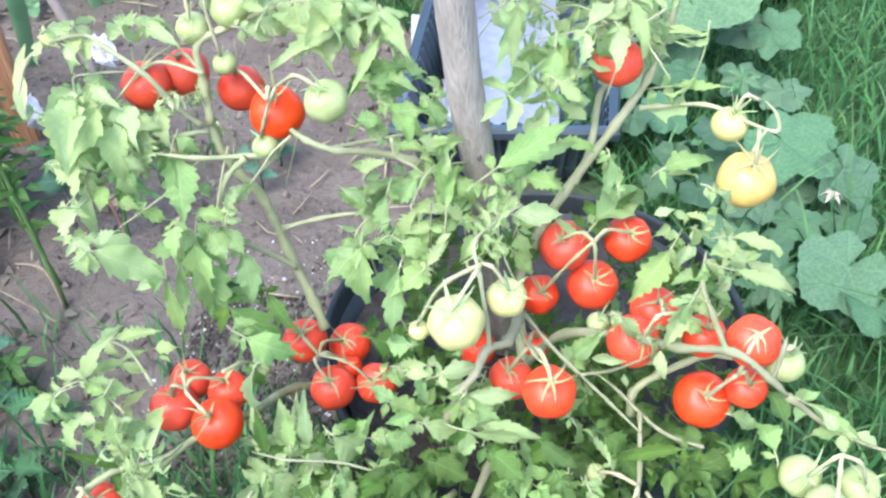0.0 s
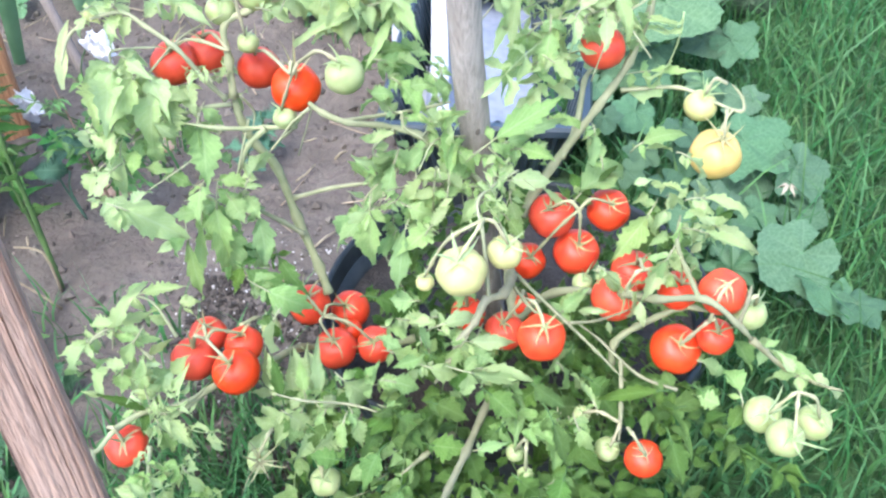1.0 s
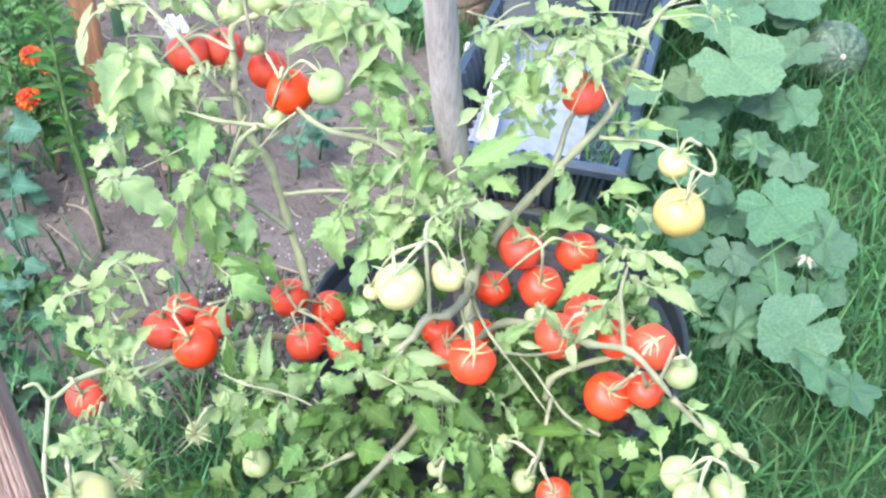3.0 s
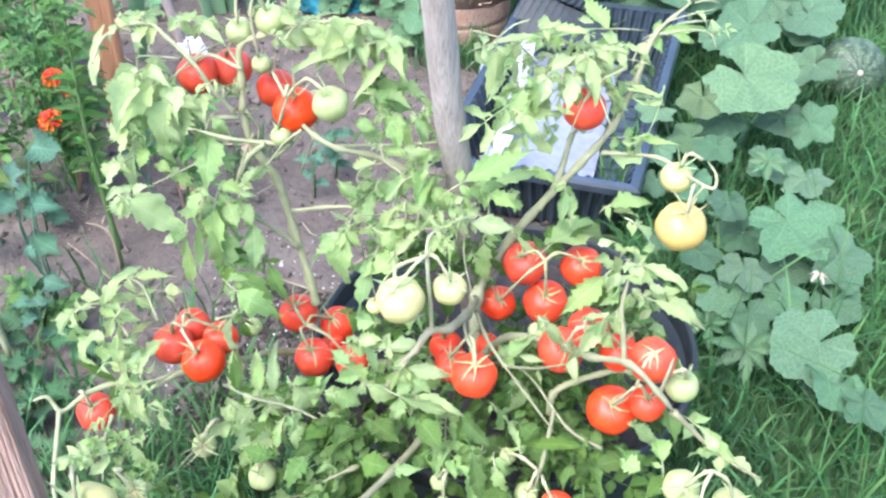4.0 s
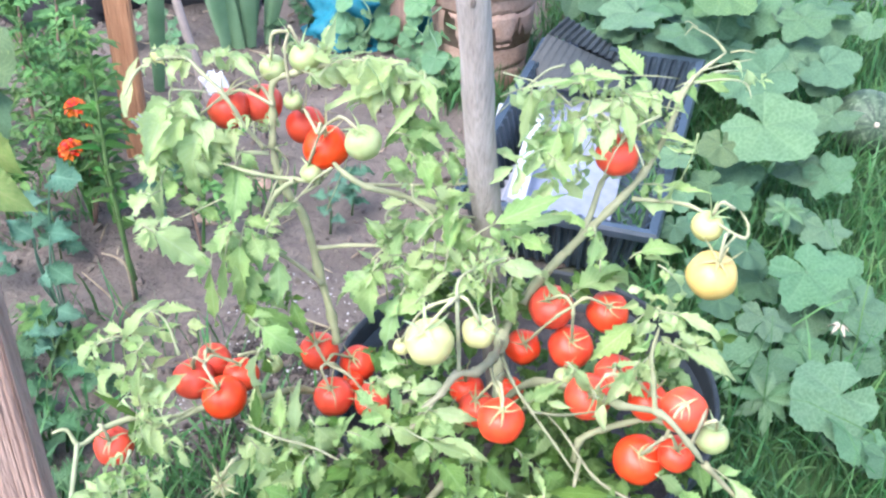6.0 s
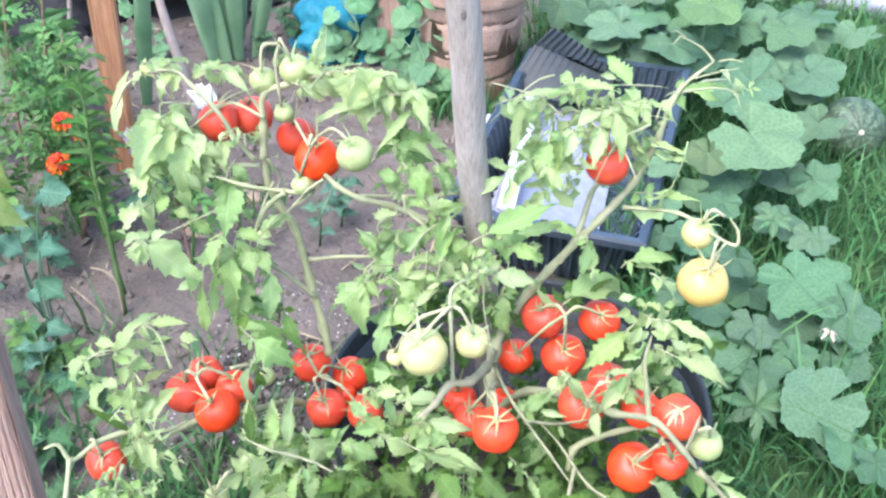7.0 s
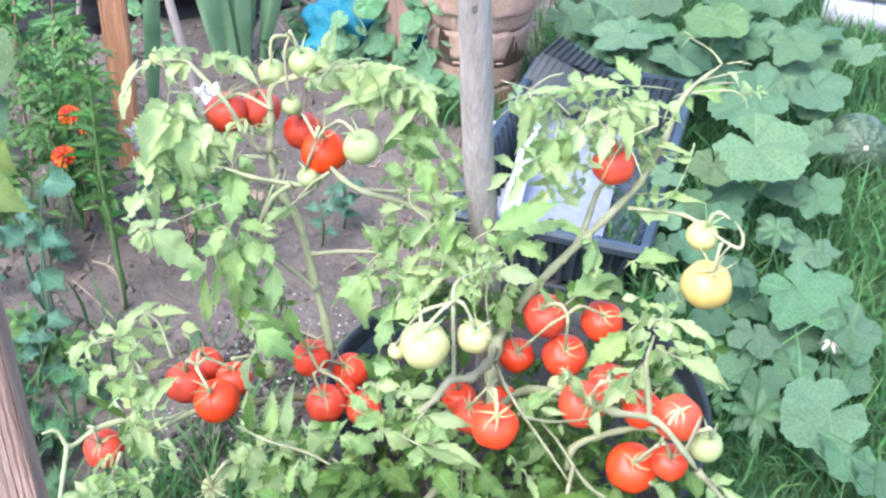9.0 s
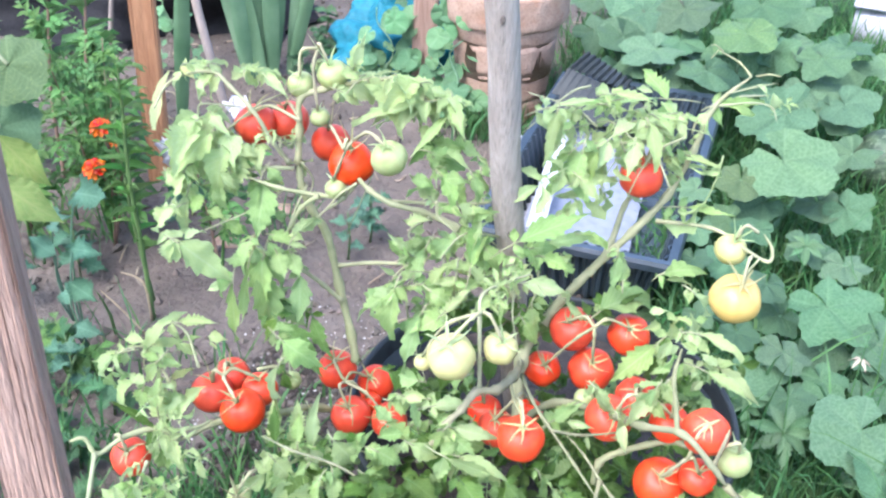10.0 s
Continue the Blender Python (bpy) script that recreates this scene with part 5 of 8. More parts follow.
    blade((0.121, 0.666, 0.557), (0.139, 0.662, 0.550), 0.011, 1)
    blade((-0.367, 0.588, 0.483), (-0.389, 0.578, 0.460), 0.022, 0)
    blade((-0.378, 0.599, 0.445), (-0.388, 0.590, 0.439), 0.008, 0)
    blade((-0.372, 0.608, 0.431), (-0.311, 0.611, 0.389), 0.033, 0)
    blade((-0.309, 0.586, 0.402), (-0.336, 0.579, 0.391), 0.011, 0)
    blade((-0.271, 0.608, 0.517), (-0.285, 0.608, 0.451), 0.029, 1)
    blade((-0.352, 0.608, 0.497), (-0.364, 0.602, 0.452), 0.015, 1)
    blade((-0.359, 0.585, 0.528), (-0.336, 0.578, 0.517), 0.016, 0)
    blade((-0.321, 0.608, 0.511), (-0.312, 0.601, 0.480), 0.016, 1)
    blade((-0.303, 0.592, 0.528), (-0.283, 0.588, 0.516), 0.012, 0)
    blade((-0.276, 0.595, 0.413), (-0.258, 0.590, 0.358), 0.028, 1)
    blade((-0.265, 0.612, 0.375), (-0.228, 0.603, 0.348), 0.029, 1)
    blade((-0.279, 0.580, 0.429), (-0.300, 0.585, 0.337), 0.015, 1)
    blade((-0.232, 0.606, 0.469), (-0.210, 0.609, 0.486), 0.016, 0)
    blade((-0.415, 0.512, 0.315), (-0.426, 0.516, 0.276), 0.014, 1)
    blade((-0.349, 0.486, 0.295), (-0.339, 0.479, 0.351), 0.017, 0)
    blade((-0.395, 0.503, 0.272), (-0.415, 0.501, 0.282), 0.007, 0)
    blade((-0.364, 0.494, 0.254), (-0.365, 0.499, 0.193), 0.017, 1)
    blade((-0.225, 0.501, 0.278), (-0.221, 0.496, 0.338), 0.013, 0)
    blade((-0.200, 0.489, 0.285), (-0.197, 0.492, 0.329), 0.015, 0)
    blade((-0.187, 0.497, 0.280), (-0.181, 0.499, 0.340), 0.014, 0)
    blade((-0.205, 0.492, 0.419), (-0.160, 0.484, 0.394), 0.033, 1)
    blade((-0.208, 0.499, 0.375), (-0.208, 0.501, 0.336), 0.013, 2)
    blade((-0.062, 0.491, 0.382), (-0.091, 0.495, 0.373), 0.015, 0)
    blade((-0.072, 0.488, 0.353), (-0.072, 0.488, 0.326), 0.010, 1)
    blade((-0.021, 0.487, 0.361), (-0.044, 0.481, 0.318), 0.028, 1)
    blade((-0.033, 0.477, 0.321), (0.018, 0.470, 0.320), 0.019, 0)
    blade((-0.051, 0.467, 0.351), (-0.060, 0.464, 0.332), 0.010, 1)
    blade((-0.155, 0.462, 0.308), (-0.142, 0.459, 0.328), 0.010, 1)
    blade((-0.145, 0.455, 0.311), (-0.122, 0.457, 0.308), 0.013, 2)
    blade((-0.110, 0.452, 0.343), (-0.087, 0.446, 0.345), 0.018, 1)
    blade((-0.083, 0.451, 0.344), (-0.071, 0.444, 0.366), 0.011, 1)
    blade((-0.113, 0.461, 0.309), (-0.091, 0.464, 0.311), 0.016, 1)
    blade((-0.121, 0.460, 0.339), (-0.112, 0.452, 0.363), 0.010, 1)
    blade((-0.165, 0.457, 0.322), (-0.164, 0.461, 0.382), 0.013, 0)
    blade((-0.067, 0.452, 0.309), (-0.073, 0.450, 0.286), 0.015, 2)
    blade((-0.059, 0.460, 0.315), (-0.049, 0.459, 0.298), 0.015, 1)
    blade((-0.044, 0.459, 0.327), (-0.039, 0.459, 0.311), 0.013, 1)
    blade((-0.018, 0.474, 0.358), (0.002, 0.472, 0.348), 0.022, 1)
    blade((0.011, 0.454, 0.325), (0.019, 0.445, 0.329), 0.007, 1)
    blade((0.032, 0.476, 0.307), (0.045, 0.472, 0.300), 0.015, 2)
    blade((0.054, 0.455, 0.351), (0.063, 0.458, 0.319), 0.012, 1)
    blade((0.066, 0.466, 0.326), (0.077, 0.466, 0.311), 0.015, 1)
    blade((0.053, 0.509, 0.367), (0.074, 0.503, 0.406), 0.013, 1)
    blade((0.070, 0.495, 0.382), (0.091, 0.497, 0.380), 0.010, 0)
    blade((0.090, 0.454, 0.409), (0.093, 0.454, 0.390), 0.007, 0)
    blade((0.002, 0.488, 0.360), (0.005, 0.487, 0.337), 0.010, 0)
    blade((-0.168, 0.469, 0.273), (-0.151, 0.472, 0.266), 0.015, 2)
    blade((-0.141, 0.473, 0.260), (-0.157, 0.470, 0.246), 0.016, 1)
    blade((-0.104, 0.455, 0.296), (-0.084, 0.447, 0.291), 0.016, 1)
    blade((0.088, 0.499, 0.423), (0.109, 0.496, 0.404), 0.014, 0)
    blade((0.141, 0.487, 0.448), (0.119, 0.490, 0.400), 0.015, 1)
    blade((0.114, 0.499, 0.397), (0.121, 0.499, 0.368), 0.011, 0)
    blade((0.137, 0.491, 0.424), (0.153, 0.484, 0.424), 0.016, 1)
    blade((0.070, 0.485, 0.392), (0.092, 0.480, 0.397), 0.007, 0)
    blade((0.154, 0.492, 0.495), (0.171, 0.488, 0.493), 0.008, 0)
    blade((0.149, 0.495, 0.481), (0.150, 0.497, 0.460), 0.011, 1)
    blade((0.166, 0.509, 0.487), (0.179, 0.502, 0.484), 0.009, 0)
    blade((0.163, 0.496, 0.505), (0.158, 0.488, 0.526), 0.008, 0)
    blade((0.173, 0.503, 0.459), (0.166, 0.507, 0.450), 0.007, 0)
    blade((0.159, 0.490, 0.475), (0.167, 0.491, 0.459), 0.009, 1)
    blade((-0.070, 0.443, 0.380), (-0.092, 0.433, 0.380), 0.014, 1)
    blade((-0.092, 0.456, 0.335), (-0.074, 0.450, 0.335), 0.018, 1)
    blade((-0.054, 0.440, 0.333), (-0.073, 0.436, 0.333), 0.015, 2)
    blade((-0.056, 0.441, 0.310), (-0.091, 0.437, 0.301), 0.018, 2)
    blade((-0.047, 0.451, 0.329), (-0.034, 0.445, 0.315), 0.013, 1)
    blade((-0.016, 0.438, 0.371), (0.030, 0.429, 0.367), 0.015, 0)
    blade((-0.010, 0.438, 0.352), (0.007, 0.435, 0.336), 0.010, 2)
    blade((-0.153, 0.445, 0.295), (-0.191, 0.446, 0.247), 0.021, 0)
    blade((-0.113, 0.449, 0.290), (-0.136, 0.449, 0.237), 0.019, 2)
    blade((-0.133, 0.461, 0.326), (-0.150, 0.452, 0.320), 0.013, 0)
    blade((-0.136, 0.435, 0.295), (-0.142, 0.427, 0.274), 0.016, 2)
    blade((-0.096, 0.400, 0.324), (-0.072, 0.398, 0.317), 0.017, 2)
    blade((-0.004, 0.410, 0.324), (-0.020, 0.405, 0.303), 0.015, 2)
    blade((0.043, 0.416, 0.325), (0.023, 0.406, 0.306), 0.022, 1)
    blade((0.047, 0.413, 0.329), (0.044, 0.406, 0.267), 0.020, 1)
    blade((0.063, 0.414, 0.311), (0.080, 0.404, 0.268), 0.017, 1)
    blade((-0.017, 0.417, 0.222), (0.004, 0.415, 0.201), 0.024, 1)
    blade((0.040, 0.395, 0.264), (0.019, 0.398, 0.234), 0.015, 1)
    blade((0.056, 0.402, 0.237), (0.038, 0.393, 0.209), 0.024, 1)
    blade((-0.032, 0.406, 0.226), (-0.014, 0.403, 0.248), 0.012, 1)
    blade((0.079, 0.403, 0.258), (0.078, 0.395, 0.236), 0.010, 1)
    blade((-0.145, 0.402, 0.281), (-0.101, 0.394, 0.287), 0.015, 2)
    blade((-0.111, 0.402, 0.269), (-0.132, 0.402, 0.251), 0.016, 1)
    blade((-0.139, 0.409, 0.232), (-0.171, 0.406, 0.221), 0.021, 1)
    blade((-0.104, 0.401, 0.243), (-0.128, 0.396, 0.223), 0.024, 2)
    blade((0.072, 0.396, 0.226), (0.088, 0.389, 0.229), 0.018, 1)
    blade((0.009, 0.402, 0.228), (0.017, 0.394, 0.215), 0.016, 1)
    blade((-0.136, 0.645, 0.632), (-0.109, 0.609, 0.621), 0.025, 0)
    blade((-0.107, 0.640, 0.613), (-0.172, 0.609, 0.595), 0.016, 0)
    blade((-0.114, 0.650, 0.603), (-0.129, 0.616, 0.594), 0.016, 0)
    blade((-0.118, 0.655, 0.618), (-0.083, 0.666, 0.609), 0.009, 0)
    blade((-0.084, 0.650, 0.614), (-0.065, 0.606, 0.602), 0.016, 0)
    blade((-0.295, 0.640, 0.620), (-0.305, 0.699, 0.605), 0.014, 0)
    blade((-0.280, 0.645, 0.619), (-0.259, 0.658, 0.613), 0.011, 0)
    blade((-0.272, 0.645, 0.617), (-0.244, 0.626, 0.609), 0.013, 0)
    blade((-0.335, 0.635, 0.577), (-0.310, 0.637, 0.571), 0.013, 0)
    blade((-0.327, 0.630, 0.575), (-0.299, 0.609, 0.566), 0.015, 0)
    blade((-0.313, 0.625, 0.554), (-0.289, 0.601, 0.545), 0.014, 0)
    blade((-0.338, 0.590, 0.545), (-0.366, 0.590, 0.509), 0.020, 1)
    blade((-0.300, 0.585, 0.536), (-0.282, 0.585, 0.519), 0.011, 0)
    blade((-0.354, 0.588, 0.521), (-0.338, 0.588, 0.503), 0.017, 0)
    blade((-0.099, 0.630, 0.566), (-0.065, 0.630, 0.557), 0.022, 1)
    blade((-0.094, 0.625, 0.552), (-0.074, 0.625, 0.539), 0.016, 0)
    blade((-0.106, 0.600, 0.551), (-0.088, 0.600, 0.543), 0.014, 0)
    blade((-0.111, 0.590, 0.507), (-0.088, 0.590, 0.518), 0.015, 0)
    blade((-0.061, 0.590, 0.535), (-0.039, 0.590, 0.525), 0.016, 0)
    blade((0.011, 0.555, 0.485), (0.053, 0.555, 0.484), 0.021, 0)
    blade((-0.058, 0.460, 0.406), (-0.079, 0.460, 0.410), 0.011, 0)
    blade((-0.050, 0.470, 0.394), (-0.015, 0.470, 0.406), 0.018, 0)
    blade((-0.028, 0.455, 0.387), (0.017, 0.455, 0.384), 0.016, 0)
    blade((-0.034, 0.450, 0.388), (-0.059, 0.450, 0.344), 0.016, 1)
    blade((0.090, 0.485, 0.438), (0.110, 0.485, 0.416), 0.011, 0)
    blade((0.113, 0.480, 0.414), (0.121, 0.480, 0.382), 0.010, 0)
    blade((0.055, 0.500, 0.376), (0.077, 0.500, 0.403), 0.014, 1)
    blade((0.071, 0.470, 0.407), (0.095, 0.470, 0.405), 0.006, 0)
    blade((-0.064, 0.470, 0.362), (-0.071, 0.470, 0.403), 0.013, 1)
    blade((-0.090, 0.470, 0.366), (-0.108, 0.470, 0.381), 0.016, 1)
    blade((-0.026, 0.490, 0.418), (-0.048, 0.490, 0.390), 0.018, 1)
    blade((-0.078, 0.520, 0.376), (-0.105, 0.520, 0.376), 0.022, 1)
    blade((-0.063, 0.440, 0.372), (-0.035, 0.440, 0.360), 0.019, 0)
    blade((-0.096, 0.440, 0.355), (-0.071, 0.440, 0.346), 0.021, 1)
    blade((-0.028, 0.575, 0.460), (-0.051, 0.575, 0.482), 0.013, 0)
    blade((-0.013, 0.570, 0.475), (-0.023, 0.570, 0.451), 0.009, 0)
    blade((-0.065, 0.575, 0.476), (-0.084, 0.575, 0.445), 0.016, 0)
    blade((-0.048, 0.580, 0.488), (-0.034, 0.580, 0.508), 0.016, 1)
    blade((0.168, 0.500, 0.501), (0.213, 0.500, 0.489), 0.013, 0)
    blade((0.143, 0.520, 0.493), (0.153, 0.520, 0.470), 0.012, 0)
    blade((0.158, 0.530, 0.521), (0.180, 0.530, 0.501), 0.013, 0)
    blade((0.087, 0.650, 0.627), (0.103, 0.650, 0.618), 0.007, 0)
    blade((0.020, 0.660, 0.609), (0.014, 0.660, 0.567), 0.013, 0)
    blade((0.109, 0.650, 0.612), (0.131, 0.650, 0.598), 0.007, 0)
    blade((0.102, 0.655, 0.621), (0.133, 0.655, 0.619), 0.006, 0)
    blade((0.115, 0.650, 0.602), (0.126, 0.650, 0.574), 0.007, 0)
    blade((0.127, 0.650, 0.585), (0.158, 0.650, 0.583), 0.005, 0)
    blade((0.084, 0.655, 0.605), (0.073, 0.655, 0.576), 0.010, 0)
    blade((-0.190, 0.450, 0.425), (-0.204, 0.450, 0.377), 0.012, 0)
    blade((-0.329, 0.520, 0.394), (-0.286, 0.520, 0.404), 0.015, 0)
    blade((-0.342, 0.520, 0.395), (-0.324, 0.520, 0.408), 0.008, 1)
    blade((-0.352, 0.490, 0.376), (-0.325, 0.490, 0.429), 0.016, 0)
    blade((-0.339, 0.470, 0.403), (-0.362, 0.470, 0.402), 0.015, 0)
    blade((-0.359, 0.460, 0.394), (-0.399, 0.460, 0.373), 0.014, 0)
    blade((-0.356, 0.450, 0.400), (-0.386, 0.450, 0.366), 0.015, 0)
    blade((-0.358, 0.450, 0.396), (-0.360, 0.450, 0.364), 0.016, 1)
    blade((-0.351, 0.500, 0.375), (-0.314, 0.500, 0.390), 0.013, 0)
    blade((-0.333, 0.480, 0.382), (-0.311, 0.480, 0.371), 0.015, 0)
    blade((-0.321, 0.500, 0.384), (-0.301, 0.500, 0.372), 0.011, 0)
    blade((-0.324, 0.480, 0.352), (-0.299, 0.480, 0.374), 0.009, 0)
    blade((-0.332, 0.450, 0.370), (-0.351, 0.450, 0.380), 0.014, 0)
    blade((-0.325, 0.510, 0.379), (-0.301, 0.510, 0.390), 0.008, 1)
    blade((-0.293, 0.510, 0.391), (-0.274, 0.510, 0.393), 0.013, 0)
    blade((-0.287, 0.500, 0.392), (-0.277, 0.500, 0.384), 0.005, 0)
    blade((-0.321, 0.460, 0.391), (-0.352, 0.460, 0.349), 0.017, 1)
    blade((-0.137, 0.330, 0.301), (-0.171, 0.320, 0.283), 0.015, 3)
    blade((-0.202, 0.330, 0.304), (-0.218, 0.320, 0.304), 0.010, 0)
    blade((-0.193, 0.330, 0.287), (-0.214, 0.320, 0.290), 0.009, 0)
    blade((-0.166, 0.325, 0.267), (-0.194, 0.315, 0.271), 0.012, 0)
    blade((-0.152, 0.325, 0.256), (-0.120, 0.315, 0.294), 0.012, 0)
    blade((-0.210, 0.320, 0.276), (-0.223, 0.310, 0.270), 0.011, 0)
    blade((-0.100, 0.320, 0.279), (-0.076, 0.310, 0.287), 0.011, 1)
    blade((-0.029, 0.360, 0.313), (-0.018, 0.350, 0.295), 0.010, 1)
    blade((-0.021, 0.380, 0.335), (0.001, 0.370, 0.356), 0.011, 1)
    blade((0.019, 0.655, 0.620), (0.039, 0.647, 0.628), 0.005, 1)
    blade((0.037, 0.655, 0.623), (0.057, 0.647, 0.633), 0.006, 1)
    blade((0.055, 0.655, 0.628), (0.073, 0.647, 0.635), 0.005, 1)
    blade((-0.093, 0.610, 0.527), (-0.108, 0.598, 0.553), 0.017, 0)
    blade((-0.084, 0.610, 0.555), (-0.059, 0.598, 0.537), 0.020, 1)
    blade((-0.052, 0.605, 0.561), (-0.037, 0.593, 0.537), 0.014, 1)
    blade((-0.080, 0.600, 0.524), (-0.057, 0.588, 0.529), 0.010, 1)
    blade((-0.056, 0.600, 0.520), (-0.033, 0.588, 0.538), 0.013, 0)
    blade((-0.040, 0.595, 0.523), (-0.049, 0.583, 0.482), 0.016, 0)
    blade((-0.034, 0.590, 0.494), (-0.014, 0.578, 0.481), 0.019, 1)
    blade((-0.000, 0.575, 0.498), (-0.011, 0.563, 0.497), 0.008, 0)
    blade((-0.047, 0.580, 0.470), (-0.066, 0.568, 0.486), 0.008, 0)
    blade((-0.113, 0.600, 0.468), (-0.125, 0.588, 0.492), 0.010, 0)
    blade((-0.092, 0.590, 0.483), (-0.106, 0.578, 0.440), 0.019, 1)
    blade((-0.064, 0.595, 0.495), (-0.093, 0.583, 0.471), 0.019, 1)
    blade((-0.123, 0.590, 0.446), (-0.134, 0.578, 0.460), 0.007, 0)
    blade((-0.052, 0.575, 0.460), (-0.082, 0.563, 0.465), 0.012, 0)
    blade((-0.081, 0.565, 0.452), (-0.053, 0.553, 0.444), 0.021, 1)
    blade((-0.039, 0.560, 0.463), (-0.059, 0.548, 0.455), 0.010, 0)
    blade((-0.117, 0.570, 0.442), (-0.139, 0.558, 0.424), 0.023, 0)
    blade((-0.026, 0.560, 0.476), (-0.032, 0.548, 0.483), 0.004, 0)
    blade((-0.001, 0.555, 0.482), (-0.008, 0.543, 0.491), 0.005, 0)
    blade((-0.120, 0.610, 0.467), (-0.091, 0.598, 0.490), 0.013, 1)


all_blades()


def compound_leaf(material, seed, pairs=3, slim=1.0):
    """A tomato leaf 1 long: an arched stalk with toothed leaflets in pairs and one at the end."""
    r = random.Random(seed)
    droop, sway = r.uniform(0.2, 0.55), r.choice((-1, 1)) * r.uniform(0.12, 0.35)
    at = lambda t: np.array([sway * t * t, t * (1 - 0.15 * droop * t), 0.12 * t - droop * t * t])
    line = [at(t) for t in np.linspace(0, 0.72, 9)]
    v, f = tube(line, list(np.linspace(0.011, 0.006, 9)), 5)
    groups = [(v, f, [(0.5, 0.5)] * len(v))]

    def leaflet(t, side, ln):
        base = at(t)
        ang = side * r.uniform(0.8, 1.25) if side else r.uniform(-0.2, 0.2)
        bv, bu, bf = blade_verts(r, 14, 4, r.uniform(0.05, 0.22), r.uniform(0.15, 0.6), r.uniform(0.1, 0.6), r.uniform(0.05, 0.12), r.uniform(0.26, 0.4), r.uniform(-2, 2))
        m = Matrix.Translation(base) @ Euler((r.uniform(-0.5, 0.1), side * r.uniform(-0.2, 0.5), -ang)).to_matrix().to_4x4() @ Matrix.Diagonal((slim * ln * r.uniform(0.44, 0.62), ln, ln, 1))
        groups.append(([m @ Vector(q) for q in bv], bf, bu))

    for k in range(pairs):
        t = 0.16 + 0.54 * k / max(1, pairs - 1) * r.uniform(0.85, 1.0)
        for side in (-1, 1):
            leaflet(t, side, r.uniform(0.20, 0.33))
            if r.random() < 0.5:
                leaflet(t - 0.09, side, r.uniform(0.07, 0.13))
    leaflet(0.72, 0, r.uniform(0.30, 0.42))
    V, F, U = merged(groups)
    return meshed("compound_leaf", V, F, material, True, U)


SPRAYS = [[compound_leaf(tone, 100 + 10 * i + k) for k in range(6)] for i, tone in enumerate(TONES)]

WISPS = [compound_leaf(M_YOUNG, 180 + k, 2 + k % 2, 0.6) for k in range(5)]

FRUIT = []  # centre, radius: leaves keep clear of the fruit on its open side
OPENINGS = [((-0.228, 0.416, 0.308), 0.018), ((-0.022, 0.468, 0.293), 0.0), ((-0.037, 0.42, 0.289), 0.0), ((-0.052, 0.37, 0.288), 0.0), ((-0.061, 0.315, 0.292), 0.0)]  # gaps through which the dark ground shows


def clear_of_fruit(p, margin=0.02):
    for c, q in FRUIT + OPENINGS:
        d = Vector(p) - Vector(c)
        along = max(0.0, min(0.22, d.dot(CAMWARD)))
        if (d - CAMWARD * along).length < q + margin:
            return False
    return True


def sprays(centre, size, count, reach, tones, seed, out=None):
    """Compound leaves filling a soft ellipsoid, stalks pointing away from the pot's middle."""
    r = random.Random(seed)
    made = tries = 0
    while made < count and tries < count * 30:
        tries += 1
        d = Vector((r.gauss(0, 0.45), r.gauss(0, 0.45), r.gauss(0, 0.45)))
        p = Vector(centre) + Vector((d.x * size[0], d.y * size[1], d.z * size[2]))
        ln = r.uniform(*reach)
        way = Vector((p.x - 0.02 + r.uniform(-0.12, 0.12), p.y - 0.66 + r.uniform(-0.12, 0.12), r.uniform(-0.12, 0.1))) if out is None else Vector((out[0] + r.uniform(-0.5, 0.5), out[1] + r.uniform(-0.5, 0.5), out[2] + r.uniform(-0.5, 0.5)))
        way.normalize()
        if not all(clear_of_fruit(p + way * ln * k, 0.02) for k in (0.2, 0.5, 0.8, 1.0)):
            continue
        tone = r.choice(tones)
        m = toward(p, p + way * ln, facing_open(r, 0.65), ln)
        leaf_at(SPRAYS[tone][r.randrange(6)], m, tone, tone < 2)
        made += 1


def wisps(centre, size, count, reach, seed, out):
    """Narrow, curling shoots."""
    r = random.Random(seed)
    for _ in range(count):
        p = Vector([c + 0.5 * q * r.gauss(0, 1) for c, q in zip(centre, size)])
        way = Vector([o + r.uniform(-0.7, 0.7) for o in out]).normalized()
        ln = r.uniform(*reach)
        if not all(clear_of_fruit(p + way * ln * k, 0.004) for k in (0.3, 0.8)):
            continue
        piece("leaf", WISPS[r.randrange(5)], plant, toward(p, p + way * ln, facing_open(r, 0.7), ln))


def twigs(centre, size, count, reach, seed, out):
    """Thin bare side shoots and leaf stalks."""
    r = random.Random(seed)
    for _ in range(count):
        p = Vector([c + 0.5 * q * r.gauss(0, 1) for c, q in zip(centre, size)])
        way = Vector([o + r.uniform(-0.8, 0.8) for o in out]).normalized()
        ln = r.uniform(*reach)
        sag = Vector((r.uniform(-0.2, 0.2), r.uniform(-0.2, 0.1), r.uniform(-0.35, 0.1))) * ln
        line = smooth_line([tuple(p), tuple(p + way * ln * 0.5 - sag * 0.3), tuple(p + way * ln + sag)], 5)
        v, f = tube(line, list(np.linspace(0.0013, 0.0006, len(line))), 5)
        STALKS[M_STEM.name].append((v, f))


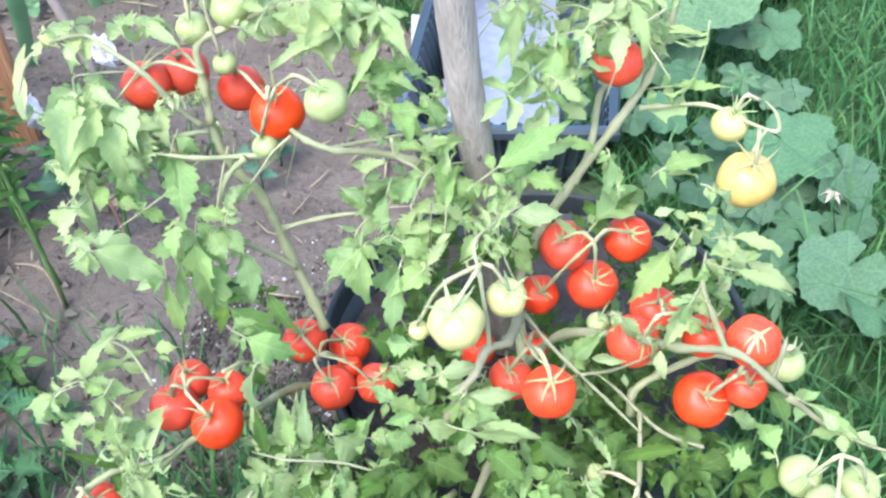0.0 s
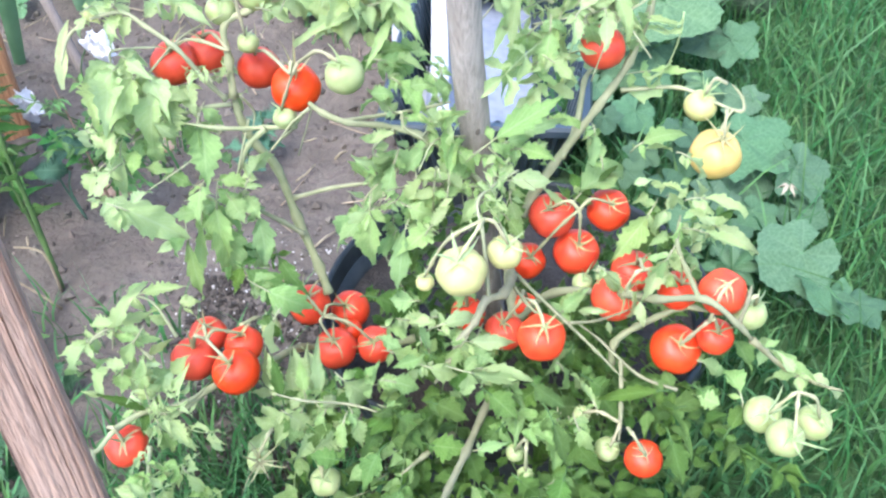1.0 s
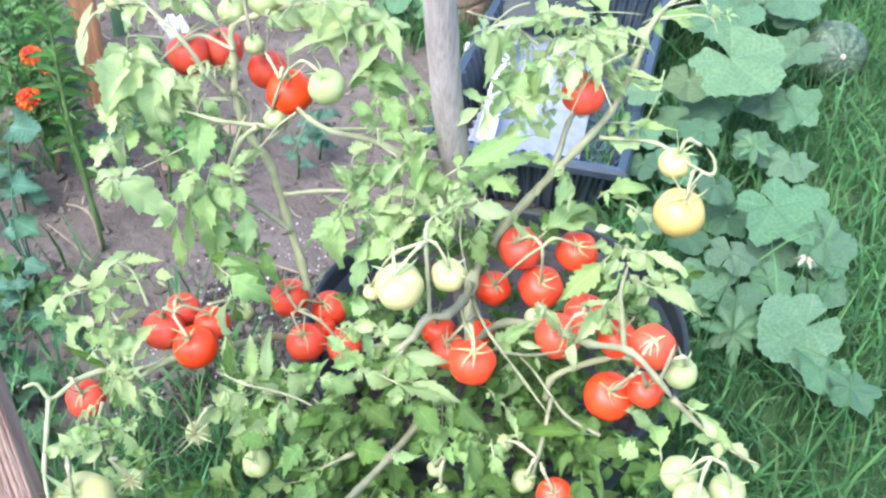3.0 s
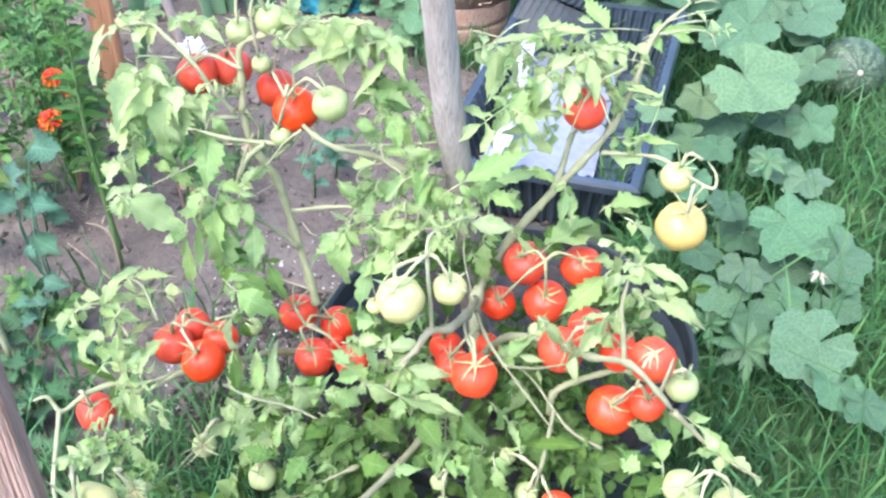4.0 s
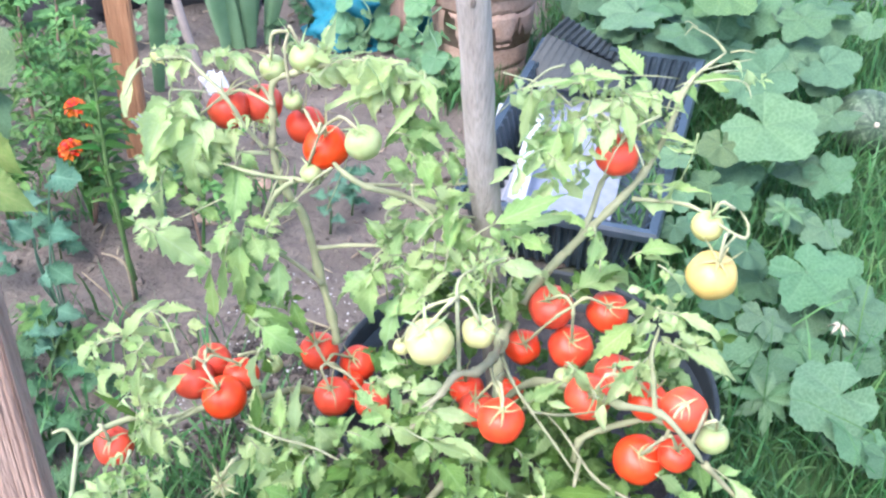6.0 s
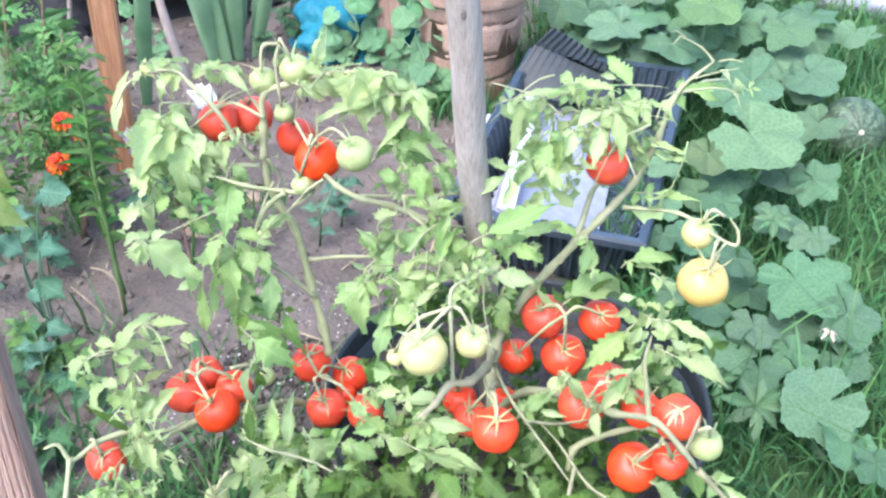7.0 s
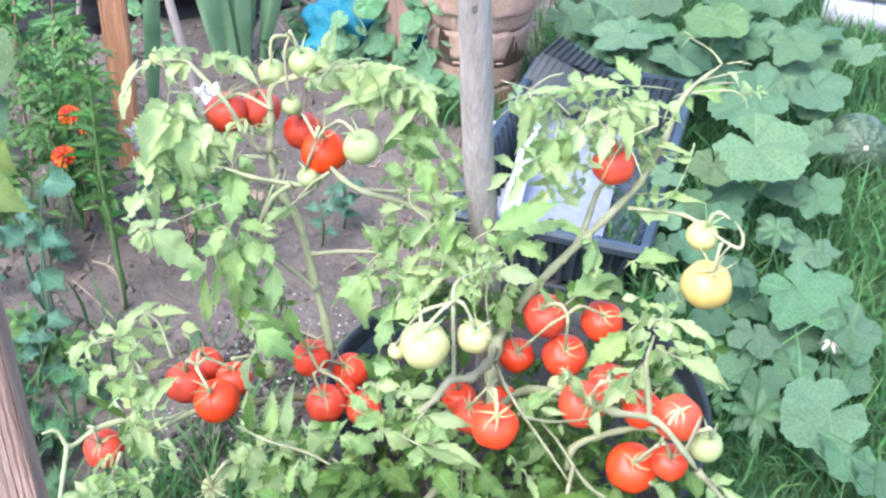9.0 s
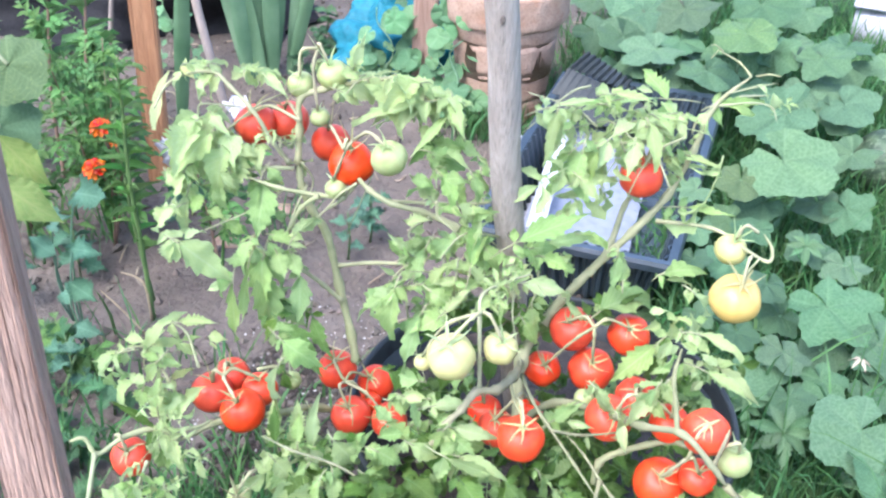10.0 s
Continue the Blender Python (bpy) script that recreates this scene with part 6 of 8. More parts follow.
# ---- the fruit ----
def tomato_shape(seed, ribs=5, rib=0.02, dip=0.12, squash=0.92):
    r = random.Random(seed)
    ph = r.uniform(0, 6)
    V, F, nu, nv = [], [], 28, 16
    for j in range(nv + 1):
        th = math.pi * j / nv
        for i in range(nu):
            a = 2 * math.pi * i / nu
            q = 1 + rib * math.cos(ribs * a + ph) * math.sin(th) * (0.4 + 0.6 * math.cos(th / 2)) + 0.015 * math.sin(a + ph)
            z = squash * math.cos(th) - dip * math.exp(-((th / 0.38) ** 2))
            V.append((q * math.sin(th) * math.cos(a), q * math.sin(th) * math.sin(a), z))
    for j in range(nv):
        for i in range(nu):
            k = (i + 1) % nu
            F.append((j * nu + i, (j + 1) * nu + i, (j + 1) * nu + k, j * nu + k))
    return V, F


def calyx_shape(seed, reach=0.7, lift=0.35, material=M_CALYX, broad=1.0):
    """Five or six narrow, curling sepals on a short stub of stalk."""
    r = random.Random(seed)
    groups = []
    n = r.choice((5, 6))
    for k in range(n):
        a = 2 * math.pi * k / n + r.uniform(-0.25, 0.25)
        ln, up, curl = reach * r.uniform(0.45, 1.35), lift * r.uniform(0.2, 2.2), r.uniform(-1.0, 1.0)
        V, F = [], []
        for i in range(7):
            t = i / 6
            w = 0.068 * broad * (1 - t) ** 0.75 + 0.006
            rad, z = 0.05 + ln * t, 0.80 + up * t - 0.25 * t * t * (1 - curl)
            z = max(z, math.sqrt(max(0.0, 1 - rad * rad)) * 0.92 + 0.015)
            side = 0.55 * curl * t * t
            for s in (-1, 0, 1):
                V.append((rad * math.cos(a) - (s * w + side) * math.sin(a), rad * math.sin(a) + (s * w + side) * math.cos(a), z + 0.05 * abs(s) * (1 - t)))
        for i in range(6):
            for s in range(2):
                b = i * 3 + s
                F.append((b, b + 1, b + 4, b + 3))
        groups.append((V, F))
    v, f = tube([(0, 0, 0.78), (0.01, 0.0, 0.92), (0.03, 0.02, 1.08)], [0.10, 0.06, 0.055], 6)
    groups.append((v, f))
    V, F, U = merged(groups)
    return meshed("calyx", V, F, material)


SKINS = {"red": M_RED, "green": M_GREEN, "cream": M_CREAM, "gold": M_GOLD}
LABELS = {"red": "ripe glossy red tomato", "green": "small unripe pale green tomato", "cream": "large unripe cream-white tomato", "gold": "half-ripe golden yellow tomato"}
FRUIT_MESH = {k: [meshed("tomato", *tomato_shape(50 + i + 7 * len(k), 5 + i % 2, 0.012 + 0.012 * i + (0.01 if k == "cream" else 0)), SKINS[k]) for i in range(3)] for k in SKINS}
CALYX_MESH = [calyx_shape(70 + i, 0.65 + 0.12 * (i % 4), 0.4 + 0.2 * (i % 5)) for i in range(8)]
CALYX_PALE = [calyx_shape(110 + i, 0.85 + 0.12 * (i % 3), 0.5 + 0.3 * (i % 4), M_YOUNG, 1.5) for i in range(6)]


def tomato(centre, radius, kind, tilt=(0.0, -0.35)):
    up = Vector((tilt[0] + rng.uniform(-0.2, 0.2), tilt[1] + rng.uniform(-0.2, 0.2), 1.0)).normalized()
    m = Matrix.Translation(centre) @ up.to_track_quat("Z", "Y").to_matrix().to_4x4() @ pose(0, 0, 0, 0, 0, rng.uniform(0, 360)) @ Matrix.Scale(radius, 4)
    ob = piece("tomato", FRUIT_MESH[kind][rng.randrange(3)], plant, m, LABELS[kind])
    piece("calyx", rng.choice(CALYX_MESH if kind in ("red", "gold") else CALYX_PALE), ob, m, "curling green calyx")
    FRUIT.append((centre, radius))
    return Vector(centre) + up * radius * 1.02


SPINY = [calyx_shape(90 + i, 1.25, 1.3) for i in range(2)]


def bud(centre, radius):
    """Young fruit wrapped in long pale sepals."""
    up = Vector((0.2, -0.6, 0.6)).normalized()
    m = Matrix.Translation(centre) @ up.to_track_quat("Z", "Y").to_matrix().to_4x4() @ Matrix.Scale(radius, 4)
    for k in range(2):
        piece("calyx", SPINY[k], plant, m @ pose(0, 0, -0.15 * k, 0, 0, 35 * k), "long spiny sepals round a young fruit")


def truss(joint, kind, fruits, tilt=(0.0, -0.35)):
    """Fruit of one cluster, each on its own short stalk from the joint."""
    for x, y, z, q in fruits:
        top = tomato((x, y, z), q, kind, tilt)
        j = Vector(joint)
        if (top - j).length < 0.13:
            mid = (top + j) / 2 + Vector((rng.uniform(-0.006, 0.006), -0.004, 0.012))
            line = smooth_line([tuple(top - Vector((0, 0, 0.001))), tuple(mid), tuple(j)], 5)
            v, f = tube(line, [0.0012 + 0.0007 * k / len(line) + (0.0007 if k in (2, 6) else 0.0) for k in range(len(line))], 6)
            piece("stalk", meshed("stalk", v, f, M_STALK), plant)


def all_fruit():
    truss((-0.236, 0.640, 0.575), "red", [(-0.297, 0.666, 0.551, 0.0218), (-0.270, 0.690, 0.549, 0.0213)])
    truss((-0.176, 0.600, 0.572), "red", [(-0.226, 0.695, 0.527, 0.0210), (-0.179, 0.627, 0.543, 0.0226)])
    truss((-0.168, 0.605, 0.58), "green", [(-0.127, 0.587, 0.576, 0.0172), (-0.189, 0.609, 0.523, 0.0109)])
    truss((-0.226, 0.672, 0.640), "green", [(-0.243, 0.664, 0.603, 0.0138), (-0.211, 0.67, 0.615, 0.0157), (-0.223, 0.660, 0.572, 0.0101)])
    truss((-0.282, 0.6, 0.455), "green", [(-0.280, 0.605, 0.429, 0.0106)])
    truss((-0.180, 0.585, 0.297), "red", [(-0.198, 0.611, 0.290, 0.0220), (-0.160, 0.630, 0.263, 0.0214), (-0.171, 0.576, 0.259, 0.0222), (-0.130, 0.585, 0.254, 0.0202), (-0.158, 0.604, 0.258, 0.0126)], (0.0, -0.5))
    truss((-0.270, 0.492, 0.360), "red", [(-0.289, 0.497, 0.330, 0.0215), (-0.282, 0.528, 0.330, 0.0186), (-0.245, 0.514, 0.330, 0.0185), (-0.242, 0.470, 0.340, 0.0221)], (0.0, -0.3))
    truss((-0.24, 0.505, 0.365), "green", [(-0.228, 0.556, 0.312, 0.010)])
    truss((-0.345, 0.41, 0.336), "red", [(-0.338, 0.415, 0.304, 0.0193)])
    truss((-0.012, 0.485, 0.497), "cream", [(-0.032, 0.457, 0.466, 0.0209), (0.005, 0.487, 0.46, 0.0151), (-0.064, 0.483, 0.432, 0.0080)])
    truss((0.078, 0.588, 0.425), "red", [(0.055, 0.615, 0.398, 0.0229), (0.111, 0.622, 0.398, 0.0212), (0.079, 0.604, 0.360, 0.0231), (0.031, 0.603, 0.351, 0.0185)], (0.0, -0.8))
    truss((0.125, 0.5, 0.425), "red", [(0.127, 0.555, 0.376, 0.0202), (0.105, 0.513, 0.382, 0.0219), (0.158, 0.503, 0.397, 0.0180)], (0.1, -0.6))
    truss((0.175, 0.455, 0.405), "red", [(0.157, 0.478, 0.349, 0.0230), (0.188, 0.471, 0.371, 0.0164), (0.186, 0.467, 0.427, 0.0200)], (0.1, -0.5))
    truss((0.2, 0.46, 0.42), "green", [(0.214, 0.472, 0.397, 0.0149), (0.079, 0.544, 0.372, 0.0098)])
    truss((0.02, 0.50, 0.395), "red", [(-0.031, 0.625, 0.258, 0.0192), (0.034, 0.450, 0.395, 0.0208), (0.027, 0.560, 0.330, 0.0126), (0.004, 0.500, 0.354, 0.0183)], (0.0, -0.2))
    truss((0.209, 0.618, 0.512), "gold", [(0.2, 0.6, 0.475, 0.0236)], (0.25, -0.5))
    truss((0.212, 0.64, 0.525), "cream", [(0.191, 0.641, 0.502, 0.0153)])
    truss((0.112, 0.658, 0.597), "red", [(0.099, 0.655, 0.558, 0.0208)])
    truss((0.245, 0.41, 0.365), "green", [(0.224, 0.42, 0.326, 0.0162), (0.233, 0.386, 0.335, 0.0160), (0.265, 0.41, 0.326, 0.0155)], (0.1, -0.6))
    truss((0.105, 0.4, 0.335), "red", [(0.12, 0.393, 0.302, 0.0167)])
    truss((0.1, 0.41, 0.33), "green", [(0.091, 0.408, 0.297, 0.0110), (0.070, 0.430, 0.319, 0.0076)])
    truss((-0.150, 0.41, 0.305), "green", [(-0.159, 0.393, 0.278, 0.0138)])
    truss((-0.20, 0.405, 0.335), "green", [(-0.212, 0.391, 0.311, 0.0115)])
    truss((0.02, 0.40, 0.32), "green", [(0.010, 0.408, 0.294, 0.0081), (0.018, 0.390, 0.287, 0.0070)])
    truss((-0.240, 0.258, 0.430), "cream", [(-0.235, 0.252, 0.384, 0.0238)])
    truss((-0.22, 0.285, 0.40), "green", [(-0.214, 0.288, 0.372, 0.0086)])
    truss((-0.07, 0.3, 0.36), "red", [(-0.086, 0.307, 0.317, 0.0151), (-0.052, 0.293, 0.331, 0.0177)])

    for c, q in (((-0.212, 0.391, 0.311), 0.0145), ((-0.214, 0.288, 0.372), 0.0115)):
        bud(c, q)


all_fruit()


def all_sprays():
    # low and mixed put the shade under the outer leaves into darker tones
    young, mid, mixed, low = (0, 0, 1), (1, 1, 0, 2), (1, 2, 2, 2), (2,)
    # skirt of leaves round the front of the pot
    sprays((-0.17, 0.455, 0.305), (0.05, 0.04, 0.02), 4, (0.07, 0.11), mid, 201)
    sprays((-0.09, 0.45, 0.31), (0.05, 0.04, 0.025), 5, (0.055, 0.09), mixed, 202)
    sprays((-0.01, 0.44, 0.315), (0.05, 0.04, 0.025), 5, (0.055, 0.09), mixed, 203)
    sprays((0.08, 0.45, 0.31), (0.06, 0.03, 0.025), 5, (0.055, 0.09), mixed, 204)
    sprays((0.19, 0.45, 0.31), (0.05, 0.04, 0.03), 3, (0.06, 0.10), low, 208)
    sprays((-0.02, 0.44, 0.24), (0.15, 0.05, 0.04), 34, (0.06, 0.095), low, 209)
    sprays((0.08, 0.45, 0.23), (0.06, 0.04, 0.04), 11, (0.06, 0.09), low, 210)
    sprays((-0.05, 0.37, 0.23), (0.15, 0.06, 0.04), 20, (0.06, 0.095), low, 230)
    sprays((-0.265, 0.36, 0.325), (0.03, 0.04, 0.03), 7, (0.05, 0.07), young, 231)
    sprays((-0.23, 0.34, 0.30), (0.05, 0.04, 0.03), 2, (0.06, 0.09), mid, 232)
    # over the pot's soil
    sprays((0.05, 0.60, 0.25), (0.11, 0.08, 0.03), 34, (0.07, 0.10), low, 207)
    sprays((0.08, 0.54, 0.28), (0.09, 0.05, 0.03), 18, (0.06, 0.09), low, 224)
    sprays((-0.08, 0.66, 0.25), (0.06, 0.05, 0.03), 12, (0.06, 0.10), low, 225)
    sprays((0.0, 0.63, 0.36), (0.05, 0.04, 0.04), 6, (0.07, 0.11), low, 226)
    # middle and the upper left
    sprays((-0.02, 0.59, 0.46), (0.05, 0.03, 0.05), 2, (0.05, 0.08), mid, 213, (0.3, -0.5, 0.4))
    # the right limb: thin, curling young leaves
    wisps((0.10, 0.66, 0.60), (0.06, 0.03, 0.02), 11, (0.05, 0.09), 221, (-0.6, -0.3, -0.5))
    wisps((0.05, 0.66, 0.58), (0.04, 0.03, 0.025), 5, (0.05, 0.09), 222, (-0.5, -0.2, -0.7))
    sprays((0.18, 0.54, 0.43), (0.035, 0.04, 0.035), 1, (0.03, 0.045), mid, 223)
    wisps((-0.28, 0.64, 0.565), (0.05, 0.02, 0.02), 8, (0.04, 0.07), 227, (-0.3, -0.4, -0.2))
    wisps((-0.02, 0.50, 0.49), (0.03, 0.02, 0.015), 3, (0.03, 0.05), 228, (0, -0.3, 0.4))
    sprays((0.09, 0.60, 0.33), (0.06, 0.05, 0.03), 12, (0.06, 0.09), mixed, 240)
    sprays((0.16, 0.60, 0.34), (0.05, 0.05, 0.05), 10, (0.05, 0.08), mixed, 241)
    twigs((-0.27, 0.63, 0.53), (0.07, 0.02, 0.04), 6, (0.04, 0.09), 243, (0.1, -0.3, 0.1))
    twigs((-0.06, 0.62, 0.48), (0.07, 0.04, 0.10), 14, (0.05, 0.10), 244, (0, -0.3, 0.0))
    wisps((0.20, 0.66, 0.635), (0.02, 0.02, 0.02), 1, (0.02, 0.03), 249, (0.3, -0.2, 0.1))
    twigs((0.10, 0.65, 0.61), (0.06, 0.03, 0.03), 7, (0.05, 0.09), 246, (-0.4, -0.3, -0.2))
    wisps((-0.29, 0.42, 0.35), (0.05, 0.04, 0.02), 9, (0.04, 0.06), 229, (0, -0.4, 0.4))


all_sprays()
join_small()


# ---- cucurbit patch behind and beside the pot ----
def lobed_leaf(seed, material, lobes=5, depth=0.28, teeth=0.06, cup=0.12, rag=0.035):
    """A broad lobed leaf of radius 1 round its stalk's end, folded along its main veins."""
    r = random.Random(seed)
    nu, rings = 60, 6
    V, U, F = [(0, 0, -0.06)], [(0.5, 0.0)], []
    ph = r.uniform(0, 6)
    for j in range(1, rings + 1):
        q = j / rings
        for i in range(nu):
            a = -math.pi * 0.94 + 2 * math.pi * 0.94 * i / (nu - 1)
            lobe = a * lobes / (2 * math.pi * 0.94) * 2
            off = abs((lobes * (a / (2 * math.pi * 0.94) + 0.5)) % 1.0 - 0.5) * 2
            size = (1 - depth * (off**1.6)) * (0.82 + 0.18 * math.cos(a)) * (1 + teeth * (-1) ** i * q**4) * (1 + rag * q * q * (math.sin(7 * a + ph) + 0.7 * math.sin(13 * a + 2 * ph)))
            rad = q * size
            z = cup * q * q - 0.22 * q**3 * (0.6 + 0.4 * math.sin(2 * a + ph)) + 0.07 * (1 - off) * math.sin(math.pi * q) * -1 + 0.05 * q * math.sin(5 * a + ph)
            V.append((rad * math.sin(a), rad * math.cos(a), z))
            U.append((0.5 + 0.5 * off * q**0.3, q))
    for i in range(nu - 1):
        F.append((0, 1 + i + 1, 1 + i))
    for j in range(rings - 1):
        for i in range(nu - 1):
            a = 1 + j * nu + i
            F.append((a, a + 1, a + nu + 1, a + nu))
    return meshed("leaf_blade", V, F, material, True, U)


SQUASH = [lobed_leaf(300 + k, M_SQUASH, 5, 0.16 + 0.06 * k, 0.018 + 0.004 * k) for k in range(4)]
SQUASH_PALE = [lobed_leaf(310 + k, M_SQUASH_PALE, 5, 0.14, 0.02) for k in range(2)]


def stalked_leaf(root, mesh, centre, radius, foot, material, tilt=0.5, r=rng, lean=0.45):
    """One leaf on its own stalk, as a part of root."""
    c = Vector(centre)
    way = Vector((r.uniform(-0.9, 0.9), r.uniform(-1.3, 0.1), -0.2)).normalized()
    up = Vector((r.uniform(-tilt, tilt), r.uniform(-tilt, tilt * 0.4) - lean, 0.9))
    m = toward(c, c + way * radius, up, radius, radius)
    piece("leaf", mesh, root, m)
    line = smooth_line([tuple(foot), ((foot[0] + c.x) / 2, (foot[1] + c.y) / 2 + 0.02, (foot[2] + c.z) / 2 + 0.02), (c.x, c.y, c.z - 0.05 * radius)], 4)
    v, f = tube(line, list(np.linspace(0.0045, 0.003, len(line))), 6)
    piece("leaf_stalk", meshed("leaf_stalk", v, f, material), root)


def squash_plant(base, leaves, label, seed, pale=(), lean=0.45):
    root = thing("squash_plant", base, label, "squash plant", "squash plants beside the lawn")
    r = random.Random(seed)
    for i, (x, y, z, q) in enumerate(leaves):
        mesh = SQUASH_PALE[i % 2] if i in pale else SQUASH[r.randrange(4)]
        foot = (x + (base[0] - x) * 0.3 + r.uniform(-0.03, 0.03), y + 0.05 + r.uniform(-0.03, 0.05), 0.0)
        stalked_leaf(root, mesh, (x, y, z), q, foot, M_SQUASH, 0.35, r, lean)
    vine = smooth_line([base, ((base[0] + leaves[0][0]) / 2, (base[1] + leaves[0][1]) / 2, 0.03), (leaves[0][0], leaves[0][1], 0.03), (leaves[-1][0], leaves[-1][1], 0.02)], 8)
    v, f = tube(vine, [0.006] * len(vine), 6)
    piece("vine", meshed("vine", v, f, M_SQUASH), root)
    return root


squash_plant((0.42, 1.10, 0.0), [(0.392, 1.112, 0.150, 0.083), (0.466, 1.064, 0.130, 0.060), (0.202, 1.022, 0.160, 0.032), (0.307, 1.162, 0.140, 0.042), (0.331, 1.020, 0.120, 0.050), (0.298, 0.996, 0.100, 0.052), (0.266, 1.047, 0.120, 0.038)], "sprawling squash plant with dusty blue-green lobed leaves", 41)
squash_plant((0.48, 0.85, 0.0), [(0.423, 0.876, 0.120, 0.071), (0.453, 0.833, 0.090, 0.046), (0.481, 0.803, 0.090, 0.043), (0.343, 0.955, 0.090, 0.043), (0.386, 0.996, 0.100, 0.046)], "squash shoot with grey-green lobed leaves in grass", 42)
squash_plant((0.40, 1.28, 0.0), [(0.255, 1.285, 0.100, 0.050), (0.391, 1.372, 0.100, 0.058), (0.340, 1.168, 0.080, 0.053), (0.447, 1.322, 0.100, 0.052), (0.394, 1.079, 0.090, 0.050), (0.458, 1.219, 0.090, 0.052), (0.196, 1.237, 0.120, 0.038), (0.249, 1.162, 0.100, 0.039), (0.191, 1.329, 0.130, 0.047), (0.311, 1.469, 0.120, 0.059), (0.410, 1.498, 0.120, 0.059), (0.464, 1.022, 0.080, 0.048), (0.250, 1.388, 0.120, 0.046)], "low dusty squash leaves crowding between the larger ones", 49)
squash_plant((0.36, 1.45, 0.0), [(0.333, 1.490, 0.200, 0.106), (0.263, 1.450, 0.170, 0.055), (0.187, 1.388, 0.170, 0.045), (0.455, 1.472, 0.130, 0.060), (0.292, 1.352, 0.130, 0.047), (0.465, 1.867, 0.150, 0.066)], "squash plant with large lobed leaves behind the pot", 43, (1,))
squash_plant((0.38, 1.85, 0.0), [(0.351, 1.763, 0.180, 0.105), (0.253, 2.025, 0.250, 0.095), (0.418, 2.052, 0.200, 0.064)], "squash plant with broad pale leaves at the lawn", 48, (1,))
squash_plant((0.15, 1.98, 0.0), [(0.042, 1.907, 0.200, 0.074), (0.143, 1.869, 0.170, 0.064), (0.120, 2.067, 0.200, 0.066), (-0.028, 2.096, 0.200, 0.069)], "squash leaves leaning over the tray", 47)
squash_plant((0.2, 2.1, 0.0), [(0.069, 1.91, 0.23, 0.09), (0.184, 1.896, 0.2, 0.085), (0.25, 1.877, 0.3, 0.085), (0.199, 1.868, 0.15, 0.085), (0.432, 1.997, 0.22, 0.08), (-0.01, 2.0, 0.22, 0.09), (0.33, 2.05, 0.2, 0.09), (0.12, 2.15, 0.25, 0.1), (0.5, 2.15, 0.2, 0.09), (0.3, 2.25, 0.25, 0.1), (0.02, 2.25, 0.2, 0.1), (0.42, 2.4, 0.2, 0.1), (0.16, 2.45, 0.22, 0.1), (-0.09, 2.16, 0.17, 0.085), (-0.06, 2.34, 0.22, 0.1), (-0.10, 2.02, 0.10, 0.06), (0.02, 2.08, 0.10, 0.07), (-0.12, 2.45, 0.16, 0.09)], "mass of squash leaves behind the plastic tray", 44, (2,), 0.1)
squash_plant((0.3, 2.15, 0.0), [(-0.011, 1.955, 0.17, 0.08), (0.071, 1.87, 0.15, 0.07), (0.124, 2.101, 0.18, 0.09), (0.157, 1.89, 0.18, 0.075), (0.279, 1.919, 0.17, 0.08), (0.335, 2.112, 0.2, 0.1), (0.392, 2.205, 0.17, 0.09), (0.414, 1.951, 0.16, 0.085), (0.478, 1.869, 0.17, 0.08), (0.338, 1.868, 0.13, 0.075), (0.502, 2.115, 0.17, 0.085), (0.48, 1.669, 0.15, 0.08), (0.62, 2.2, 0.15, 0.08), (0.23, 2.0, 0.2, 0.085)], "crowded squash leaves at the edge of the lawn", 46, (), 0.15)
squash_plant((0.1, 2.8, 0.0), [(0.0, 2.6, 0.2, 0.1), (0.2, 2.7, 0.22, 0.1), (0.35, 2.62, 0.2, 0.1), (-0.1, 2.5, 0.2, 0.09), (0.1, 2.9, 0.25, 0.11), (0.3, 2.95, 0.22, 0.1), (-0.15, 2.8, 0.2, 0.1), (0.5, 2.75, 0.18, 0.1), (0.6, 3.0, 0.2, 0.1)], "far squash leaves at the back of the bed", 45, (), 0.1)


def melon():
    root = thing("melon", (0.580, 1.80, 0.0), "round dark green striped melon lying in grass", "melon")
    v, f = tomato_shape(9, 9, 0.012, 0.03, 0.95)
    m = Matrix.Translation((0.580, 1.825, 0.068)) @ Euler((radians(68), 0, radians(8))).to_matrix().to_4x4() @ Matrix.Scale(0.071, 4)
    piece("rind", meshed("rind", v, f, M_MELON), root, m)
    v, f = lathe([(0.001, 0.955), (0.07, 0.95), (0.085, 0.93), (0.07, 0.88)], 14)
    piece("blossom_scar", meshed("blossom_scar", v, f, M_DULL), root, m, "pale brown blossom scar")


melon()


def silverweed(base, count, length, label, seed):
    """A low tuft of long leaflets with saw-toothed edges round one point, on a thin stalk."""
    r = random.Random(seed)
    root = thing("silverweed", (base[0], base[1], 0.0), label, "weed", "silverweed in the grass")
    v, f = tube([(base[0], base[1] + 0.01, -0.005), (base[0] + 0.004, base[1] + 0.005, base[2] * 0.5), tuple(base)], [0.0018, 0.0015, 0.0013], 6)
    piece("stalk", meshed("stalk", v, f, M_SILVER), root)
    for k in range(count):
        a = 2 * math.pi * k / count + r.uniform(-0.25, 0.25)
        bv, bu, bf = blade_verts(r, 24, 8, 0.5, 0.3, r.uniform(0.2, 0.5), 0.04, 0.5)
        d = Vector((math.cos(a), 0.8 * math.sin(a), 0.25 + 0.5 * math.sin(a)))
        ln = length * r.uniform(0.75, 1.15)
        piece("leaf", meshed("leaf", bv, bf, M_SILVER, True, bu), root, toward(base, Vector(base) + d, (0, -0.6, 0.8), ln * 0.36, ln))
    return root


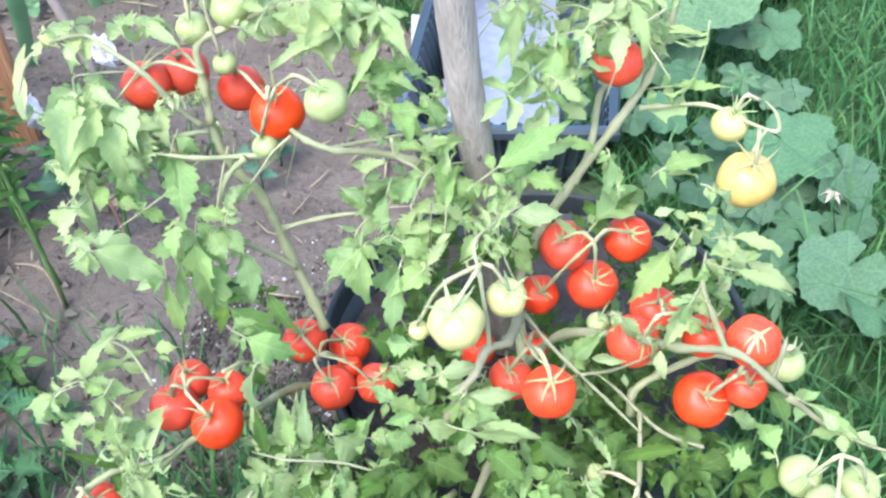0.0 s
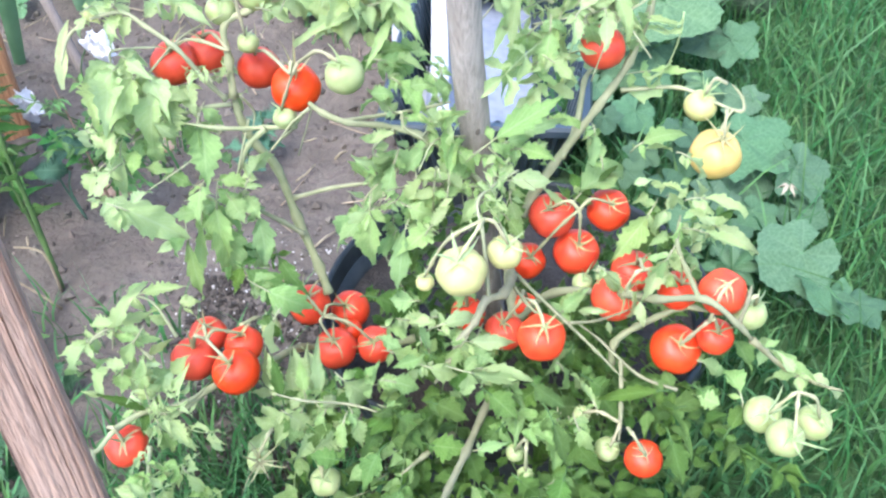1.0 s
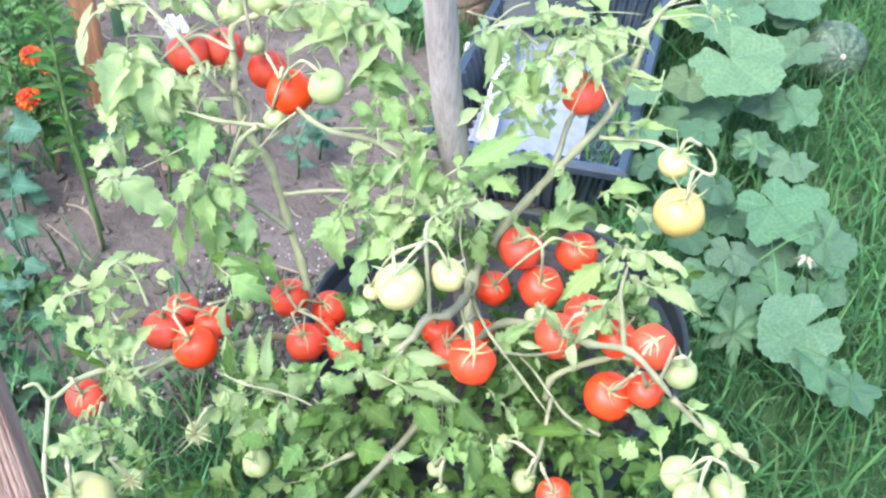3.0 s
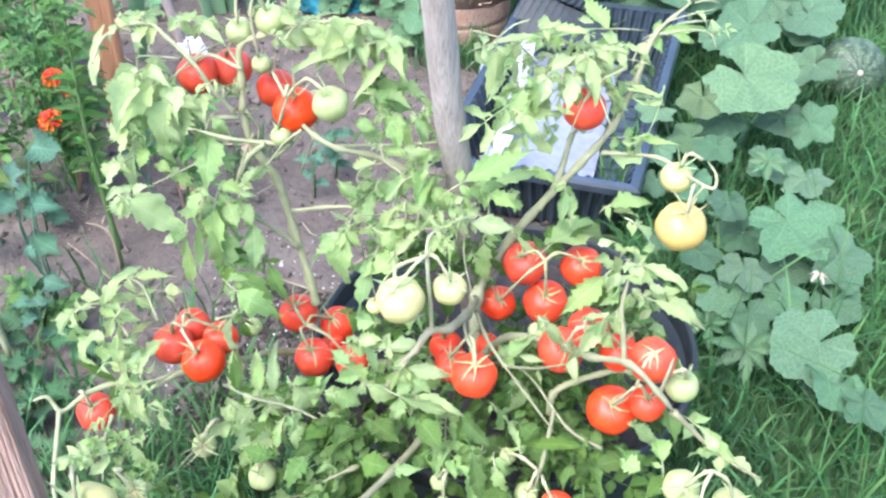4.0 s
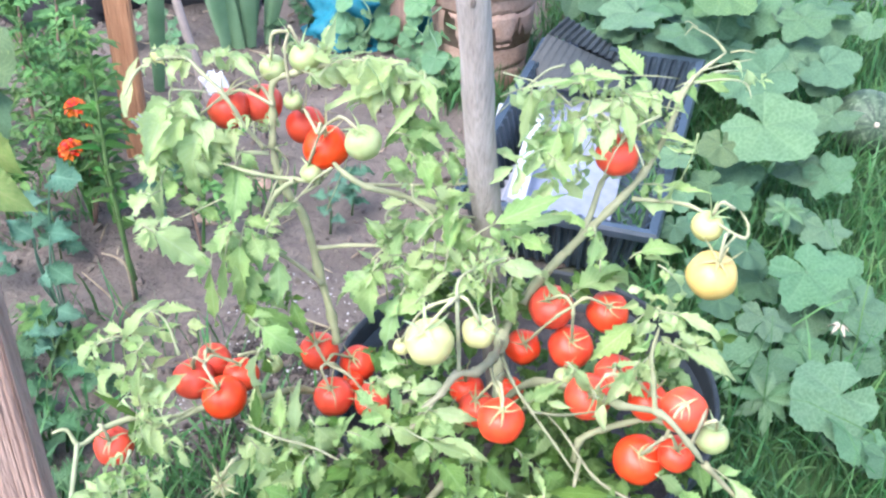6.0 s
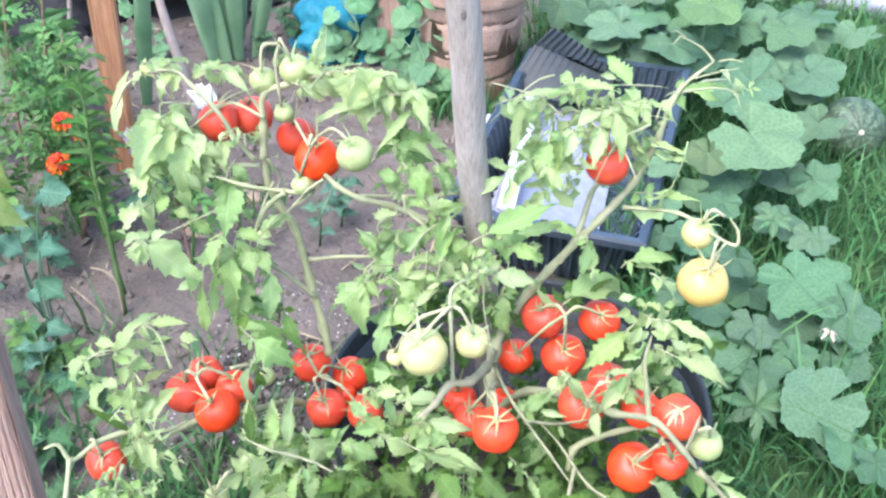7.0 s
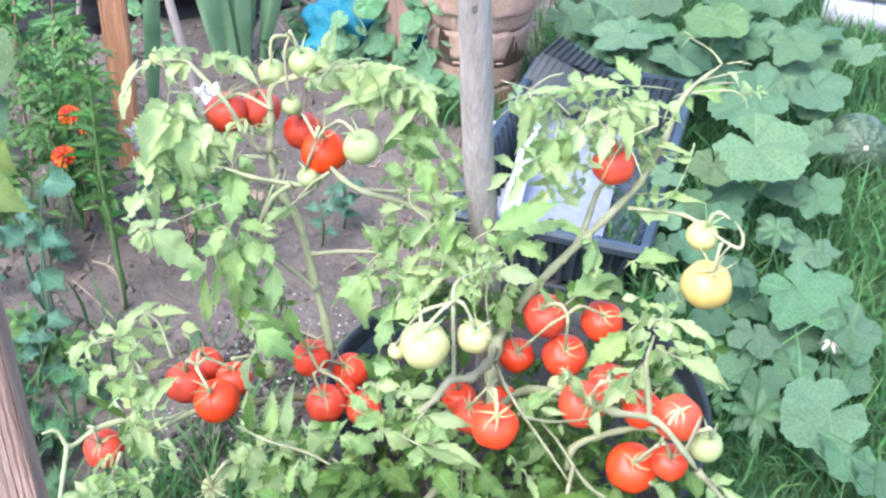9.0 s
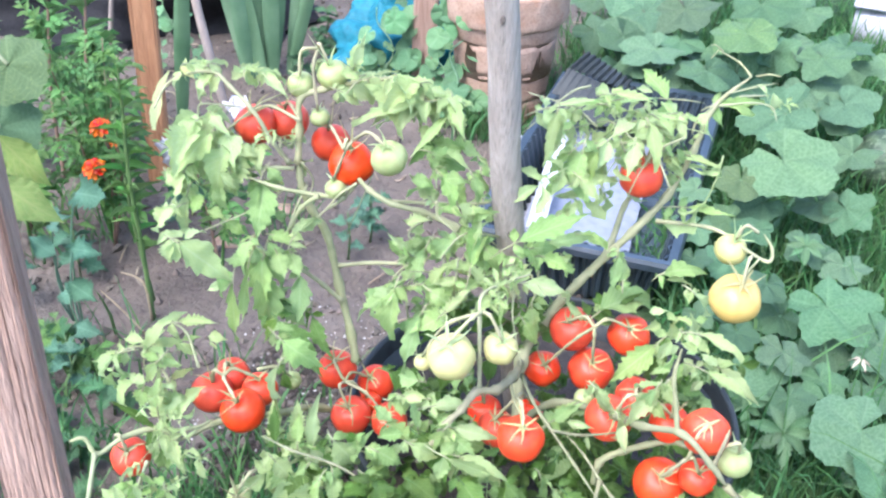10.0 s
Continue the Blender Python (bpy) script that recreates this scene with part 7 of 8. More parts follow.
for i, (x, y, z) in enumerate(((0.336, 0.888, 0.080), (0.379, 1.328, 0.120), (0.285, 0.952, 0.060))):
    silverweed((x, y, z), 8, (0.047, 0.036, 0.04)[i], "low silver-green weed with saw-toothed leaflets among squash leaves", 60 + i)


def blossom():
    root = thing("withered_blossom", (0.426, 0.983, 0.14), "small withered pale blossom lying on a squash leaf", "dead flower")
    groups = []
    r = random.Random(4)
    for k in range(5):
        v, u, f = blade_verts(r, 5, 3, 0.2, 0.8, 0.6, 0.1)
        a = k * 1.3
        m = toward((0.426, 0.983, 0.148), (0.426 + math.cos(a), 0.983 + math.sin(a), 0.148 + 0.3), (0, 0, 1), 0.007, 0.015)
        groups.append(([m @ Vector(q) for q in v], f, u))
    V, F, U = merged(groups)
    piece("petal", meshed("petal", V, F, M_DULL, True, U), root)


blossom()


# ---- plastic tray, lath, terracotta pot ----
def seed_tray():
    root = thing("plastic_tray", (0.03, 1.54, 0.0), "black-blue ribbed plastic tray lying open on the ground", "tray")
    at = Matrix.Translation((0.022, 1.522, 0.024)) @ Euler((radians(3.6), 0, radians(-5.5))).to_matrix().to_4x4()
    w, ln, h, flare, th = 0.130, 0.276, 0.13, 0.026, 0.003

    def wall(a, b, ribs):
        """A fluted wall from a to b along the foot, leaning outward."""
        bm = bmesh.new()
        a, b = Vector(a), Vector(b)
        d = (b - a).normalized()
        out = Vector((d.y, -d.x, 0))
        n = ribs * 4
        rows = []
        for k, (t, z) in enumerate(((0, 0.0), (0.5, 0.5), (1, 1.0))):
            line = []
            for i in range(n + 1):
                flute = 0.008 if (i // 2) % 2 else 0.0
                p = a + (b - a) * (i / n) + d * (2 * i / n - 1) * flare * t + out * (flare * t + flute)
                line.append((bm.verts.new((p.x, p.y, h * z)), bm.verts.new((p.x + out.x * th, p.y + out.y * th, h * z))))
            rows.append(line)
        for lo, hi in zip(rows, rows[1:]):
            for i in range(n):
                bm.faces.new((lo[i][0], lo[i + 1][0], hi[i + 1][0], hi[i][0]))
                bm.faces.new((lo[i][1], hi[i][1], hi[i + 1][1], lo[i + 1][1]))
        for i in range(n):
            bm.faces.new((rows[-1][i][0], rows[-1][i + 1][0], rows[-1][i + 1][1], rows[-1][i][1]))
        part("wall", bm, M_TRAY, root, "fluted tray wall", False, at)

    wall((w, ln, 0), (-w, ln, 0), 14)
    wall((-w, ln, 0), (-w, -ln, 0), 20)
    wall((-w, -ln, 0), (w, -ln, 0), 14)
    wall((w, -ln, 0), (w, ln, 0), 20)
    bm = bmesh.new()
    n = 24
    for k in range(n + 1):
        y = -ln + 2 * ln * k / n
        z = 0.006 if k % 2 else 0.0
        for x in (-w, -w * 0.5, 0.0, w * 0.5, w):
            bm.verts.new((x, y, z))
    bm.verts.ensure_lookup_table()
    for k in range(n):
        for i in range(4):
            a = k * 5 + i
            bm.faces.new((bm.verts[a], bm.verts[a + 1], bm.verts[a + 6], bm.verts[a + 5]))
    part("floor", bm, M_TRAY, root, "ridged tray floor shining with sky light", False, at)
    for (ax, ay), (bx, by) in (((1, 1), (-1, 1)), ((-1, 1), (-1, -1)), ((-1, -1), (1, -1)), ((1, -1), (1, 1))):
        bm = bmesh.new()
        o = flare + 0.008
        a, b = Vector((ax * (w + o), ay * (ln + o), h)), Vector((bx * (w + o), by * (ln + o), h))
        d = (b - a).normalized()
        out = Vector((d.y, -d.x, 0))
        prof = ((-0.002, 0.0), (0.012, 0.002), (0.016, -0.004), (0.016, -0.016), (0.013, -0.016), (0.012, -0.003), (-0.002, -0.004))
        ends = []
        for p, s in ((a, -1), (b, 1)):
            ends.append([bm.verts.new(p + out * q[0] + d * s * max(q[0], 0) + Vector((0, 0, q[1]))) for q in prof])
        for i in range(len(prof)):
            j = (i + 1) % len(prof)
            bm.faces.new((ends[0][i], ends[1][i], ends[1][j], ends[0][j]))
        part("lip", bm, M_TRAY, root, "turned-over tray lip", False, at)


seed_tray()


def tray_insert():
    """A thin black sheet leaning inside the tray, its upper edge fluted and bent back over the lip."""
    a0, a1, r0, r1, s0, s1 = (Vector(p) for p in ((-0.156, 1.700, 0.125), (0.067, 1.700, 0.123), (-0.105, 1.785, 0.210), (0.070, 1.785, 0.151), (-0.075, 1.850, 0.223), (0.075, 1.850, 0.153)))
    root = thing("plastic_insert", tuple((a0 + a1) / 2), "black plastic insert with a fluted edge leaning in the tray", "tray insert", "")
    for name, lo0, lo1, hi0, hi1, flute in (("panel", a0, a1, r0, r1, 0.0012), ("fluted_edge", r0, r1, s0, s1, 0.007)):
        n = 36
        normal = (lo1 - lo0).cross(hi0 - lo0).normalized()
        bm = bmesh.new()
        rows = []
        for t in (0.0, 0.5, 1.0):
            line = []
            for i in range(n + 1):
                u = i / n
                p = lo0.lerp(lo1, u).lerp(hi0.lerp(hi1, u), t) + normal * (flute * (0.5 + 0.5 * math.sin(i * 2.1)) * (t if flute < 0.002 else 1.0) + 0.004 * math.sin(3 * u + 2 * t))
                line.append((bm.verts.new(p), bm.verts.new(p - normal * 0.0025)))
            rows.append(line)
        for lo, hi in zip(rows, rows[1:]):
            for i in range(n):
                bm.faces.new((lo[i][0], lo[i + 1][0], hi[i + 1][0], hi[i][0]))
                bm.faces.new((lo[i][1], hi[i][1], hi[i + 1][1], lo[i + 1][1]))
        for i in range(n):
            bm.faces.new((rows[-1][i][0], rows[-1][i + 1][0], rows[-1][i + 1][1], rows[-1][i][1]))
        part(name, bm, M_POT, root)


tray_insert()


def plank(name, a, b, wide, thick, material, label, category):
    """A flat lath from a to b with eased edges."""
    root = thing(name, a, label, category)
    bm = bmesh.new()
    bmesh.ops.create_cube(bm, size=1.0)
    ln = (Vector(b) - Vector(a)).length
    bmesh.ops.scale(bm, vec=(wide, ln, thick), verts=bm.verts)
    bmesh.ops.translate(bm, vec=(0, ln / 2, 0), verts=bm.verts)
    bmesh.ops.bevel(bm, geom=bm.edges[:], offset=min(wide, thick) * 0.2, segments=2, affect="EDGES")
    part("board", bm, material, root, "", False, toward(a, b, (0.2, -0.25, 1), 1.0, 1.0))
    return root


plank("white_lath", (-0.080, 1.27, 0.105), (-0.088, 1.70, 0.135), 0.032, 0.012, M_LATH, "short white painted lath lying across the tray", "lath")
plank("plastic_sheet", (-0.135, 1.33, 0.03), (-0.155, 1.70, 0.07), 0.07, 0.010, M_WHITEBOX, "pale grey plastic sheet lying beside the tray", "plastic sheet")
plank("plastic_sheet", (-0.015, 1.27, 0.055), (0.005, 1.76, 0.085), 0.20, 0.006, M_PALEBLUE, "pale blue-grey plastic sheet lying inside the tray", "plastic sheet")


def clay_pot():
    root = thing("terracotta_pot", (-0.285, 1.98, 0.0), "large weathered terracotta flower pot with flaking bands", "flower pot")
    at = Matrix.Translation((-0.285, 1.98, 0.0))

    def weathered(prof, seed, chip):
        """A turned shape whose bands have chipped, uneven lower edges."""
        v, f = lathe(prof, 110, 0.006)
        out = []
        for x, y, z in v:
            q = math.hypot(x, y)
            a = math.atan2(y, x)
            n = noise.noise(Vector((a * 5, z * 9, seed))) + 0.6 * noise.noise(Vector((a * 14, z * 22, seed + 3)))
            k = 1 + chip * n / max(q, 0.05) * 0.10
            out.append((x * k, y * k, z + (0.003 * n if q > 0.1 else 0.0)))
        return out, f

    wall = lambda z: 0.101 + 0.112 * z
    prof = [(0.001, 0.003), (0.094, 0.003), (0.100, 0.008)]
    for z in (0.03, 0.05, 0.062, 0.0645, 0.067, 0.0695, 0.08, 0.10, 0.118, 0.132, 0.1345, 0.137, 0.1395, 0.15, 0.17, 0.19, 0.2045, 0.2065, 0.2085, 0.2105, 0.225, 0.245):
        crack = 0.0028 if z in (0.0645, 0.067, 0.1345, 0.137, 0.2065, 0.2085) else 0.0
        prof.append((wall(z) - crack, z))
    prof += [(0.126, 0.252), (0.115, 0.12), (0.001, 0.11)]
    v, f = weathered(prof, 1.0, 0.03)
    piece("body", meshed("body", v, f, M_TERRA), root, at, "peach clay body with cracked flaking bands")
    band = [(0.128, 0.248), (0.139, 0.248), (0.1425, 0.253), (0.144, 0.27), (0.1455, 0.305), (0.147, 0.318), (0.145, 0.328), (0.139, 0.33), (0.133, 0.325), (0.129, 0.26)]
    v, f = weathered(band + band[:1], 5.0, 0.02)
    piece("rim", meshed("rim", v, f, M_TERRA), root, at, "thick chipped terracotta rim")
    v, f = lathe([(0.128, 0.29), (0.06, 0.298), (0.001, 0.3)], 30)
    piece("soil", meshed("soil", v, f, M_COMPOST), root, at)


clay_pot()


def crumpled(name, centre, size, material, label, category, seed, rough=0.35, root=None):
    """A slack heap of sheet plastic, or one more fold of the heap root."""
    kept_root = root or thing(name, (centre[0], centre[1], 0.0), label, category)
    V, F, nu, nv = [], [], 72, 26
    for j in range(nv + 1):
        t = j / nv * math.pi * 0.55
        for i in range(nu):
            a = 2 * math.pi * i / nu
            d = Vector((math.sin(t) * math.cos(a), math.sin(t) * math.sin(a), math.cos(t)))
            k = 1 + rough * noise.noise(d * 2.3 + Vector((seed, 0, 0))) + 0.5 * rough * abs(noise.noise(d * 6 + Vector((0, seed, 0)))) + 0.22 * rough * abs(noise.noise(d * 15 + Vector((seed, seed, 0))))
            V.append((centre[0] + d.x * size[0] * k, centre[1] + d.y * size[1] * k, max(0.002, 0.01 + d.z * size[2] * k)))
    for j in range(nv):
        for i in range(nu):
            k = (i + 1) % nu
            F.append((j * nu + i, (j + 1) * nu + i, (j + 1) * nu + k, j * nu + k))
    piece("fold" if root else "sheet", meshed("sheet", V, F, material), kept_root, None, label if root else "")
    return kept_root


blue_bag = crumpled("blue_plastic_bag", (-0.67, 2.25, 0), (0.145, 0.17, 0.12), M_BLUE, "crumpled bright blue plastic bag on soil", "plastic bag", 2.0, 0.5)
crumpled("fold", (-0.53, 2.30, 0), (0.13, 0.10, 0.20), M_BLUE, "slack blue plastic fold", "", 8.0, 0.5, blue_bag)
crumpled("black_plastic_bag", (-1.66, 2.42, 0), (0.60, 0.36, 0.42), M_BLACK, "black plastic bag lying behind the flowers", "plastic bag", 5.0)


def white_box():
    root = thing("white_box", (0.80, 2.80, 0.0), "low white plastic box standing in the grass", "box")
    bm = bmesh.new()
    bmesh.ops.create_cube(bm, size=1.0)
    bmesh.ops.scale(bm, vec=(0.36, 0.3, 0.12), verts=bm.verts)
    bmesh.ops.translate(bm, vec=(0, 0, 0.06), verts=bm.verts)
    bmesh.ops.bevel(bm, geom=bm.edges[:], offset=0.012, segments=3, affect="EDGES")
    at = Matrix.Translation((0.80, 2.82, 0.0)) @ pose(0, 0, 0, 0, 0, -12)
    part("body", bm, M_WHITEBOX, root, "", True, at)
    bm = bmesh.new()
    bmesh.ops.create_cube(bm, size=1.0)
    bmesh.ops.scale(bm, vec=(0.375, 0.315, 0.02), verts=bm.verts)
    bmesh.ops.translate(bm, vec=(0, 0, 0.132), verts=bm.verts)
    bmesh.ops.bevel(bm, geom=bm.edges[:], offset=0.006, segments=2, affect="EDGES")
    part("lid", bm, M_WHITEBOX, root, "flat white lid", True, at)


white_box()


# ---- flower bed on the other side ----
def iris_clump(base, count, seed):
    r = random.Random(seed)
    root = thing("iris_clump", base, "clump of upright grey-green sword-shaped iris leaves", "iris", "iris clumps behind the tomato plant")
    for k in range(count):
        a, ln, w = r.uniform(0, 6.28), r.uniform(0.48, 0.75), r.uniform(0.030, 0.046)
        x, y = base[0] + 0.065 * r.uniform(-1, 1), base[1] + 0.05 * r.uniform(-1, 1)
        lean = Vector(((x - base[0]) * 2.6 + r.uniform(-0.14, 0.14), r.uniform(-0.15, 0.15), 1)).normalized()
        side = Vector((math.cos(a * 0.15), math.sin(a * 0.15), 0))
        V, F, U = [], [], []
        for i in range(11):
            t = i / 10
            c = Vector((x, y, -0.005)) + lean * ln * t + Vector((0.10 * (x - base[0]) * 6 * t**3, -0.03 * t * t, -0.05 * t**3))
            q = w / 2 * (1 - t**3.0) * (0.75 + 0.5 * math.sin(math.pi * min(t * 1.2, 1)))
            for s, dz in ((-1, 0.0), (0, 0.009), (1, -0.003)):
                p = c + side * q * s + Vector((0, -dz, 0))
                V.append(tuple(p))
                U.append((0.5 + 0.5 * s, t))
        for i in range(10):
            for s in range(2):
                b = i * 3 + s
                F.append((b, b + 1, b + 4, b + 3))
        piece("leaf", meshed("leaf", V, F, M_IRIS, True, U), root)
    return root


iris_clump((-0.94, 2.03, 0.0), 11, 71)
iris_clump((-1.05, 1.70, 0.0), 1, 75)


def pinnate(seed, material, pairs=7, narrow=0.16):
    """A feathery leaf 1 long with narrow toothed leaflets."""
    r = random.Random(seed)
    bend = r.uniform(0.1, 0.5)
    at = lambda t: np.array([0, t, 0.25 * t - bend * t * t])
    v, f = tube([at(t) for t in np.linspace(0, 1, 6)], list(np.linspace(0.02, 0.01, 6)), 4)
    groups = [(v, f)]
    for i in range(pairs):
        t = 0.15 + 0.8 * i / pairs
        for side in (-1, 1):
            bv, bu, bf = blade_verts(r, 5, 5, 0.7, 0.3, 0.3, 0.04, 0.4)
            swing = r.uniform(0.55, 1.25)
            d = Vector((side * math.sin(swing), math.cos(swing), r.uniform(-0.4, 0.5)))
            m = toward(at(t), Vector(at(t)) + d, (0, 0, 1), narrow * r.uniform(0.8, 1.2), 0.46 * r.uniform(0.6, 1.2) * (1 - 0.35 * t))
            groups.append(([m @ Vector(q) for q in bv], bf, bu))
    bv, bu, bf = blade_verts(r, 5, 5, 0.7, 0.3, 0.3, 0.04, 0.4)
    m = toward(at(0.95), at(0.95) + np.array([0, 1, -0.3]), (0, 0, 1), narrow, 0.35)
    groups.append(([m @ Vector(q) for q in bv], bf, bu))
    V, F, U = merged(groups)
    return meshed("feather_leaf", V, F, material, True, U)


FEATHERS = [pinnate(400 + k, M_MARI, 3 + k % 3, 0.15 + 0.05 * (k % 3)) for k in range(7)]
FRESH_FEATHERS = [pinnate(420 + k, M_FRESH, 3 + k, 0.26) for k in range(3)]


def flower_head(root, centre, size, seed, material, up=(0, -0.5, 0.8)):
    """A double bloom: ruffled petals in rings."""
    r = random.Random(seed)
    groups = []
    q = Vector(up).to_track_quat("Z", "Y").to_matrix().to_4x4()
    for ring, (n, rise) in enumerate(((11, 0.15), (10, 0.55), (7, 0.95), (4, 1.5))):
        for k in range(n):
            a = 2 * math.pi * k / n + ring * 0.4 + r.uniform(-0.15, 0.15)
            bv, bu, bf = blade_verts(r, 5, 3, 0.5, 0.3, 0.3, 0.18, 0.7)
            d = Vector((math.cos(a), math.sin(a), rise))
            m = Matrix.Translation(centre) @ q @ toward((0, 0, ring * size * 0.1), Vector((0, 0, ring * size * 0.1)) + d, (0, 0, 1), size * 0.5, size * (1 - 0.17 * ring))
            groups.append(([m @ Vector(p) for p in bv], bf, bu))
    V, F, U = merged(groups)
    piece("flower_head", meshed("flower_head", V, F, material, True, U), root, None, "ruffled orange-red bloom")


def marigold_plant(base, height, stems, seed, blooms=(), label="tall leafy green marigold plant in the flower bed", feathers=None):
    r = random.Random(seed)
    root = thing("marigold_plant", base, label, "marigold", "marigolds in the flower bed")
    use = feathers or FEATHERS
    for k in range(stems):
        a, tilt, h = r.uniform(0, 6.28), r.uniform(0.03, 0.28), height * r.uniform(0.65, 1.1)
        top = (base[0] + math.cos(a) * h * tilt, base[1] + math.sin(a) * h * tilt * 0.7, h)
        pts = [base, ((base[0] * 0.6 + top[0] * 0.4) + r.uniform(-0.01, 0.01), base[1] * 0.6 + top[1] * 0.4, h * 0.45), top]
        line = smooth_line(pts, 6)
        v, f = tube(line, list(np.linspace(0.0034, 0.0009, len(line))), 6)
        piece("stem", meshed("stem", v, f, M_HUSK if k % 3 == 0 else M_MARI), root)
        n = int(h / 0.024)
        for i in range(n):
            t = 0.38 + 0.62 * i / n
            p = Vector(line[min(len(line) - 1, int(t * (len(line) - 1)))])
            b = i * 2.4 + r.uniform(-0.4, 0.4)
            ln = r.uniform(0.04, 0.11) * (1.1 - 0.45 * t)
            d = Vector((math.cos(b), math.sin(b), r.uniform(0.0, 0.7)))
            m = toward(p, p + d, (r.uniform(-0.3, 0.3), -0.3, 1), ln, ln)
            piece("leaf", use[r.randrange(len(use))], root, m)
    for i, (c, s) in enumerate(blooms):
        flower_head(root, c, s, seed + i, M_PETAL)
        line = smooth_line([base, ((base[0] + c[0]) / 2, (base[1] + c[1]) / 2 + 0.03, c[2] * 0.6), c], 5)
        v, f = tube(line, list(np.linspace(0.004, 0.002, len(line))), 6)
        piece("flower_stalk", meshed("flower_stalk", v, f, M_HUSK), root)
    return root


marigold_plant((-0.86, 1.16, 0.0), 0.34, 6, 81, [((-0.801, 1.10, 0.281), 0.020), ((-0.776, 1.10, 0.260), 0.012), ((-0.814, 1.08, 0.211), 0.023)], "leafy marigold plant with small orange-red blooms")
marigold_plant((-0.92, 1.24, 0.0), 0.42, 6, 82)
marigold_plant((-1.04, 1.42, 0.0), 0.30, 6, 83)
marigold_plant((-1.18, 1.62, 0.0), 0.24, 5, 84)
marigold_plant((-0.98, 1.08, 0.0), 0.28, 5, 85)
marigold_plant((-1.22, 1.36, 0.0), 0.30, 5, 86)
marigold_plant((-0.72, 0.80, 0.0), 0.06, 5, 87, (), "small bright green seedling on bare soil", FRESH_FEATHERS)
marigold_plant((-0.62, 1.12, 0.0), 0.30, 2, 92, (), "slim leafy flower stem in the bed")


def stalk_plant(line, thick, leaf_from, leaf_long, material, stem_material, label, seed, slim=0.2):
    """A tall single stalk with narrow pointed leaves set round it, closer towards its tip."""
    r = random.Random(seed)
    root = thing("tall_stalk", line[0], label, "flower stalk", "tall stalks in the flower bed")
    path = smooth_line(line, 8)
    v, f = tube(path, list(np.linspace(thick, thick * 0.4, len(path))), 8)
    piece("stem", meshed("stem", v, f, stem_material), root)
    meshes = []
    for k in range(4):
        bv, bu, bf = blade_verts(r, 12, 6, 0.12, 0.4, r.uniform(0.15, 0.5), 0.05, 0.35, r.uniform(-0.6, 0.6))
        meshes.append(meshed("leaf_blade", bv, bf, material, True, bu))
    t, k = leaf_from, 0
    while t < 1.0:
        p = Vector(path[min(len(path) - 1, int(t * (len(path) - 1)))])
        a = k * 2.4 + r.uniform(-0.4, 0.4)
        ln = leaf_long * r.uniform(0.7, 1.2) * (1.0 - 0.35 * t)
        d = Vector((math.cos(a), math.sin(a), r.uniform(0.3, 1.1)))
        piece("leaf", meshes[k % 4], root, toward(p, p + d, (r.uniform(-0.3, 0.3), -0.4, 1), ln * slim, ln))
        t, k = t + 0.012 + 0.045 * (1 - t), k + 1
    return root


stalk_plant([(-0.675, 0.973, 0.0), (-0.684, 0.99, 0.13), (-0.692, 1.0, 0.25), (-0.698, 1.02, 0.35), (-0.705, 1.04, 0.43)], 0.0046, 0.30, 0.050, M_FRESH, M_STALKGREEN, "tall thick green stalk with a fresh leafy top", 611, 0.24)
stalk_plant([(-0.70, 1.02, 0.0), (-0.72, 1.03, 0.15), (-0.735, 1.05, 0.33)], 0.0035, 0.35, 0.07, M_MARI, M_STALKGREEN, "slim green stalk with narrow dark leaves", 612, 0.22)
stalk_plant([(-1.02, 1.35, 0.0), (-1.00, 1.35, 0.2), (-0.965, 1.35, 0.39), (-0.95, 1.35, 0.52)], 0.0040, 0.62, 0.085, M_LANCE, M_HUSK, "tall reddish-brown stalk with long pointed leaves", 613, 0.17)
stalk_plant([(-1.10, 1.36, 0.0), (-1.08, 1.35, 0.2), (-1.05, 1.35, 0.36), (-1.03, 1.35, 0.5)], 0.0040, 0.6, 0.075, M_LANCE, M_HUSK, "tall brown stalk with pointed green leaves", 614, 0.2)
stalk_plant([(-1.12, 1.55, 0.0), (-1.10, 1.53, 0.2), (-1.07, 1.5, 0.26)], 0.004, 0.3, 0.09, M_LANCE, M_STALKGREEN, "leafy green stalk with broad pointed leaves", 615, 0.34)
stalk_plant([(-1.25, 1.60, 0.0), (-1.24, 1.58, 0.2), (-1.22, 1.55, 0.27)], 0.004, 0.3, 0.09, M_LANCE, M_STALKGREEN, "leafy green stalk beside the black bag", 616, 0.3)


def fringed_weed(base, leaves, label, seed):
    """Blue-green leaves with deeply toothed, frilled edges, one above the other on thin stalks."""
    r = random.Random(seed)
    root = thing("fringed_weed", base, label, "weed", "fringed weeds in the bed")
    for c, q, way in leaves:
        bv, bu, bf = blade_verts(r, 56, 14, 0.6, 0.35, 0.35, 0.14, 0.42, r.uniform(-0.6, 0.6))
        d = Vector((math.cos(way), -0.35, math.sin(way))).normalized()
        tail = Vector(c) - d * q * 0.5
        piece("leaf", meshed("fringed_leaf", bv, bf, M_TEAL, True, bu), root, toward(tail, tail + d, (0.0, -0.7, 0.7), q * 0.8, q))
        v, f = tube(smooth_line([base, ((base[0] + tail.x) / 2 - 0.01, (base[1] + tail.y) / 2, tail.z * 0.6), tuple(tail)], 5), list(np.linspace(0.0022, 0.0014, 11)), 6)
        piece("leaf_stalk", meshed("leaf_stalk", v, f, M_TEAL), root)
    return root


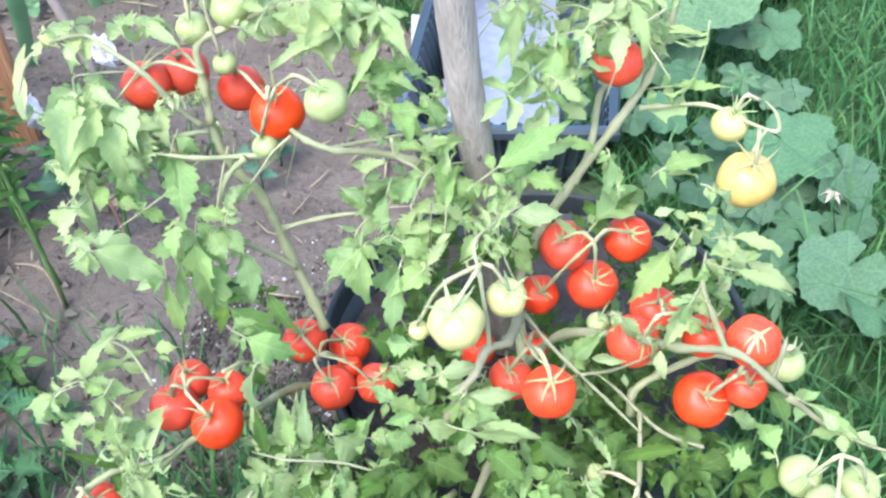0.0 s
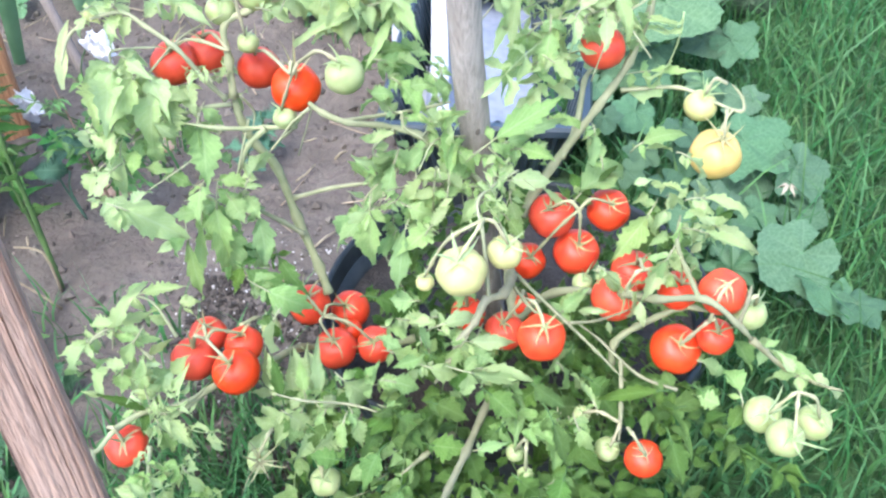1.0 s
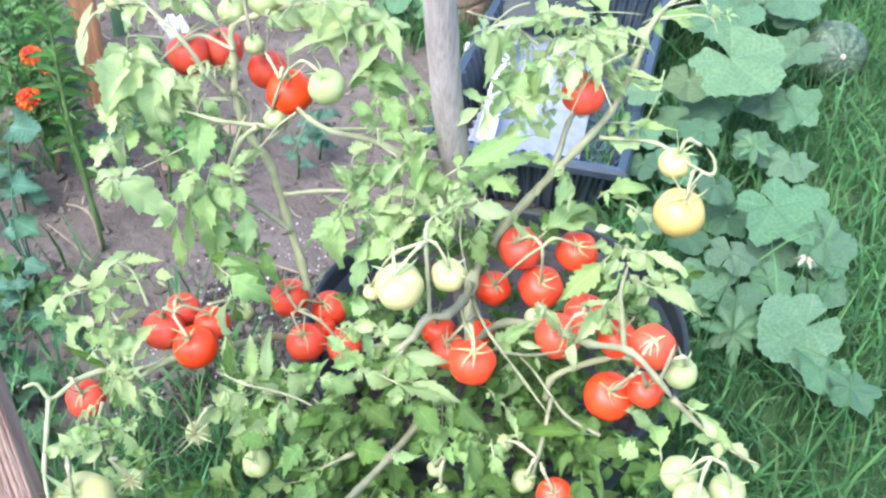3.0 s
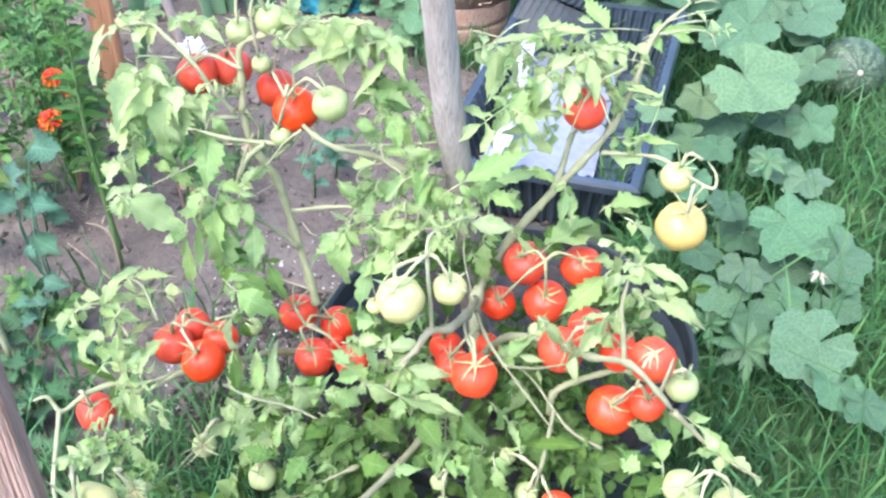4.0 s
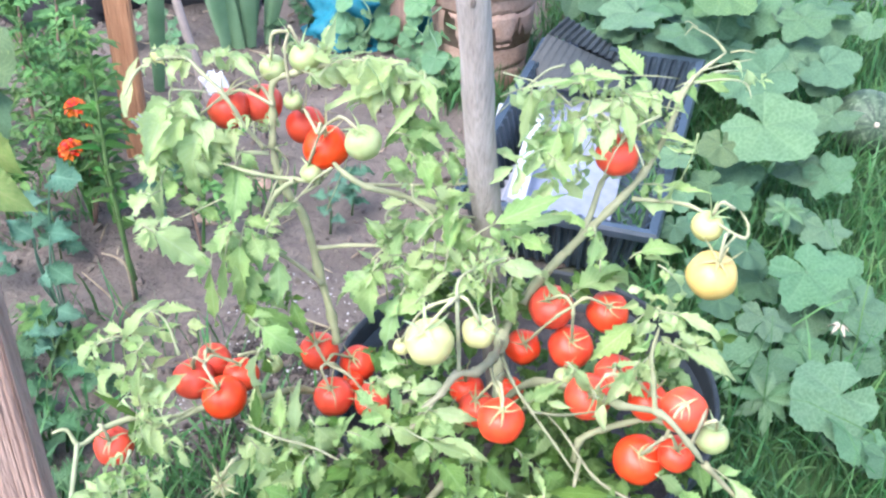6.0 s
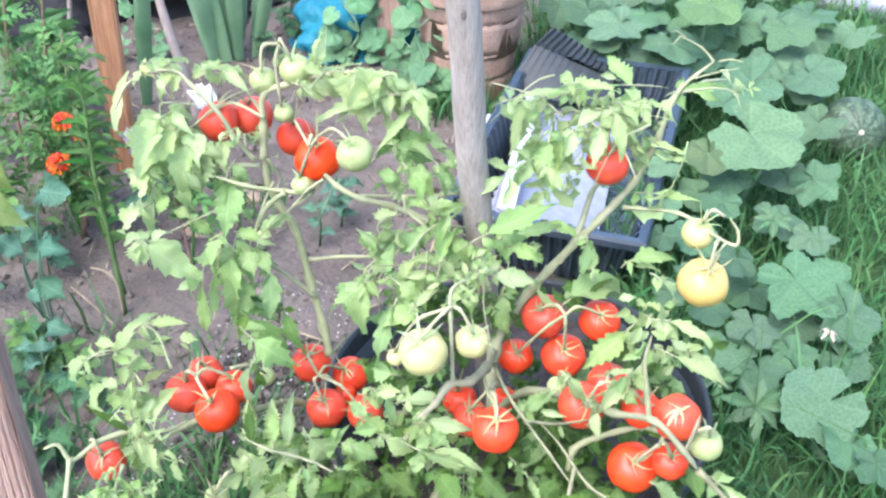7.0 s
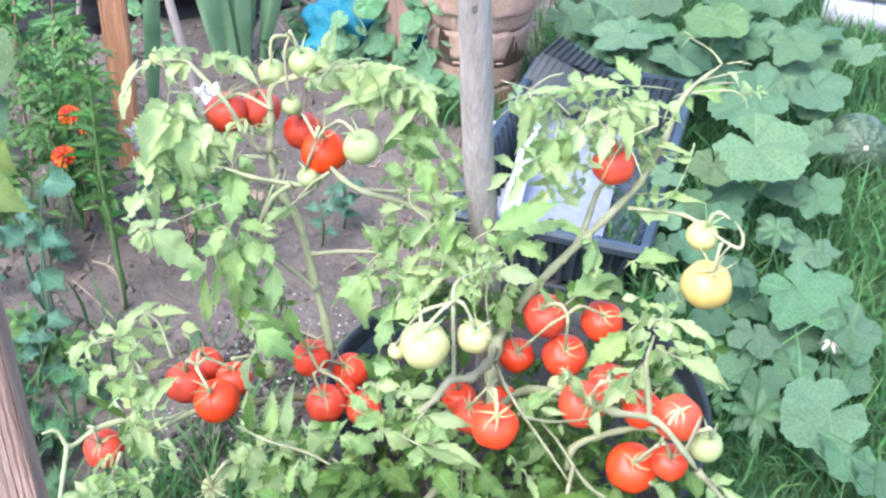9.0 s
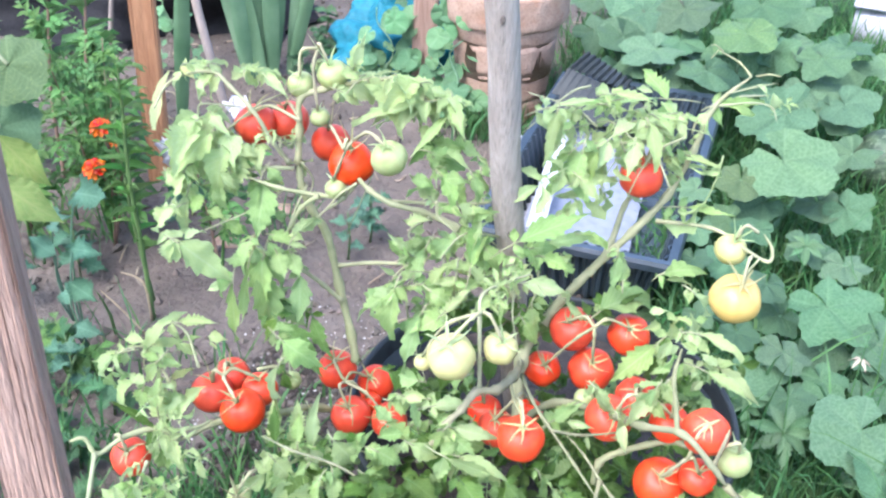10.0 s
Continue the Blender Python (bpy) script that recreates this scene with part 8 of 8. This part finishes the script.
fringed_weed((-0.735, 0.87, 0.0), [((-0.686, 0.88, 0.290), 0.060, 0.25), ((-0.699, 0.86, 0.203), 0.050, 0.3), ((-0.697, 0.84, 0.142), 0.050, -0.2), ((-0.692, 0.82, 0.085), 0.045, 0.1)], "blue-green weed with frilled toothed leaves on thin stalks", 621)
fringed_weed((-0.690, 1.15, 0.0), [((-0.670, 1.12, 0.170), 0.075, 0.3), ((-0.710, 1.13, 0.120), 0.06, 2.7)], "pale crinkled broad-leaved weed beside the stalk", 623)
fringed_weed((-0.80, 0.93, 0.0), [((-0.79, 0.93, 0.20), 0.05, 0.8), ((-0.82, 0.92, 0.15), 0.05, 2.4), ((-0.77, 0.90, 0.08), 0.045, 0.2)], "blue-green frilled weed behind the post", 622)


def broad_weed(base, count, size, material, label, seed, height=0.10):
    """A weed with opposite toothed leaves on short stems."""
    r = random.Random(seed)
    root = thing("broadleaf_weed", base, label, "weed", "weeds on the bare soil")
    bv, bu, bf = blade_verts(r, 36, 7, 0.9, 0.3, 0.3, 0.10, 0.35)
    mesh = meshed("toothed_leaf", bv, bf, material, True, bu)
    v, f = tube([base, (base[0] + 0.005, base[1], base[2] + height * 0.5), (base[0], base[1] + 0.006, base[2] + height)], [0.0022, 0.0018, 0.0012], 6)
    piece("stem", meshed("stem", v, f, M_STALKGREEN), root)
    for k in range(count):
        a, t = k * 2.4 + r.uniform(-0.3, 0.3), 0.3 + 0.7 * k / count
        p = Vector((base[0], base[1], base[2] + height * t))
        d = Vector((math.cos(a), math.sin(a), r.uniform(-0.1, 0.5)))
        ln = size * r.uniform(0.7, 1.15)
        piece("leaf", mesh, root, toward(p, p + d, (r.uniform(-0.2, 0.2), -0.4, 1), ln * 0.62, ln))
    return root


for i, (x, y, n, q) in enumerate(((-0.86, 1.045, 8, 0.055), (-0.70, 0.78, 6, 0.045), (-0.92, 0.95, 7, 0.05), (-0.40, 1.31, 9, 0.045), (-0.42, 1.24, 6, 0.035))):
    broad_weed((x, y, 0.0), n, q, M_TEAL, "low blue-green toothed weed on bare soil", 500 + i)
for i, (x, y) in enumerate(((-0.80, 2.16), (-0.86, 2.24), (-0.78, 2.30), (-0.90, 2.40), (-0.72, 2.50), (-0.60, 2.55), (-0.84, 2.05), (-0.759, 0.843), (-0.752, 0.763), (-0.680, 0.681), (-0.607, 0.740), (-0.659, 0.608), (-0.596, 0.634), (-0.63, 0.60), (-0.55, 0.55), (-0.75, 0.62), (-0.52, 0.45), (-0.60, 0.50), (-0.43, 0.34), (-0.68, 0.52), (-0.80, 0.75))):
    broad_weed((x, y, 0.0), 6, 0.048, M_DEEP, "dark green leafy weed on bare soil", 520 + i, 0.07)


def cucumber_plant():
    root = thing("cucumber_plant", (-0.70, 0.70, 0.0), "cucumber vine with large yellowing leaves beside the post", "cucumber plant")
    line = smooth_line([(-0.70, 0.70, 0.0), (-0.69, 0.69, 0.2), (-0.66, 0.68, 0.40), (-0.63, 0.66, 0.58)], 6)
    v, f = tube(line, list(np.linspace(0.006, 0.003, len(line))), 7)
    piece("stem", meshed("stem", v, f, M_STEM), root)
    green = [lobed_leaf(330, M_SQUASH_PALE, 5, 0.10, 0.02, 0.05), lobed_leaf(331, M_SQUASH, 5, 0.10, 0.02, 0.05)]
    for mesh, c, q, foot, way in (
        (green[0], (-0.557, 0.633, 0.598), 0.046, (-0.63, 0.66, 0.58), (0.8, -0.1, -0.4)),
        (green[1], (-0.571, 0.615, 0.532), 0.05, (-0.655, 0.68, 0.47), (0.7, -0.2, -0.5)),
    ):
        piece("leaf", mesh, root, toward(c, Vector(c) + Vector(way), (0.15, -0.75, 0.6), q, q))
        v, f = tube(smooth_line([foot, ((foot[0] + c[0]) / 2, (foot[1] + c[1]) / 2, c[2] + 0.015), c], 4), [0.0022] * 9, 6)
        piece("leaf_stalk", meshed("leaf_stalk", v, f, M_STEM), root)
    r = random.Random(344)
    for base, tip, wide, foot in (
        ((-0.548, 0.562, 0.502), (-0.479, 0.559, 0.457), 0.046, (-0.66, 0.68, 0.40)),
        ((-0.556, 0.592, 0.536), (-0.504, 0.587, 0.482), 0.04, (-0.655, 0.68, 0.45)),
    ):
        bv, bu, bf = blade_verts(r, 22, 8, 0.12, 0.25, 0.15, 0.04, 0.34)
        piece("leaf", meshed("leaf_blade", bv, bf, M_CUKE, True, bu), root, toward(base, tip, (0.15, -0.75, 0.6), wide), "yellowing pointed leaf")
        v, f = tube(smooth_line([foot, ((foot[0] + base[0]) / 2, (foot[1] + base[1]) / 2, base[2] + 0.01), base], 4), [0.0022] * 9, 6)
        piece("leaf_stalk", meshed("leaf_stalk", v, f, M_STEM), root)


cucumber_plant()


def white_flowers():
    root = thing("white_flower_plant", (-0.74, 1.40, 0.0), "thin stems with drooping white papery flowers", "white flower")
    r = random.Random(15)
    for c in ((-0.811, 1.302, 0.160), (-0.799, 1.296, 0.140), (-0.652, 1.300, 0.270), (-0.638, 1.290, 0.258)):
        groups = []
        for k in range(5):
            a = k * 1.26 + r.uniform(-0.3, 0.3)
            bv, bu, bf = blade_verts(r, 6, 3, 0.4, 0.4, 0.9, 0.25, 0.6)
            d = Vector((math.cos(a) * 0.6, math.sin(a) * 0.6, -0.6 + 0.5 * math.cos(a * 2)))
            m = toward(c, Vector(c) + d, (0, -0.6, 0.8), 0.028, r.uniform(0.024, 0.036))
            groups.append(([m @ Vector(q) for q in bv], bf, bu))
        V, F, U = merged(groups)
        piece("flower_head", meshed("flower_head", V, F, M_WHITEPETAL, True, U), root)
        line = smooth_line([(-0.74 + r.uniform(-0.05, 0.05), 1.40 + r.uniform(-0.03, 0.03), 0.0), ((c[0] - 0.74) / 2 + r.uniform(-0.02, 0.02), (c[1] + 1.40) / 2, c[2] * 0.6), c], 5)
        v, f = tube(line, list(np.linspace(0.0017, 0.0011, len(line))), 6)
        piece("stem", meshed("stem", v, f, M_MARI), root)


white_flowers()


def round_vine(base, centre, size, count, seed, label, leaf=(0.022, 0.042)):
    """A climber with round leaves."""
    r = random.Random(seed)
    root = thing("climbing_vine", base, label, "vine", "vines by the clay pot")
    mesh = lobed_leaf(350 + seed, M_BEAN, 3, 0.06, 0.0, 0.08, 0.0)
    line = smooth_line([base] + [(centre[0] + r.uniform(-1, 1) * size[0] * 0.6, centre[1] + r.uniform(-1, 1) * size[1] * 0.5, base[2] + (centre[2] + size[2]) * k / 5) for k in range(1, 6)], 5)
    v, f = tube(line, list(np.linspace(0.003, 0.0015, len(line))), 5)
    piece("stem", meshed("stem", v, f, M_BEAN), root)
    for k in range(count):
        c = Vector((centre[0] + r.uniform(-1, 1) * size[0], centre[1] + r.uniform(-1, 1) * size[1], max(0.03, centre[2] + r.uniform(-1, 1) * size[2])))
        q = r.uniform(*leaf)
        d = Vector((r.uniform(-1, 1), r.uniform(-1, 0.2), r.uniform(-0.8, 0.1)))
        piece("leaf", mesh, root, toward(c, c + d, (r.uniform(-0.4, 0.4), -0.7, 0.7), q, q))
    return root


round_vine((-0.45, 2.04, 0.0), (-0.42, 1.97, 0.08), (0.09, 0.07, 0.08), 24, 3, "round-leaved green vine at the foot of the post")
round_vine((-0.60, 2.12, 0.0), (-0.600, 2.07, 0.10), (0.06, 0.03, 0.10), 26, 7, "dark green vine leaves over the blue bag")
round_vine((-0.36, 1.95, 0.0), (-0.36, 1.88, 0.14), (0.06, 0.05, 0.16), 20, 4, "pale round-leaved vine hanging by the clay pot")
round_vine((-0.72, 2.35, 0.0), (-0.59, 2.3, 0.15), (0.08, 0.1, 0.13), 18, 5, "round-leaved green vine behind the blue bag")
round_vine((-1.13, 1.97, 0.0), (-1.13, 1.95, 0.17), (0.07, 0.05, 0.16), 60, 6, "small round-leaved pale green vine beside the grey pole", (0.011, 0.019))


def stone(place, size, label, seed, material=M_TERRA):
    r = random.Random(seed)
    root = thing("stone", place, label, "stone")
    bm = bmesh.new()
    bmesh.ops.create_icosphere(bm, subdivisions=2, radius=1.0)
    for q in bm.verts:
        q.co *= 1 + 0.25 * noise.noise(q.co * 1.7 + Vector((seed, 0, 0)))
        q.co = Vector((q.co.x * size[0], q.co.y * size[1], q.co.z * size[2]))
    part("lump", bm, material, root, "", True, Matrix.Translation(Vector(place) + Vector((0, 0, size[2] * 0.5))))


stone((-0.66, 1.22, 0.0), (0.03, 0.02, 0.012), "flat reddish clay shard lying on soil", 1)
stone((-0.60, 1.36, 0.0), (0.02, 0.02, 0.012), "pale rounded pebble on soil", 2, M_TERRA)
